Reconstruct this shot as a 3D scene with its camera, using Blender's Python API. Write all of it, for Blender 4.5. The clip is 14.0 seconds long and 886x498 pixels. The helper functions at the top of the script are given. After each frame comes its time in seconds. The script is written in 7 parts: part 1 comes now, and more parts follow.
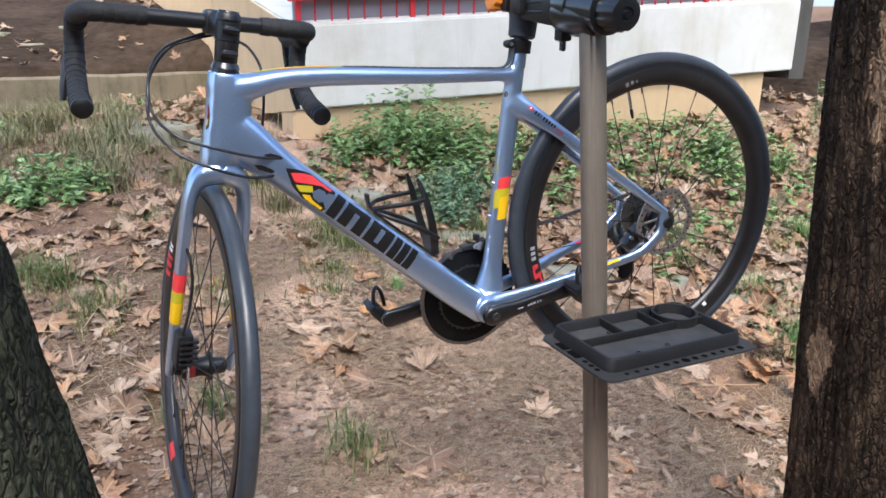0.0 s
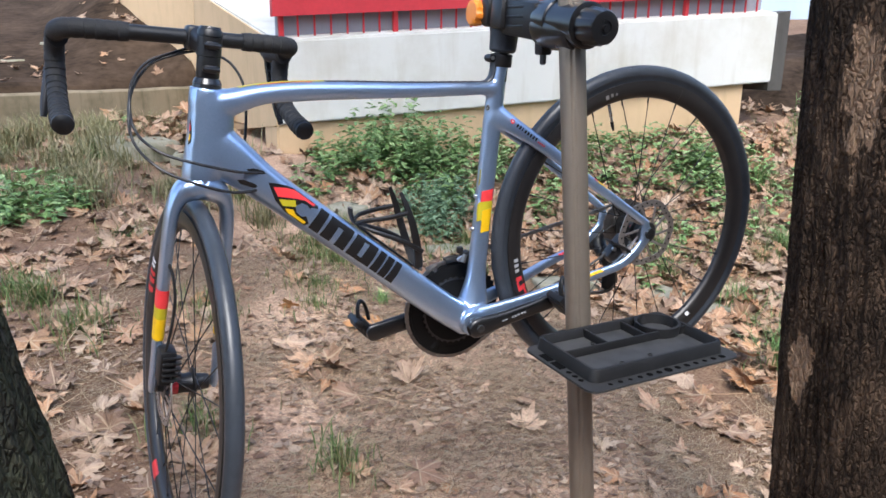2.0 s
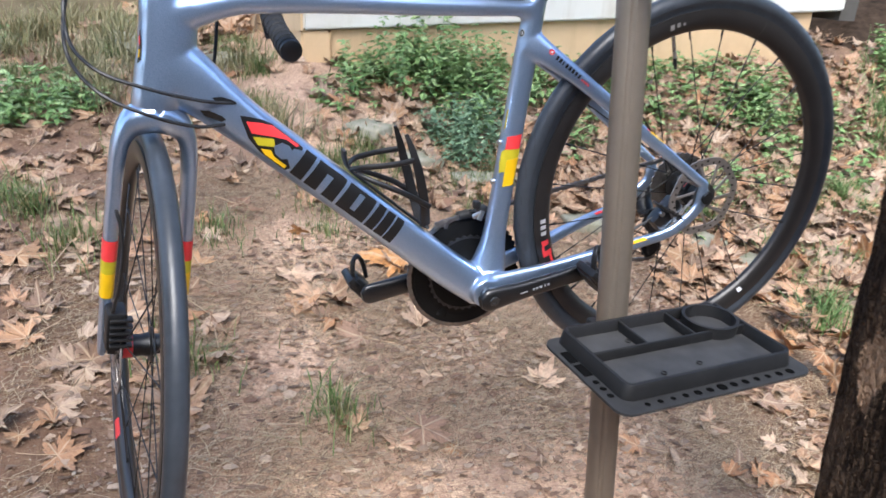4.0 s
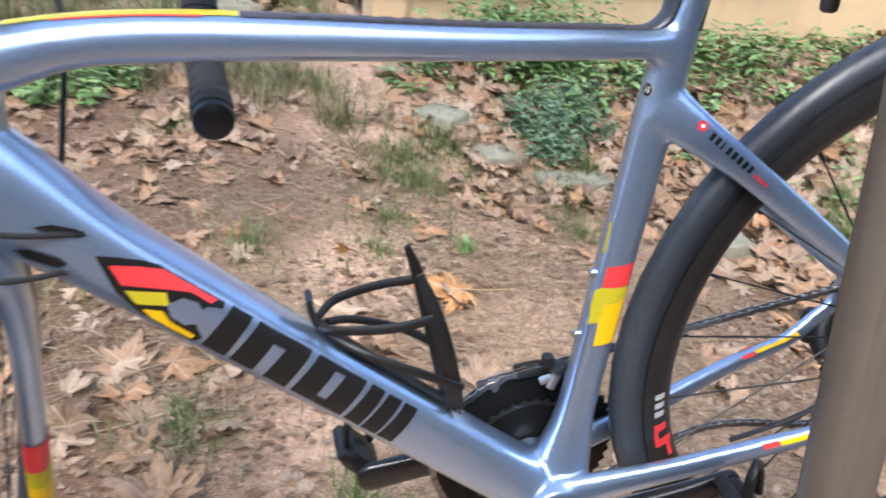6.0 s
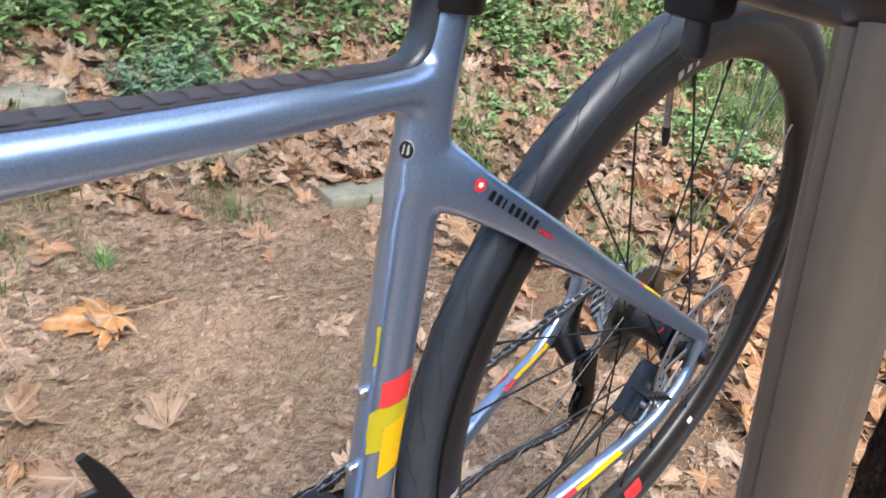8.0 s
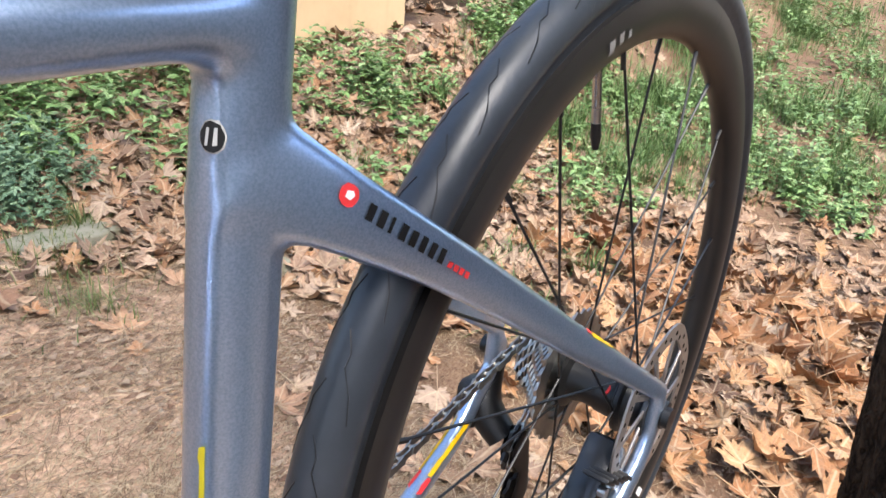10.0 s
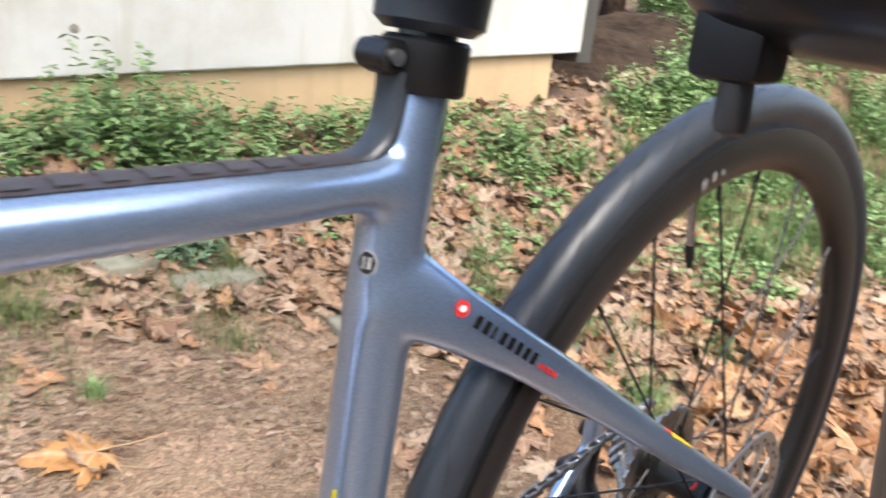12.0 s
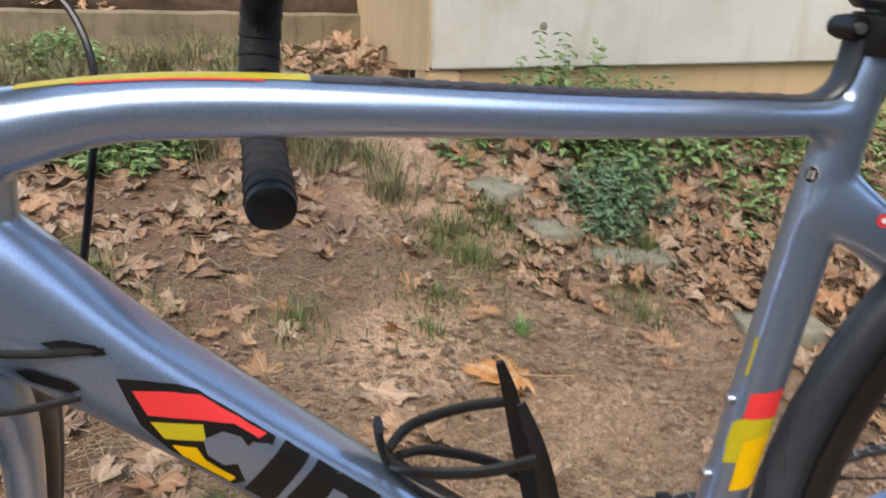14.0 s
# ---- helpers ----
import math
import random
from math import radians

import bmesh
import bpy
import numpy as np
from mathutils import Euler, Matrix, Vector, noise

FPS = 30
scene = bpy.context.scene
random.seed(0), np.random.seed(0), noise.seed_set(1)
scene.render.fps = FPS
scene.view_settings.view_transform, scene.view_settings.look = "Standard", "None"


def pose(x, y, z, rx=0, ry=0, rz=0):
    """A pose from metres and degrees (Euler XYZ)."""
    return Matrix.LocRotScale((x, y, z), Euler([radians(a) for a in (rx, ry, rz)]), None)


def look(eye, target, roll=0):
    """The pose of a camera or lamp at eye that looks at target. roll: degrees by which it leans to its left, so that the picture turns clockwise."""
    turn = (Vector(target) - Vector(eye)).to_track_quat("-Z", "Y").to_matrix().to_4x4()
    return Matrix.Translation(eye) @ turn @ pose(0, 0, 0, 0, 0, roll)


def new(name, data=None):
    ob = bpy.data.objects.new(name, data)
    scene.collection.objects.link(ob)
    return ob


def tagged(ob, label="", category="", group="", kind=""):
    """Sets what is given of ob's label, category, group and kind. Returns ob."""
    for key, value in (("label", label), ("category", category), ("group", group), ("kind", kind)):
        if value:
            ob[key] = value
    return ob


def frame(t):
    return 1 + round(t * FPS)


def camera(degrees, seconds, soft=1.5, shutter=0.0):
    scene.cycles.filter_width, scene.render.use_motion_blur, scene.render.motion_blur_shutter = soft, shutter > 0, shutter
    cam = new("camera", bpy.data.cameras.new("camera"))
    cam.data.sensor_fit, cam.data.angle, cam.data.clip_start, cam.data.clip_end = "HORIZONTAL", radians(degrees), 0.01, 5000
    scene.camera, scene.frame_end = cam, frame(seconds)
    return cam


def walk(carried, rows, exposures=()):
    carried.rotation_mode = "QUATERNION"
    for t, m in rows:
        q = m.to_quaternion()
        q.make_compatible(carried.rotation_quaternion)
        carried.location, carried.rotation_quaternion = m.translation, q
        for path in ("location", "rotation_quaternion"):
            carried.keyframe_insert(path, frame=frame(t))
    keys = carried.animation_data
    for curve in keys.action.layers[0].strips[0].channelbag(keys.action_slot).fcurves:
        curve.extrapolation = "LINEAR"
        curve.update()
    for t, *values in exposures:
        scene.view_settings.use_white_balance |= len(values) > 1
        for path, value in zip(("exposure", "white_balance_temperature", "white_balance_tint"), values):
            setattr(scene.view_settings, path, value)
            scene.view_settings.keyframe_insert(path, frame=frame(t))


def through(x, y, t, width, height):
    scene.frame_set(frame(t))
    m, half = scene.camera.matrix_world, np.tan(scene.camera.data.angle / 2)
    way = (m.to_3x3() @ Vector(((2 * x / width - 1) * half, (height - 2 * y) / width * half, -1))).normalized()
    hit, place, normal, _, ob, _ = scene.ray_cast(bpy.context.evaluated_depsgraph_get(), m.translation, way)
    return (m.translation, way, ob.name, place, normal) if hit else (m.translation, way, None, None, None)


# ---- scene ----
# ---- camera and its walk ----
cam = camera(61.6, 14.0, soft=1.6, shutter=0.4)
PATH = [
    (0, (-0.6468, -1.2404, 0.5447), (0.1329, 0.5052, -0.0424), 0.55),
    (0.5, (-0.6435, -1.2424, 0.5486), (0.1421, 0.5075, -0.0177), 0.52),
    (1, (-0.6348, -1.2427, 0.5489), (0.1683, 0.5001, -0.0148), 0.38),
    (1.5, (-0.6371, -1.2454, 0.5481), (0.1760, 0.4935, -0.0133), 0.40),
    (2, (-0.6456, -1.2454, 0.5454), (0.1739, 0.4932, -0.0076), 0.30),
    (2.5, (-0.6370, -1.2410, 0.5491), (0.2023, 0.4809, -0.0259), 0.51),
    (2.7, (-0.6351, -1.2429, 0.5461), (0.2126, 0.4772, -0.0219), 0.35),
    (4.8, (-0.4217, -0.8030, 0.5417), (0.2175, 0.8800, -0.3293), 4.52),
    (5, (-0.4046, -0.7485, 0.5465), (0.2226, 0.9564, -0.2902), 4.14),
    (5.5, (-0.3320, -0.6133, 0.5590), (0.1270, 1.1426, -0.2813), 2.53),
    (5.6, (-0.3154, -0.5872, 0.5554), (0.1086, 1.1697, -0.3010), 2.41),
    (6, (-0.2829, -0.5331, 0.5580), (0.2074, 1.1886, -0.3338), 3.30),
    (6.2, (-0.2755, -0.4875, 0.5664), (0.3661, 1.1717, -0.3476), 4.18),
    (6.5, (-0.2863, -0.4276, 0.5714), (0.5143, 1.1768, -0.3144), 4.84),
    (7, (-0.2744, -0.3261, 0.5656), (0.8062, 1.0447, -0.4108), 6.28),
    (7.5, (-0.2534, -0.2963, 0.5576), (0.9504, 0.9320, -0.4632), 7.33),
    (8, (-0.2370, -0.2904, 0.5700), (1.0413, 0.9043, -0.3988), 5.74),
    (8.5, (-0.2093, -0.2659, 0.5685), (1.1823, 0.8734, -0.3064), 3.57),
    (8.7, (-0.1842, -0.2373, 0.5422), (1.3148, 0.8037, -0.2759), 4.03),
    (10.8, (-0.1144, -0.1988, 0.4771), (1.4041, 0.8755, -0.2578), 3.83),
    (11, (-0.1156, -0.2028, 0.4869), (1.4048, 0.8808, -0.2302), 3.67),
    (11.5, (-0.1218, -0.2177, 0.5105), (1.3814, 0.9118, -0.1710), 3.13),
    (12, (-0.1640, -0.2507, 0.5325), (1.1589, 1.0992, -0.1216), 5.14),
    (12.5, (-0.2106, -0.2629, 0.5486), (0.8865, 1.2989, -0.0490), 5.01),
    (13, (-0.2878, -0.3229, 0.5641), (0.4300, 1.4612, 0.0149), 5.68),
    (13.2, (-0.3258, -0.3568, 0.5726), (0.2213, 1.4793, -0.0012), 6.31),
    (13.5, (-0.3137, -0.3727, 0.5459), (0.0647, 1.4903, -0.0752), 5.79),
    (14, (-0.2929, -0.4074, 0.5319), (0.0975, 1.4148, -0.1941), 2.82),
]
EXPOSURE = [(0, 1.67, 5900, 10), (2.7, 1.67, 5900, 10), (4.8, 1.92, 5950, 10), (8.7, 1.82, 6150, 10), (10.8, 2.02, 6400, 10), (11.7, 2.02, 6450, 10), (12.5, 1.70, 6550, 10), (13.2, 1.42, 6800, 10), (14, 1.32, 6800, 10)]
walk(cam, [(t, look(eye, target, roll)) for t, eye, target, roll in PATH], EXPOSURE)

# ---- world, sun, exposure ----
sky = bpy.data.worlds.new("sky")
sky.use_nodes = True
scene.world = sky
nt = sky.node_tree
tex = nt.nodes.new("ShaderNodeTexSky")
tex.sky_type, tex.sun_disc = "NISHITA", False
tex.sun_elevation, tex.sun_rotation = radians(52), radians(200)
tex.air_density, tex.dust_density = 1.0, 2.5
bg = nt.nodes["Background"]
bg.inputs["Strength"].default_value = 0.13
nt.links.new(tex.outputs["Color"], bg.inputs["Color"])
sun = new("sun", bpy.data.lights.new("sun", "SUN"))
sun.data.energy, sun.data.angle, sun.data.color = 1.2, radians(25), (1.0, 0.95, 0.87)
sun.matrix_world = look((-4, -12, 18), (0, 0, 0))


# ---- materials ----
def mat(name, rough=0.5, metal=0.0, spec=0.5):
    m = bpy.data.materials.new(name)
    m.use_nodes = True
    b = m.node_tree.nodes["Principled BSDF"]
    b.inputs["Roughness"].default_value = rough
    b.inputs["Metallic"].default_value = metal
    b.inputs["Specular IOR Level"].default_value = spec
    return m, m.node_tree, b


def node(t, kind, **sockets):
    n = t.nodes.new(kind)
    for key, value in sockets.items():
        n.inputs[key].default_value = value
    return n


def coords(t, scale=(1, 1, 1)):
    c = t.nodes.new("ShaderNodeTexCoord")
    mp = t.nodes.new("ShaderNodeMapping")
    mp.inputs["Scale"].default_value = scale
    t.links.new(c.outputs["Object"], mp.inputs["Vector"])
    return mp.outputs["Vector"]


def noise_tex(t, vec, scale, detail=4.0, rough=0.6):
    n = node(t, "ShaderNodeTexNoise", Scale=scale, Detail=detail, Roughness=rough)
    t.links.new(vec, n.inputs["Vector"])
    return n.outputs["Fac"]


def ramp(t, fac, stops):
    r = t.nodes.new("ShaderNodeValToRGB")
    while len(r.color_ramp.elements) < len(stops):
        r.color_ramp.elements.new(0.5)
    for e, (p, c) in zip(r.color_ramp.elements, stops):
        e.position, e.color = p, (*c, 1) if len(c) == 3 else c
    t.links.new(fac, r.inputs["Fac"])
    return r.outputs["Color"]


def mix(t, fac, a, b, blend="MIX"):
    n = t.nodes.new("ShaderNodeMix")
    n.data_type, n.blend_type = "RGBA", blend
    for sock, v in (("Factor", fac), ("A", a), ("B", b)):
        i = [s for s in n.inputs if s.name == sock and s.enabled][0]
        if isinstance(v, (int, float)):
            i.default_value = v
        elif isinstance(v, tuple):
            i.default_value = (*v, 1)
        else:
            t.links.new(v, i)
    return [o for o in n.outputs if o.enabled][0]


def bump(t, b, height, strength, distance=0.01):
    n = node(t, "ShaderNodeBump", Strength=strength, Distance=distance)
    t.links.new(height, n.inputs["Height"])
    t.links.new(n.outputs["Normal"], b.inputs["Normal"])


def plain(name, color, rough=0.5, metal=0.0, vary=0.12, scale=40.0, bumpy=0.0, spec=0.5, coat=0.0):
    """A surface of one colour with fine wear and dust in it."""
    m, t, b = mat(name, rough, metal, spec)
    v = coords(t)
    f1 = noise_tex(t, v, scale)
    f2 = noise_tex(t, v, scale * 0.13, 3)
    dark = tuple(c * (1 - vary) for c in color)
    light = tuple(min(1, c * (1 + vary) + 0.01 * vary) for c in color)
    c = ramp(t, f1, [(0.3, dark), (0.7, light)])
    c = mix(t, 0.5, c, ramp(t, f2, [(0.35, dark), (0.65, light)]))
    t.links.new(c, b.inputs["Base Color"])
    r = t.nodes.new("ShaderNodeMapRange")
    r.inputs["To Min"].default_value, r.inputs["To Max"].default_value = max(0.02, rough - 0.08), min(1, rough + 0.1)
    t.links.new(f2, r.inputs["Value"])
    t.links.new(r.outputs["Result"], b.inputs["Roughness"])
    if bumpy:
        bump(t, b, f1, bumpy, 0.002)
    if coat:
        b.inputs["Coat Weight"].default_value = coat
        b.inputs["Coat Roughness"].default_value = 0.12
    return m


def paint_material():
    """Satin silver-blue metallic frame paint with fine flake."""
    m, t, b = mat("frame_paint", 0.30, 0.86, 0.5)
    v = coords(t)
    flake = noise_tex(t, v, 900, 2)
    cloud = noise_tex(t, v, 9, 3)
    c = ramp(t, flake, [(0.35, (0.295, 0.415, 0.62)), (0.65, (0.455, 0.59, 0.81))])
    c = mix(t, 0.35, c, ramp(t, cloud, [(0.3, (0.335, 0.46, 0.665)), (0.7, (0.42, 0.55, 0.765))]))
    t.links.new(c, b.inputs["Base Color"])
    b.inputs["Coat Weight"].default_value = 1.0
    b.inputs["Coat Roughness"].default_value = 0.16
    bump(t, b, flake, 0.03, 0.0004)
    return m


def math_node(t, kind, a, b=None):
    n = t.nodes.new("ShaderNodeMath")
    n.operation = kind
    for i, v in enumerate((a, b)):
        if v is None:
            continue
        if isinstance(v, (int, float)):
            n.inputs[i].default_value = v
        else:
            t.links.new(v, n.inputs[i])
    return n.outputs[0]


def ground_material():
    m, t, b = mat("soil", 0.95, 0, 0.2)
    v = coords(t)
    big = noise_tex(t, v, 0.9, 4)
    mid = noise_tex(t, v, 6, 6, 0.7)
    fine = noise_tex(t, v, 60, 5, 0.75)
    straw = node(t, "ShaderNodeTexVoronoi", Scale=38.0)
    t.links.new(coords(t, (1, 3.2, 1)), straw.inputs["Vector"])
    fibre = noise_tex(t, coords(t, (1, 7, 1)), 42, 4, 0.7)
    cross = noise_tex(t, coords(t, (8, 1, 1)), 36, 4, 0.7)
    where = noise_tex(t, v, 2.6, 4, 0.6)
    c = ramp(t, fine, [(0.34, (0.14, 0.086, 0.058)), (0.5, (0.36, 0.236, 0.165)), (0.66, (0.58, 0.425, 0.31))])
    c = mix(t, ramp(t, mid, [(0.42, (0, 0, 0)), (0.60, (0.75, 0.75, 0.75))]), c, (0.47, 0.317, 0.225))
    c = mix(t, ramp(t, big, [(0.42, (0, 0, 0)), (0.60, (0.6, 0.6, 0.6))]), c, (0.26, 0.163, 0.112))
    dry = ramp(t, where, [(0.42, (0.15, 0.15, 0.15)), (0.58, (1, 1, 1))])
    for fac, lo, hi, tone in ((fibre, 0.51, 0.60, (0.62, 0.47, 0.31)), (cross, 0.53, 0.62, (0.56, 0.42, 0.27))):
        c = mix(t, mix(t, 1.0, ramp(t, fac, [(lo, (0, 0, 0)), (hi, (0.65, 0.65, 0.65))]), dry, "MULTIPLY"), c, tone)
    for fac in (fibre, cross):
        c = mix(t, mix(t, 1.0, ramp(t, fac, [(0.34, (0.7, 0.7, 0.7)), (0.43, (0, 0, 0))]), dry, "MULTIPLY"), c, (0.12, 0.073, 0.048))
    c = mix(t, ramp(t, straw.outputs["Distance"], [(0.0, (0.35, 0.35, 0.35)), (0.12, (0, 0, 0))]), c, (0.58, 0.44, 0.30))
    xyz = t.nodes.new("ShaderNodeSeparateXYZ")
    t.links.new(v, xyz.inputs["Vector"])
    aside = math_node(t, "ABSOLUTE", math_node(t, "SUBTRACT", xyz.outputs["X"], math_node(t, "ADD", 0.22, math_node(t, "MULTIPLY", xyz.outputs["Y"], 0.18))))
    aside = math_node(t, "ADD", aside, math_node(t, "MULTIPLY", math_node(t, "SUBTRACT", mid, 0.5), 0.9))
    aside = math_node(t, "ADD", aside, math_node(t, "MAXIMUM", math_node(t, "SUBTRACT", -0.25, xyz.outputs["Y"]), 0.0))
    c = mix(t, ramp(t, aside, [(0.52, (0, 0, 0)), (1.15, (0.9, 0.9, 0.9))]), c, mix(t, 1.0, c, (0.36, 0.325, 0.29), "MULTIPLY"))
    c = mix(t, 1.0, c, (1.29, 1.26, 1.21), "MULTIPLY")
    t.links.new(c, b.inputs["Base Color"])
    h = mix(t, 0.5, mid, fine)
    bump(t, b, h, 0.9, 0.02)
    return m


def leaf_material(name, stops, through=0.25, rough=0.62, veins=False):
    """Dead or live leaf: each island takes its own tint; dry ones have pale veins and burnt edges."""
    m, t, b = mat(name, rough, 0, 0.3)
    g = t.nodes.new("ShaderNodeNewGeometry")
    o = t.nodes.new("ShaderNodeObjectInfo")
    pick = math_node(t, "FRACT", math_node(t, "ADD", g.outputs["Random Per Island"], o.outputs["Random"]))
    c = ramp(t, pick, stops)
    v = coords(t)
    spots = noise_tex(t, v, 70, 4, 0.7)
    c = mix(t, ramp(t, spots, [(0.48, (0, 0, 0)), (0.70, (0.6, 0.6, 0.6))]), c, (0.15, 0.085, 0.05) if through < 0.3 else (0.03, 0.06, 0.02))
    height = spots
    if veins:
        uv = t.nodes.new("ShaderNodeUVMap")
        xy = t.nodes.new("ShaderNodeSeparateXYZ")
        t.links.new(uv.outputs["UV"], xy.inputs["Vector"])
        x, y = xy.outputs["X"], xy.outputs["Y"]
        r = math_node(t, "POWER", math_node(t, "ADD", math_node(t, "MULTIPLY", x, x), math_node(t, "MULTIPLY", y, y)), 0.5)
        turn = math_node(t, "DIVIDE", math_node(t, "ARCTAN2", x, y), radians(61))
        off = math_node(t, "ABSOLUTE", math_node(t, "SUBTRACT", math_node(t, "FRACT", math_node(t, "ADD", turn, 0.5)), 0.5))
        away = math_node(t, "MULTIPLY", off, r)
        rib = ramp(t, away, [(0.008, (1, 1, 1)), (0.035, (0, 0, 0))])
        side = math_node(t, "SINE", math_node(t, "ADD", math_node(t, "MULTIPLY", r, 34.0), math_node(t, "MULTIPLY", off, -22.0)))
        c = mix(t, ramp(t, side, [(0.80, (0, 0, 0)), (1.0, (0.16, 0.16, 0.16))]), c, (0.68, 0.52, 0.36))
        c = mix(t, mix(t, 0.45, (0, 0, 0), rib), c, (0.72, 0.56, 0.38))
        edge = math_node(t, "ADD", r, math_node(t, "MULTIPLY", math_node(t, "SUBTRACT", spots, 0.5), 1.2))
        c = mix(t, ramp(t, edge, [(0.60, (0, 0, 0)), (1.25, (0.45, 0.45, 0.45))]), c, (0.24, 0.125, 0.07))
        height = mix(t, 0.5, spots, rib)
    c = mix(t, 1.0, c, (0.80, 0.80, 0.76), "MULTIPLY")
    t.links.new(c, b.inputs["Base Color"])
    bump(t, b, height, 0.5, 0.003)
    return m


def bark_material(name, dark, light, moss=None):
    """Ridged bark in small plates; pale bare wood where the trunk's "bare" value is above nought."""
    m, t, b = mat(name, 0.95, 0, 0.15)
    v = coords(t, (1, 1, 0.45))
    warp = noise_tex(t, v, 14, 5)
    fine = noise_tex(t, v, 110, 6, 0.75)
    plates = noise_tex(t, coords(t, (1, 1, 0.5)), 40, 6, 0.75)
    ridges = node(t, "ShaderNodeTexVoronoi", Scale=85.0, Randomness=1.0)
    ridges.feature = "DISTANCE_TO_EDGE"
    bent = t.nodes.new("ShaderNodeVectorMath")
    bent.operation = "MULTIPLY_ADD"
    t.links.new(noise_tex(t, v, 30, 3), bent.inputs[0])
    bent.inputs[1].default_value = (0.05, 0.05, 0.05)
    t.links.new(v, bent.inputs[2])
    t.links.new(bent.outputs[0], ridges.inputs["Vector"])
    c = ramp(t, plates, [(0.36, tuple(0.3 * k for k in dark)), (0.47, dark), (0.68, light)])
    c = mix(t, 0.45, c, ramp(t, fine, [(0.35, tuple(0.4 * k for k in dark)), (0.70, tuple(1.4 * k for k in light))]))
    crack = ramp(t, math_node(t, "ADD", ridges.outputs["Distance"], math_node(t, "MULTIPLY", math_node(t, "SUBTRACT", fine, 0.5), 0.3)), [(0.02, (0.6, 0.6, 0.6)), (0.14, (0, 0, 0))])
    c = mix(t, crack, c, tuple(0.35 * k for k in dark))
    c = mix(t, ramp(t, warp, [(0.50, (0, 0, 0)), (0.70, (0.6, 0.6, 0.6))]), c, tuple(1.5 * k for k in light))
    if moss:
        c = mix(t, ramp(t, warp, [(0.45, (0, 0, 0)), (0.68, (0.75, 0.75, 0.75))]), c, moss)
    bare = t.nodes.new("ShaderNodeAttribute")
    bare.attribute_name = "bare"
    ragged = math_node(t, "ADD", bare.outputs["Fac"], math_node(t, "MULTIPLY", math_node(t, "SUBTRACT", plates, 0.46), 2.2))
    wood = ramp(t, fine, [(0.30, (0.16, 0.10, 0.062)), (0.5, (0.33, 0.215, 0.135)), (0.70, (0.44, 0.30, 0.195))])
    c = mix(t, ramp(t, ragged, [(0.0, (0, 0, 0)), (0.10, (1, 1, 1))]), c, wood)
    t.links.new(c, b.inputs["Base Color"])
    h = mix(t, 0.35, mix(t, 0.4, plates, fine), ramp(t, ridges.outputs["Distance"], [(0.0, (0, 0, 0)), (0.22, (1, 1, 1))]))
    bump(t, b, h, 1.0, 0.035)
    return m


def wall_material(name, color, stain, amount=0.6, scale=1.0):
    """Painted render or concrete: blotches, streaks that run down, and grit."""
    m, t, b = mat(name, 0.85, 0, 0.25)
    v = coords(t)
    blotch = noise_tex(t, v, 2.2 * scale, 6, 0.65)
    streak = noise_tex(t, coords(t, (6, 6, 0.7)), 1.6 * scale, 5, 0.6)
    grit = noise_tex(t, v, 120, 3)
    c = mix(t, ramp(t, blotch, [(0.45, (0, 0, 0)), (0.75, (amount,) * 3)]), color, stain)
    c = mix(t, ramp(t, streak, [(0.52, (0, 0, 0)), (0.8, (amount,) * 3)]), c, stain)
    t.links.new(c, b.inputs["Base Color"])
    bump(t, b, grit, 0.25, 0.003)
    return m


PAINT = paint_material()
BLACK = plain("matt_black", (0.007, 0.007, 0.0075), 0.42, bumpy=0.1)
GLOSS = plain("gloss_black", (0.007, 0.007, 0.0075), 0.28, coat=0.3)
RINGBLACK = plain("ring_black", (0.006, 0.006, 0.006), 0.5, spec=0.2)
RUBBER = plain("tyre_rubber", (0.032, 0.038, 0.047), 0.38, vary=0.25, scale=60, bumpy=0.25)
TAPE = plain("bar_tape", (0.011, 0.011, 0.0115), 0.72, bumpy=0.5, scale=300)
CARBON = plain("rim_black", (0.017, 0.0155, 0.015), 0.36, vary=0.2)
STEEL = plain("steel", (0.62, 0.61, 0.59), 0.28, 1.0, vary=0.15)
CHAIN = plain("chain_steel", (0.38, 0.365, 0.34), 0.35, 1.0, vary=0.35, scale=120)
DARKSTEEL = plain("dark_steel", (0.10, 0.10, 0.10), 0.4, 0.9)
ALU = plain("anodised_bronze", (0.25, 0.207, 0.160), 0.40, 0.70, vary=0.08)
ORANGE = plain("orange_plastic", (0.74, 0.23, 0.018), 0.4)
RED = plain("decal_red", (0.66, 0.038, 0.042), 0.4)
YELLOW = plain("decal_yellow", (0.72, 0.43, 0.0), 0.4)
OLIVE = plain("decal_olive", (0.44, 0.37, 0.012), 0.4)
INK = plain("decal_black", (0.006, 0.006, 0.0065), 0.38)
WHITE = plain("decal_white", (0.8, 0.8, 0.8), 0.45)
GREYTXT = plain("decal_grey", (0.040, 0.036, 0.034), 0.45)
PALEMARK = plain("rim_mark_grey", (0.20, 0.195, 0.19), 0.45)
GREYRING = plain("badge_grey", (0.42, 0.42, 0.42), 0.45)
DUSTY = plain("dusty_plastic", (0.036, 0.035, 0.034), 0.6, vary=0.55, scale=30, bumpy=0.15)
TRAYM = plain("tray_plastic", (0.0085, 0.0083, 0.0083), 0.52, vary=0.4, scale=25, bumpy=0.15, spec=0.3)
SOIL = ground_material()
ROTOR = plain("rotor_steel", (0.40, 0.36, 0.33), 0.38, 0.85, vary=0.2)
# near-black for flat discs and plates that stand in for the shade inside holes
HOLE = plain("hole_shade", (0.003, 0.003, 0.003), 0.95, spec=0.05)
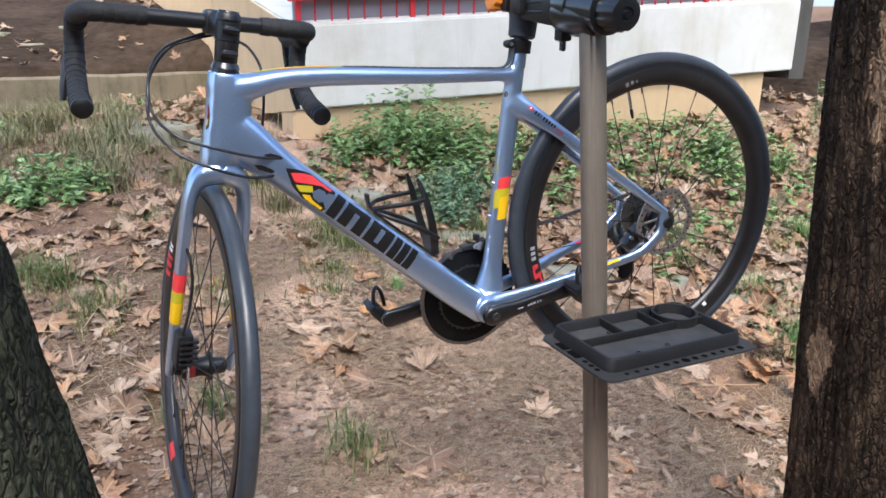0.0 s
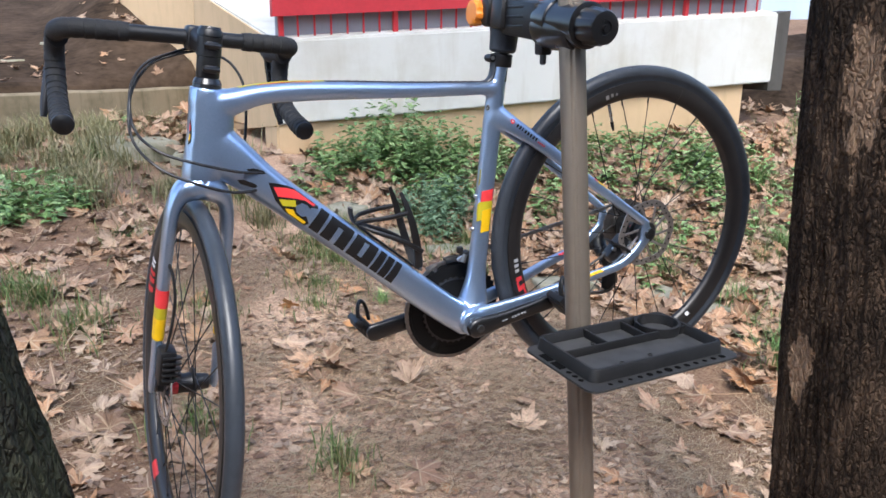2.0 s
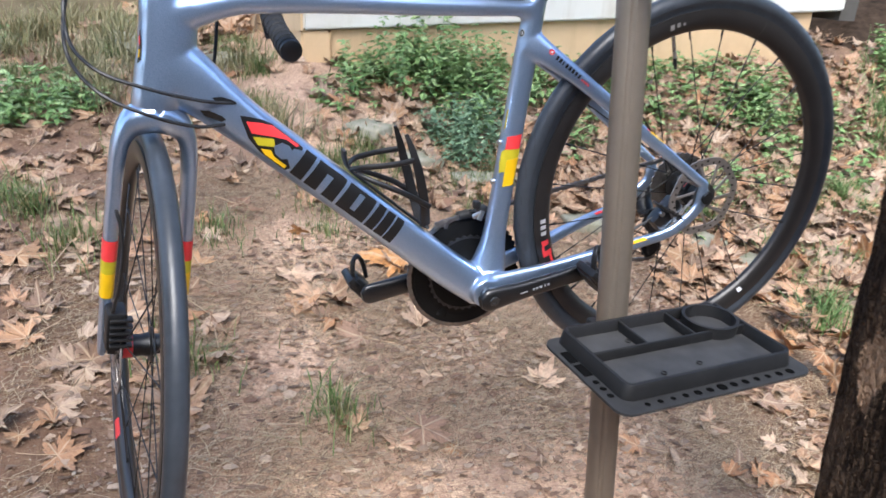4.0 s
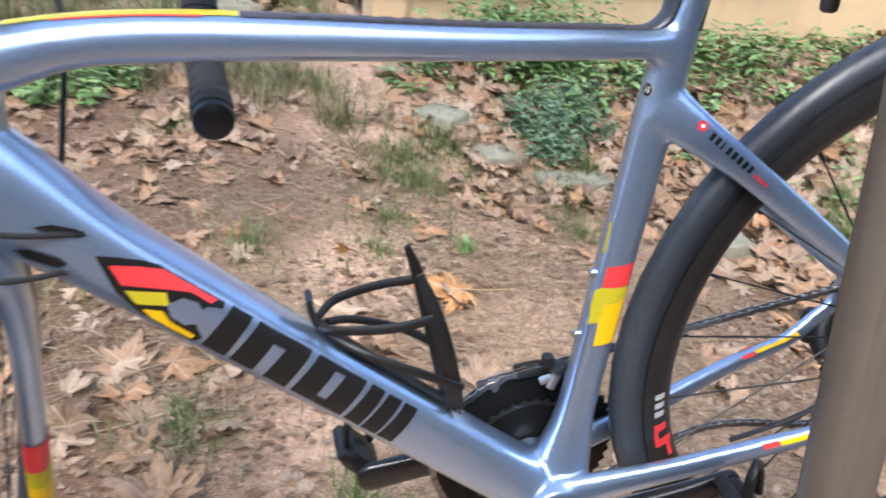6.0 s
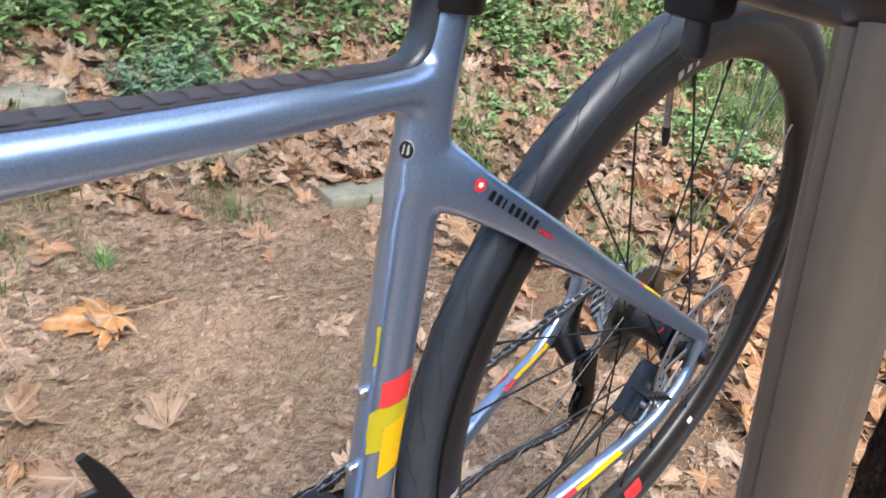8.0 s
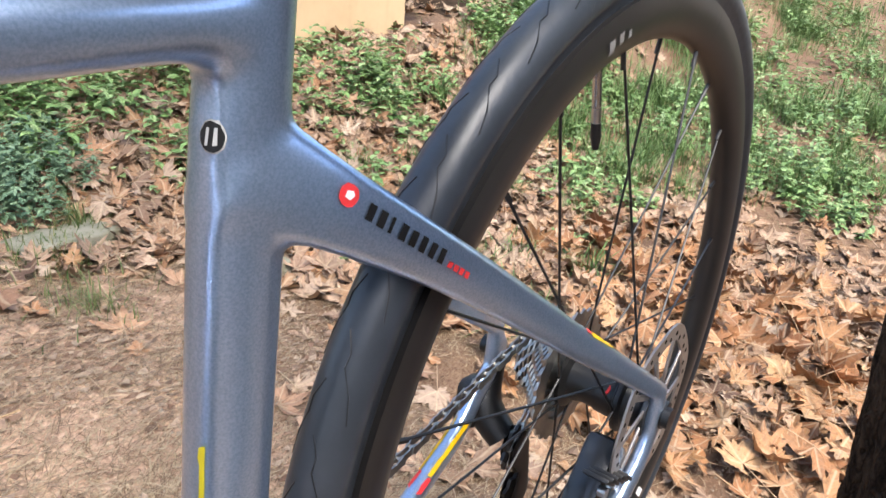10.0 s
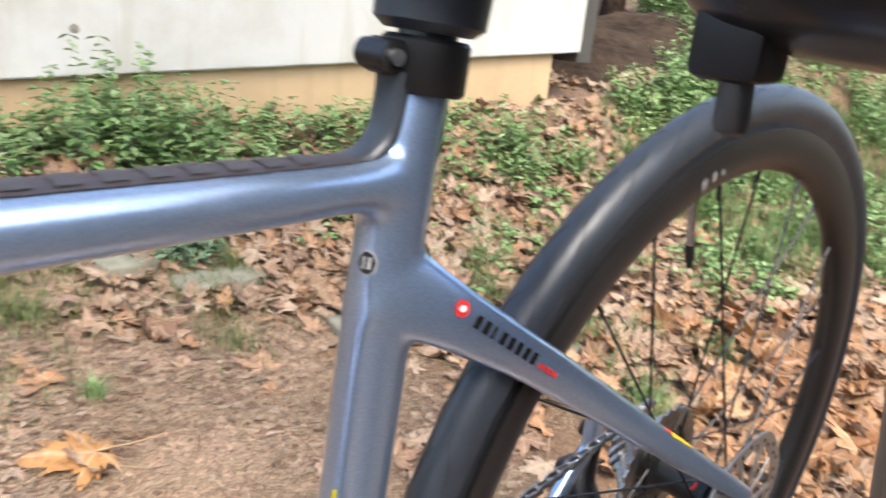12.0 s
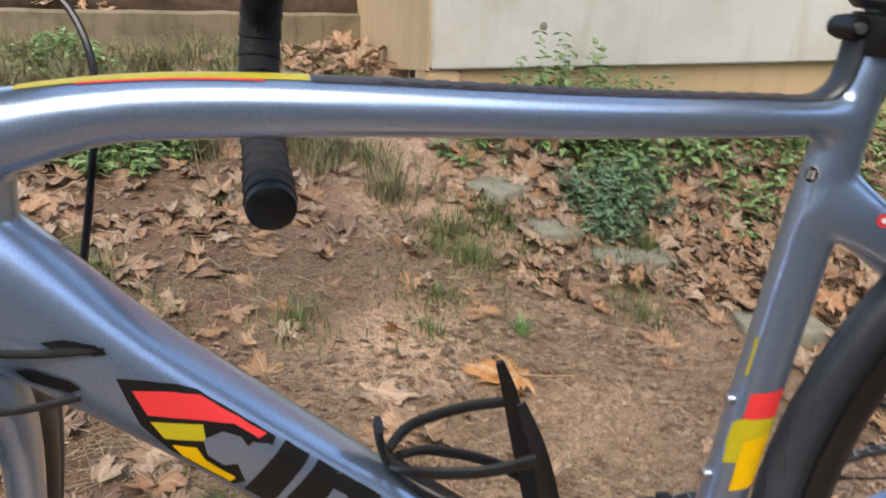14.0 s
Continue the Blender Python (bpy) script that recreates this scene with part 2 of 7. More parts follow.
CRUMB = leaf_material("soil_crumb", [(0.0, (0.20, 0.145, 0.105)), (0.6, (0.36, 0.28, 0.21)), (1.0, (0.50, 0.44, 0.37))])
DEADLEAF = leaf_material("dead_leaf", [(0.00, (0.545, 0.331, 0.215)), (0.14, (0.696, 0.487, 0.348)), (0.28, (0.270, 0.140, 0.085)), (0.42, (0.603, 0.389, 0.261)), (0.55, (0.534, 0.255, 0.116)), (0.68, (0.742, 0.551, 0.400)), (0.80, (0.190, 0.095, 0.065)), (0.90, (0.603, 0.336, 0.174)), (1.00, (0.464, 0.273, 0.174))], veins=True)
# much the same tints as the dead leaf, about a fifth darker
LITTER = leaf_material("darker_litter_leaf", [(0.0, (0.44, 0.27, 0.17)), (0.14, (0.57, 0.41, 0.295)), (0.28, (0.22, 0.125, 0.08)), (0.42, (0.47, 0.31, 0.21)), (0.55, (0.46, 0.23, 0.11)), (0.68, (0.63, 0.475, 0.35)), (0.80, (0.14, 0.08, 0.055)), (0.90, (0.50, 0.29, 0.155)), (1.0, (0.33, 0.20, 0.13))], veins=True)
CRISPLEAF = leaf_material("crisp_leaf", [(0.0, (0.47, 0.22, 0.095)), (0.2, (0.58, 0.33, 0.17)), (0.4, (0.28, 0.12, 0.055)), (0.6, (0.50, 0.25, 0.11)), (0.8, (0.38, 0.165, 0.07)), (1.0, (0.62, 0.38, 0.20))], veins=True)
ORANGELEAF = leaf_material("orange_leaf", [(0.0, (0.62, 0.29, 0.10)), (1.0, (0.68, 0.38, 0.17))], veins=True)
BITS = leaf_material("leaf_crumbs", [(0.0, (0.42, 0.28, 0.19)), (0.4, (0.20, 0.11, 0.07)), (0.7, (0.58, 0.43, 0.31)), (1.0, (0.13, 0.075, 0.05))])
WEED = leaf_material("weed_leaf", [(0.0, (0.18, 0.31, 0.10)), (0.5, (0.30, 0.46, 0.17)), (1.0, (0.45, 0.58, 0.28))], 0.4, 0.55)
MEADOW = leaf_material("meadow_blade", [(0.0, (0.105, 0.19, 0.055)), (0.5, (0.185, 0.295, 0.095)), (1.0, (0.30, 0.40, 0.17))], 0.4, 0.6)
GRASS = leaf_material("grass_blade", [(0.0, (0.10, 0.17, 0.045)), (0.5, (0.17, 0.22, 0.07)), (0.8, (0.30, 0.29, 0.13)), (1.0, (0.45, 0.38, 0.22))], 0.4, 0.6)
DRYGRASS = leaf_material("dry_grass_blade", [(0.0, (0.16, 0.18, 0.075)), (0.4, (0.27, 0.25, 0.12)), (1.0, (0.46, 0.38, 0.23))], 0.4, 0.6)
BLUEWEED = leaf_material("blue_green_leaf", [(0.0, (0.19, 0.31, 0.18)), (1.0, (0.33, 0.46, 0.28))], 0.4, 0.6)
STRAW = leaf_material("dry_stalk", [(0.0, (0.50, 0.37, 0.23)), (0.3, (0.62, 0.49, 0.33)), (0.55, (0.36, 0.24, 0.15)), (0.8, (0.19, 0.12, 0.08)), (1.0, (0.44, 0.31, 0.20))])
BARK = bark_material("bark", (0.030, 0.020, 0.013), (0.105, 0.068, 0.043))
MOSSBARK = bark_material("mossy_bark", (0.042, 0.040, 0.029), (0.10, 0.095, 0.07), (0.062, 0.078, 0.034))
# dark brown soil; the raised bed's shade is put into this tone too
DARKSOIL = plain("dark_soil", (0.044, 0.029, 0.018), 1.0, vary=0.7, scale=14, bumpy=1.0, spec=0.05)
WALLWHITE = wall_material("white_render", (0.64, 0.625, 0.56), (0.46, 0.415, 0.315), 0.6)
WALLTAN = wall_material("tan_render", (0.61, 0.435, 0.25), (0.45, 0.32, 0.18), 0.6)
CONCRETE = wall_material("old_concrete", (0.29, 0.255, 0.20), (0.17, 0.145, 0.10), 0.7, 2)
STONE = wall_material("mossy_stone", (0.31, 0.29, 0.215), (0.16, 0.165, 0.085), 0.8, 6)
REDPAINT = plain("red_railing_paint", (0.52, 0.030, 0.038), 0.45)
GREYWALL = wall_material("grey_panel", (0.29, 0.29, 0.31), (0.25, 0.25, 0.27), 0.5)


# ---- mesh helpers ----
def part(name, bm, material, parent=None, label="", smooth=True, at=None):
    """Links a bmesh as one mesh object, under a thing or a part if given."""
    me = bpy.data.meshes.new(name)
    bm.to_mesh(me)
    bm.free()
    if smooth:
        me.polygons.foreach_set("use_smooth", [True] * len(me.polygons))
        me.set_sharp_from_angle(angle=radians(38))
    for m in material if isinstance(material, (list, tuple)) else [material]:
        me.materials.append(m)
    ob = new(name, me)
    if parent is not None:
        ob.parent = parent
    if at is not None:
        ob.matrix_basis = at
    return tagged(ob, label) if label else ob


def thing(name, label, category, at=None, group="", kind=""):
    ob = new(name)
    ob.empty_display_size = 0.05
    if at is not None:
        ob.matrix_basis = at
    return tagged(ob, label, category, group, kind)


def skin(bm, rings, caps=True, closed=False):
    """Faces between rings of points that follow one another."""
    vs = [[bm.verts.new(p) for p in ring] for ring in rings]
    n = len(vs[0])
    pairs = list(zip(vs, vs[1:])) + ([(vs[-1], vs[0])] if closed else [])
    for a, b in pairs:
        for i in range(n):
            bm.faces.new((a[i], a[(i + 1) % n], b[(i + 1) % n], b[i]))
    if caps and not closed:
        bm.faces.new(vs[0][::-1])
        bm.faces.new(vs[-1])
    return bm


def superpoint(c, u, v, a, b, ang, e=2.0):
    x, y = math.cos(ang), math.sin(ang)
    return c + u * a * math.copysign(abs(x) ** (2 / e), x) + v * b * math.copysign(abs(y) ** (2 / e), y)


def sweep(bm, stations, n=20, side=(0, 1, 0), caps=True, closed=False):
    """A tube along stations of (centre, half height, half width, squareness); the width lies along side."""
    cs = [Vector(s[0]) for s in stations]
    rings = []
    for i, st in enumerate(stations):
        before = cs[i - 1] if i or closed else cs[i]
        after = cs[(i + 1) % len(cs)] if i + 1 < len(cs) or closed else cs[i]
        tan = (after - before).normalized()
        s = Vector(side)
        s = (s - tan * s.dot(tan)).normalized()
        up = s.cross(tan).normalized()
        a, b = st[1], st[2] if len(st) > 2 else st[1]
        e = st[3] if len(st) > 3 else 2.0
        rings.append([superpoint(cs[i], up, s, a, b, math.tau * k / n, e) for k in range(n)])
    return skin(bm, rings, caps, closed)


def curve_points(points, per=8, closed=False):
    """A smooth line through the points."""
    p = [Vector(q) for q in points]
    n, out = len(p), []
    for i in range(n if closed else n - 1):
        if closed:
            a, b, c, d = p[i - 1], p[i], p[(i + 1) % n], p[(i + 2) % n]
        else:
            a, b, c, d = p[max(i - 1, 0)], p[i], p[i + 1], p[min(i + 2, n - 1)]
        for k in range(per):
            t = k / per
            out.append(0.5 * (2 * b + (c - a) * t + (2 * a - 5 * b + 4 * c - d) * t * t + (3 * b - a - 3 * c + d) * t**3))
    if not closed:
        out.append(p[-1])
    return out


def cable(bm, points, radius, n=8, per=8):
    pts = curve_points(points, per)
    side = Vector((0.31, 0.72, 0.62)).normalized()
    return sweep(bm, [(q, radius, radius) for q in pts], n, side)


def smooth_stations(stations, per=6):
    """Fills in a coarse list of tube stations."""
    keys = [list(s[0]) + [s[1], s[2] if len(s) > 2 else s[1], s[3] if len(s) > 3 else 2.0] for s in stations]
    pos = curve_points([k[:3] for k in keys], per)
    siz = curve_points([k[3:6] for k in keys], per)
    return [(p, max(1e-4, q[0]), max(1e-4, q[1]), q[2]) for p, q in zip(pos, siz)]


def lathe(bm, profile, n=64, axis="y", closed=False, teeth=None):
    """Turns a profile of (radius, along) round an axis through the origin."""
    rings = []
    for k in range(n):
        a = math.tau * k / n
        ring = []
        for r, h in profile:
            x, z = r * math.cos(a), r * math.sin(a)
            ring.append(Vector({"y": (x, h, z), "z": (x, z, h), "x": (h, x, z)}[axis]))
        rings.append(ring)
    vs = [[bm.verts.new(p) for p in ring] for ring in rings]
    m = len(profile)
    for k in range(n):
        a, b = vs[k], vs[(k + 1) % n]
        for i in range(m if closed else m - 1):
            j = (i + 1) % m
            bm.faces.new((a[i], a[j], b[j], b[i]))
    if not closed:
        for i in (0, m - 1):
            if profile[i][0] > 1e-5:
                f = [vs[k][i] for k in range(n)]
                bm.faces.new(f if i else f[::-1])
    bmesh.ops.remove_doubles(bm, verts=bm.verts, dist=1e-6)
    bmesh.ops.recalc_face_normals(bm, faces=bm.faces)
    return bm


def box(bm, centre, size, bevel=0.0, turn=None, segments=2):
    """A box with rounded edges."""
    m = Matrix.Translation(centre) @ (turn or Matrix()) @ Matrix.Diagonal((*size, 1))
    made = bmesh.ops.create_cube(bm, size=1.0, matrix=m)["verts"]
    if bevel:
        edges = list({e for v in made for e in v.link_edges})
        bmesh.ops.bevel(bm, geom=edges, offset=bevel, segments=segments, profile=0.5, affect="EDGES")
    return bm


def rod(bm, a, b, r, n=12, r2=None):
    a, b = Vector(a), Vector(b)
    side = Vector((0, 1, 0)) if abs((b - a).normalized().y) < 0.9 else Vector((1, 0, 0))
    return sweep(bm, [(a, r, r), (b, r2 or r, r2 or r)], n, side)


# ---- ground ----
def step(v, lo, hi):
    t = min(max((v - lo) / (hi - lo), 0.0), 1.0)
    return t * t * (3 - 2 * t)


def hill(x, y):
    """Height of the ground: a yard that falls to one side and rises to the porch, a terrace behind a low wall."""
    cx = min(max(x, -0.5), 1.4)
    z = -0.62 - 0.14 * (cx - 0.3) + 0.16 * (min(max(y, -1.0), 2.5) - 1.2) + 0.03 * max(0.0, min(y, 5.0) - 2.5)
    qx, qy = x - 0.384, y - 3.263
    s = min(max((qx * 0.9922 - qy * 0.1247) / 3.59, 0.0), 1.0)
    z += (0.07 + 0.17 * step(x, -0.2, 0.35) + 0.19 * s) * step(qx * 0.1247 + qy * 0.9922, -1.15, 0.0)
    z += 0.115 * max(0.0, min(x, 11.5) - 3.4) * step(x, 3.2, 4.6)
    u = step(y - 0.26 * x, 5.45, 5.62) * (1 - step(x, 1.6, 2.0))
    z += u * (0.31 + 0.17 * max(0.0, min(y, 19.0) - 5.5) + 0.24 * min(max(y - 5.5, 0.0), 2.0) * step(x, -1.1, -0.1))
    z += 0.022 * noise.noise(Vector((x * 0.9, y * 0.9, 0))) + 0.010 * noise.noise(Vector((x * 3.1, y * 3.1, 4)))
    return z + 0.006 * noise.noise(Vector((x * 11, y * 11, 9)))


def build_ground():
    def steps(lo, hi, far, fine):
        a = [lo - d for d in far[::-1]]
        b = [lo + (hi - lo) * i / fine for i in range(fine + 1)]
        return a + b + [hi + d for d in far]

    far = [0.3, 0.8, 1.6, 3, 6, 12, 25, 60, 150, 400]
    xs, ys = steps(-3.6, 6.0, far, 190), steps(-2.2, 9.4, far, 220)
    bm = bmesh.new()
    grid = [[bm.verts.new((x, y, hill(x, y))) for x in xs] for y in ys]
    for a, b in zip(grid, grid[1:]):
        for i in range(len(xs) - 1):
            bm.faces.new((a[i], a[i + 1], b[i + 1], b[i]))
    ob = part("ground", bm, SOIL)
    return tagged(ob, "bare brown soil with dry grass stalks and leaf litter", "ground", kind="structure")


GROUND = build_ground()

# ---- bicycle ----
PITCH = 10.48
BIKE = thing("bicycle", "silver-blue road bicycle with disc brakes, clamped in a work stand", "bicycle", pose(0, 0, 0, 0, -PITCH, 0))
AXLE = Vector((0.399, 0, 0.080))
BB = Vector((-0.010, 0, 0.004))


def build_frame():
    bm = bmesh.new()
    # down tube
    sweep(bm, smooth_stations([((-0.408, 0, 0.458), 0.046, 0.027, 2.5), ((-0.385, 0, 0.436), 0.041, 0.028, 2.7), ((-0.33, 0, 0.368), 0.031, 0.028, 3.0), ((-0.27, 0, 0.2975), 0.0295, 0.027, 3.0), ((-0.15, 0, 0.1562), 0.0292, 0.0265, 3.0), ((-0.06, 0, 0.050), 0.0300, 0.029, 2.8), ((-0.008, 0, -0.004), 0.031, 0.036, 2.4)]), 24)
    # top tube
    sweep(bm, smooth_stations([((-0.392, 0, 0.511), 0.028, 0.0262, 2.6), ((-0.345, 0, 0.5130), 0.0212, 0.0245, 2.5), ((-0.30, 0, 0.5145), 0.0172, 0.0220, 2.4), ((-0.25, 0, 0.5083), 0.0170, 0.0205, 2.4), ((-0.18, 0, 0.4955), 0.0162, 0.0195, 2.4), ((-0.05, 0, 0.4688), 0.0142, 0.0185, 2.4), ((0.06, 0, 0.4480), 0.0132, 0.0165, 2.3), ((0.103, 0, 0.4400), 0.0130, 0.0155, 2.2), ((0.118, 0, 0.4360), 0.0180, 0.0150, 2.2), ((0.136, 0, 0.430), 0.026, 0.0145, 2.1)]), 24)
    # head tube
    sweep(bm, smooth_stations([((-0.4290, 0, 0.3975), 0.0300, 0.0272), ((-0.4245, 0, 0.4120), 0.0310, 0.0275, 2.2), ((-0.4075, 0, 0.4400), 0.0365, 0.0275, 2.35), ((-0.3955, 0, 0.4690), 0.0358, 0.0268, 2.4), ((-0.3865, 0, 0.4980), 0.0355, 0.0265, 2.35), ((-0.3845, 0, 0.5240), 0.0300, 0.0250, 2.3), ((-0.3822, 0, 0.5390), 0.0265, 0.0238), ((-0.3812, 0, 0.5430), 0.0260, 0.0232)]), 32)
    # seat tube
    sweep(bm, smooth_stations([((0.006, 0, 0.012), 0.036, 0.033), ((0.018, 0, 0.045), 0.0280, 0.024), ((0.034, 0, 0.098), 0.0192, 0.0160, 2.3), ((0.075, 0, 0.242), 0.0180, 0.0150, 2.3), ((0.116, 0, 0.384), 0.0180, 0.0148, 2.3), ((0.133, 0, 0.438), 0.0165, 0.0150), ((0.1475, 0, 0.476), 0.0145, 0.0145)]), 24)
    # bottom bracket shell
    rod(bm, BB + Vector((0, -0.043, 0)), BB + Vector((0, 0.043, 0)), 0.0255, 28)
    for s, w in ((-1, 1.0), (1, 1.12)):
        # seat stay
        sweep(bm, smooth_stations([((0.112, 0.004 * s, 0.390), 0.025, 0.011, 2.4), ((0.128, 0.012 * s, 0.376), 0.0205, 0.0095, 2.4), ((0.150, 0.021 * s, 0.356), 0.0165, 0.0080, 2.6), ((0.205, 0.034 * s, 0.303), 0.0130, 0.0075, 2.6), ((0.300, 0.052 * s * w, 0.204), 0.0105, 0.0070, 2.6), ((0.384, 0.0665 * s * w, 0.118), 0.0085, 0.0060, 2.6), ((0.4045, 0.0690 * s * w, 0.0985), 0.0075, 0.0060, 2.8)]), 16)
        # chain stay, the drive side a little higher
        up = 0.008 if s > 0 else 0.002
        sweep(bm, smooth_stations([((0.000, 0.030 * s, 0.010), 0.022, 0.012), ((0.050, 0.0345 * s, 0.012), 0.0165, 0.0095, 2.4), ((0.120, 0.043 * s, 0.014 + 0.3 * up), 0.0135, 0.0085, 2.6), ((0.240, 0.056 * s * w, 0.020 + up), 0.0110, 0.0075, 2.6), ((0.325, 0.065 * s * w, 0.026 + up), 0.0105, 0.0070, 2.6), ((0.368, 0.0682 * s * w, 0.044 + up), 0.0115, 0.0065, 2.4), ((0.394, 0.0685 * s * w, 0.066), 0.0120, 0.0055, 2.4)]), 16)
        sweep(bm, [((0.4005, 0.0690 * s * w, 0.1025), 0.0060, 0.0060, 3), ((0.3990, 0.0690 * s * w, 0.0960), 0.0100, 0.0058, 3), ((0.3955, 0.0688 * s * w, 0.0720), 0.0130, 0.0056, 3), ((0.390, 0.0686 * s * w, 0.0600), 0.0120, 0.0052, 3)], 16)
        # dropout
        rod(bm, (AXLE.x, 0.063 * s * w, AXLE.z), (AXLE.x, 0.0735 * s * w, AXLE.z), 0.0125, 20)
    # bridge between the stays
    rod(bm, (0.150, -0.026, 0.352), (0.150, 0.026, 0.352), 0.0065, 12)
    # seat cluster fairing
    bmesh.ops.recalc_face_normals(bm, faces=bm.faces)
    ob = part("frame", bm, PAINT, BIKE, "satin silver-blue carbon frame")
    re = ob.modifiers.new("blend", "REMESH")
    re.mode, re.voxel_size, re.use_smooth_shade = "VOXEL", 0.0024, True
    sm = ob.modifiers.new("fillet", "SMOOTH")
    sm.factor, sm.iterations = 0.5, 13
    return ob


FRAME = build_frame()


def decal(points, y, material, name="decal", label="", parent=None, target=None, fine=0.008, inset=0.00055, axis="y"):
    """A thin film on the frame: a flat patch near it, laid onto the surface."""
    bm = bmesh.new()
    second = Vector((0, 0, 1)) if axis == "y" else Vector((0, 1, 0))
    bm.faces.new([bm.verts.new((p, y, q) if axis == "y" else (p, q, y)) for p, q in points])
    for i, no in ((0, Vector((1, 0, 0))), (1, second)):
        lo, hi = min(p[i] for p in points), max(p[i] for p in points)
        k = math.floor(lo / fine) + 1
        while k * fine < hi:
            bmesh.ops.bisect_plane(bm, geom=bm.verts[:] + bm.edges[:] + bm.faces[:], plane_co=no * (k * fine), plane_no=no)
            k += 1
    bmesh.ops.triangulate(bm, faces=bm.faces)
    ob = part(name, bm, material, parent or FRAME, label)
    sw = ob.modifiers.new("lay", "SHRINKWRAP")
    sw.target, sw.offset = target or FRAME, inset
    sw.wrap_method, sw.wrap_mode = "NEAREST_SURFACEPOINT", "ABOVE_SURFACE"
    return ob


def rim_profile():
    return [(0.3085, -0.0128), (0.300, -0.0136), (0.291, -0.0130), (0.281, -0.0095), (0.2755, -0.0045), (0.2740, 0.0), (0.2755, 0.0045), (0.281, 0.0095), (0.291, 0.0130), (0.300, 0.0136), (0.3085, 0.0128), (0.306, 0.0), ]


def wheel(name, at, parent, rear, spin):
    """A spoked disc-brake wheel in its own x-z plane: rim > tyre, hub, rotor, spokes, valve."""
    rim = part(name, lathe(bmesh.new(), rim_profile(), 96, closed=True), CARBON, parent, "deep black aero rim wheel", at=at)
    prof = []
    for k in range(20):
        a = radians(-42) + radians(264) * k / 19
        prof.append((0.3240 + 0.0148 * math.sin(a) * (1.0 if math.sin(a) > 0 else 0.9), 0.0142 * math.cos(a)))
    prof += [(0.306, -0.008), (0.306, 0.008)]
    part("tyre", lathe(bmesh.new(), prof, 128, closed=True), RUBBER, rim, "black rubber road tyre")
    for k in range(44):
        a0 = math.tau * k / 44
        for sgn in (-1, 1):
            pts = []
            for u, lat in ((0.0, 0.10), (0.018, 0.42), (0.030, 0.38), (0.052, 0.78), (0.075, 0.98)):
                an = radians(90) - sgn * lat * radians(58)
                r, y = 0.3240 + 0.0149 * math.sin(an), 0.0143 * math.cos(an)
                aa = a0 + u * 1.6 + (0.07 if sgn > 0 else 0)
                pts.append(Vector((r * math.cos(aa), y, r * math.sin(aa))))
            if rear and k % 44 < 26:
                part("tread_groove", sweep(bmesh.new(), [(q, 0.0004, 0.0004) for q in pts], 4, (0.3, 0.8, 0.52)), INK, rim)
    half = 0.066 if rear else 0.046
    hub = part("hub", lathe(bmesh.new(), [(0.006, -half), (0.011, -half), (0.012, -half + 0.008), (0.015, -half + 0.012), (0.021, -0.036), (0.027, -0.0345), (0.027, -0.031), (0.0185, -0.028), (0.0165, 0.0), (0.0185, 0.012), (0.027, 0.014), (0.027, 0.0175), (0.016, 0.020), (0.014, half - 0.004), (0.006, half)], 32), BLACK, rim, "black hub")
    part("hub_band", lathe(bmesh.new(), [(0.0188, -0.026), (0.0192, -0.026), (0.0184, -0.012), (0.0180, -0.012)], 32, closed=True), RED if not rear else BLACK, hub)
    if rear:
        part("hub_mark", lathe(bmesh.new(), [(0.0, 0.0), (0.005, 0.0), (0.005, 0.0012), (0.0, 0.0012)], 14), RED, hub, "small red mark", at=pose(-0.0115, -0.020, 0.0120, 45, 0, 45))
    # rotor: a waved ring on arms
    bm = bmesh.new()
    rr, n = (0.070, 96)
    inner, outer = [], []
    for side_y in (-0.0009, 0.0009):
        for ring, base in ((inner, rr - 0.013), (outer, rr)):
            ring.append([bm.verts.new(((base + 0.0016 * math.cos(k * math.tau / 16)) * math.cos(math.tau * k / n), side_y, (base + 0.0016 * math.cos(k * math.tau / 16)) * math.sin(math.tau * k / n))) for k in range(n)])
    for k in range(n):
        j = (k + 1) % n
        bm.faces.new((inner[0][k], inner[0][j], outer[0][j], outer[0][k]))
        bm.faces.new((inner[1][j], inner[1][k], outer[1][k], outer[1][j]))
        bm.faces.new((outer[0][k], outer[0][j], outer[1][j], outer[1][k]))
        bm.faces.new((inner[0][j], inner[0][k], inner[1][k], inner[1][j]))
    rotor = part("brake_rotor", bm, ROTOR, rim, "wavy steel disc rotor", at=pose(0, -(half - 0.012), 0))
    for k in range(10):
        a = math.tau * k / 10
        b = a + 0.45
        bm = bmesh.new()
        box(bm, (0, 0, 0), (0.042, 0.0018, 0.0052), 0.0006)
        p, q = Vector((0.019 * math.cos(a), 0, 0.019 * math.sin(a))), Vector((0.059 * math.cos(b), 0, 0.059 * math.sin(b)))
        part("rotor_arm", bm, ROTOR, rotor, at=Matrix.Translation((p + q) / 2) @ pose(0, 0, 0, 0, -math.degrees(math.atan2(q.z - p.z, q.x - p.x)), 0))
    part("rotor_carrier", lathe(bmesh.new(), [(0.014, -0.002), (0.023, -0.002), (0.023, 0.002), (0.014, 0.002)], 32, closed=True), DARKSTEEL, rotor)
    for k in range(32):
        a = math.tau * (k + 0.5) / 32
        r = 0.0605 + 0.0035 * (k % 2)
        part("rotor_hole", lathe(bmesh.new(), [(0.0, -0.0011), (0.0020, -0.0011), (0.0020, 0.0011), (0.0, 0.0011)], 8), HOLE, rotor, at=Matrix.Translation((r * math.cos(a), 0, r * math.sin(a))))
    count = 24
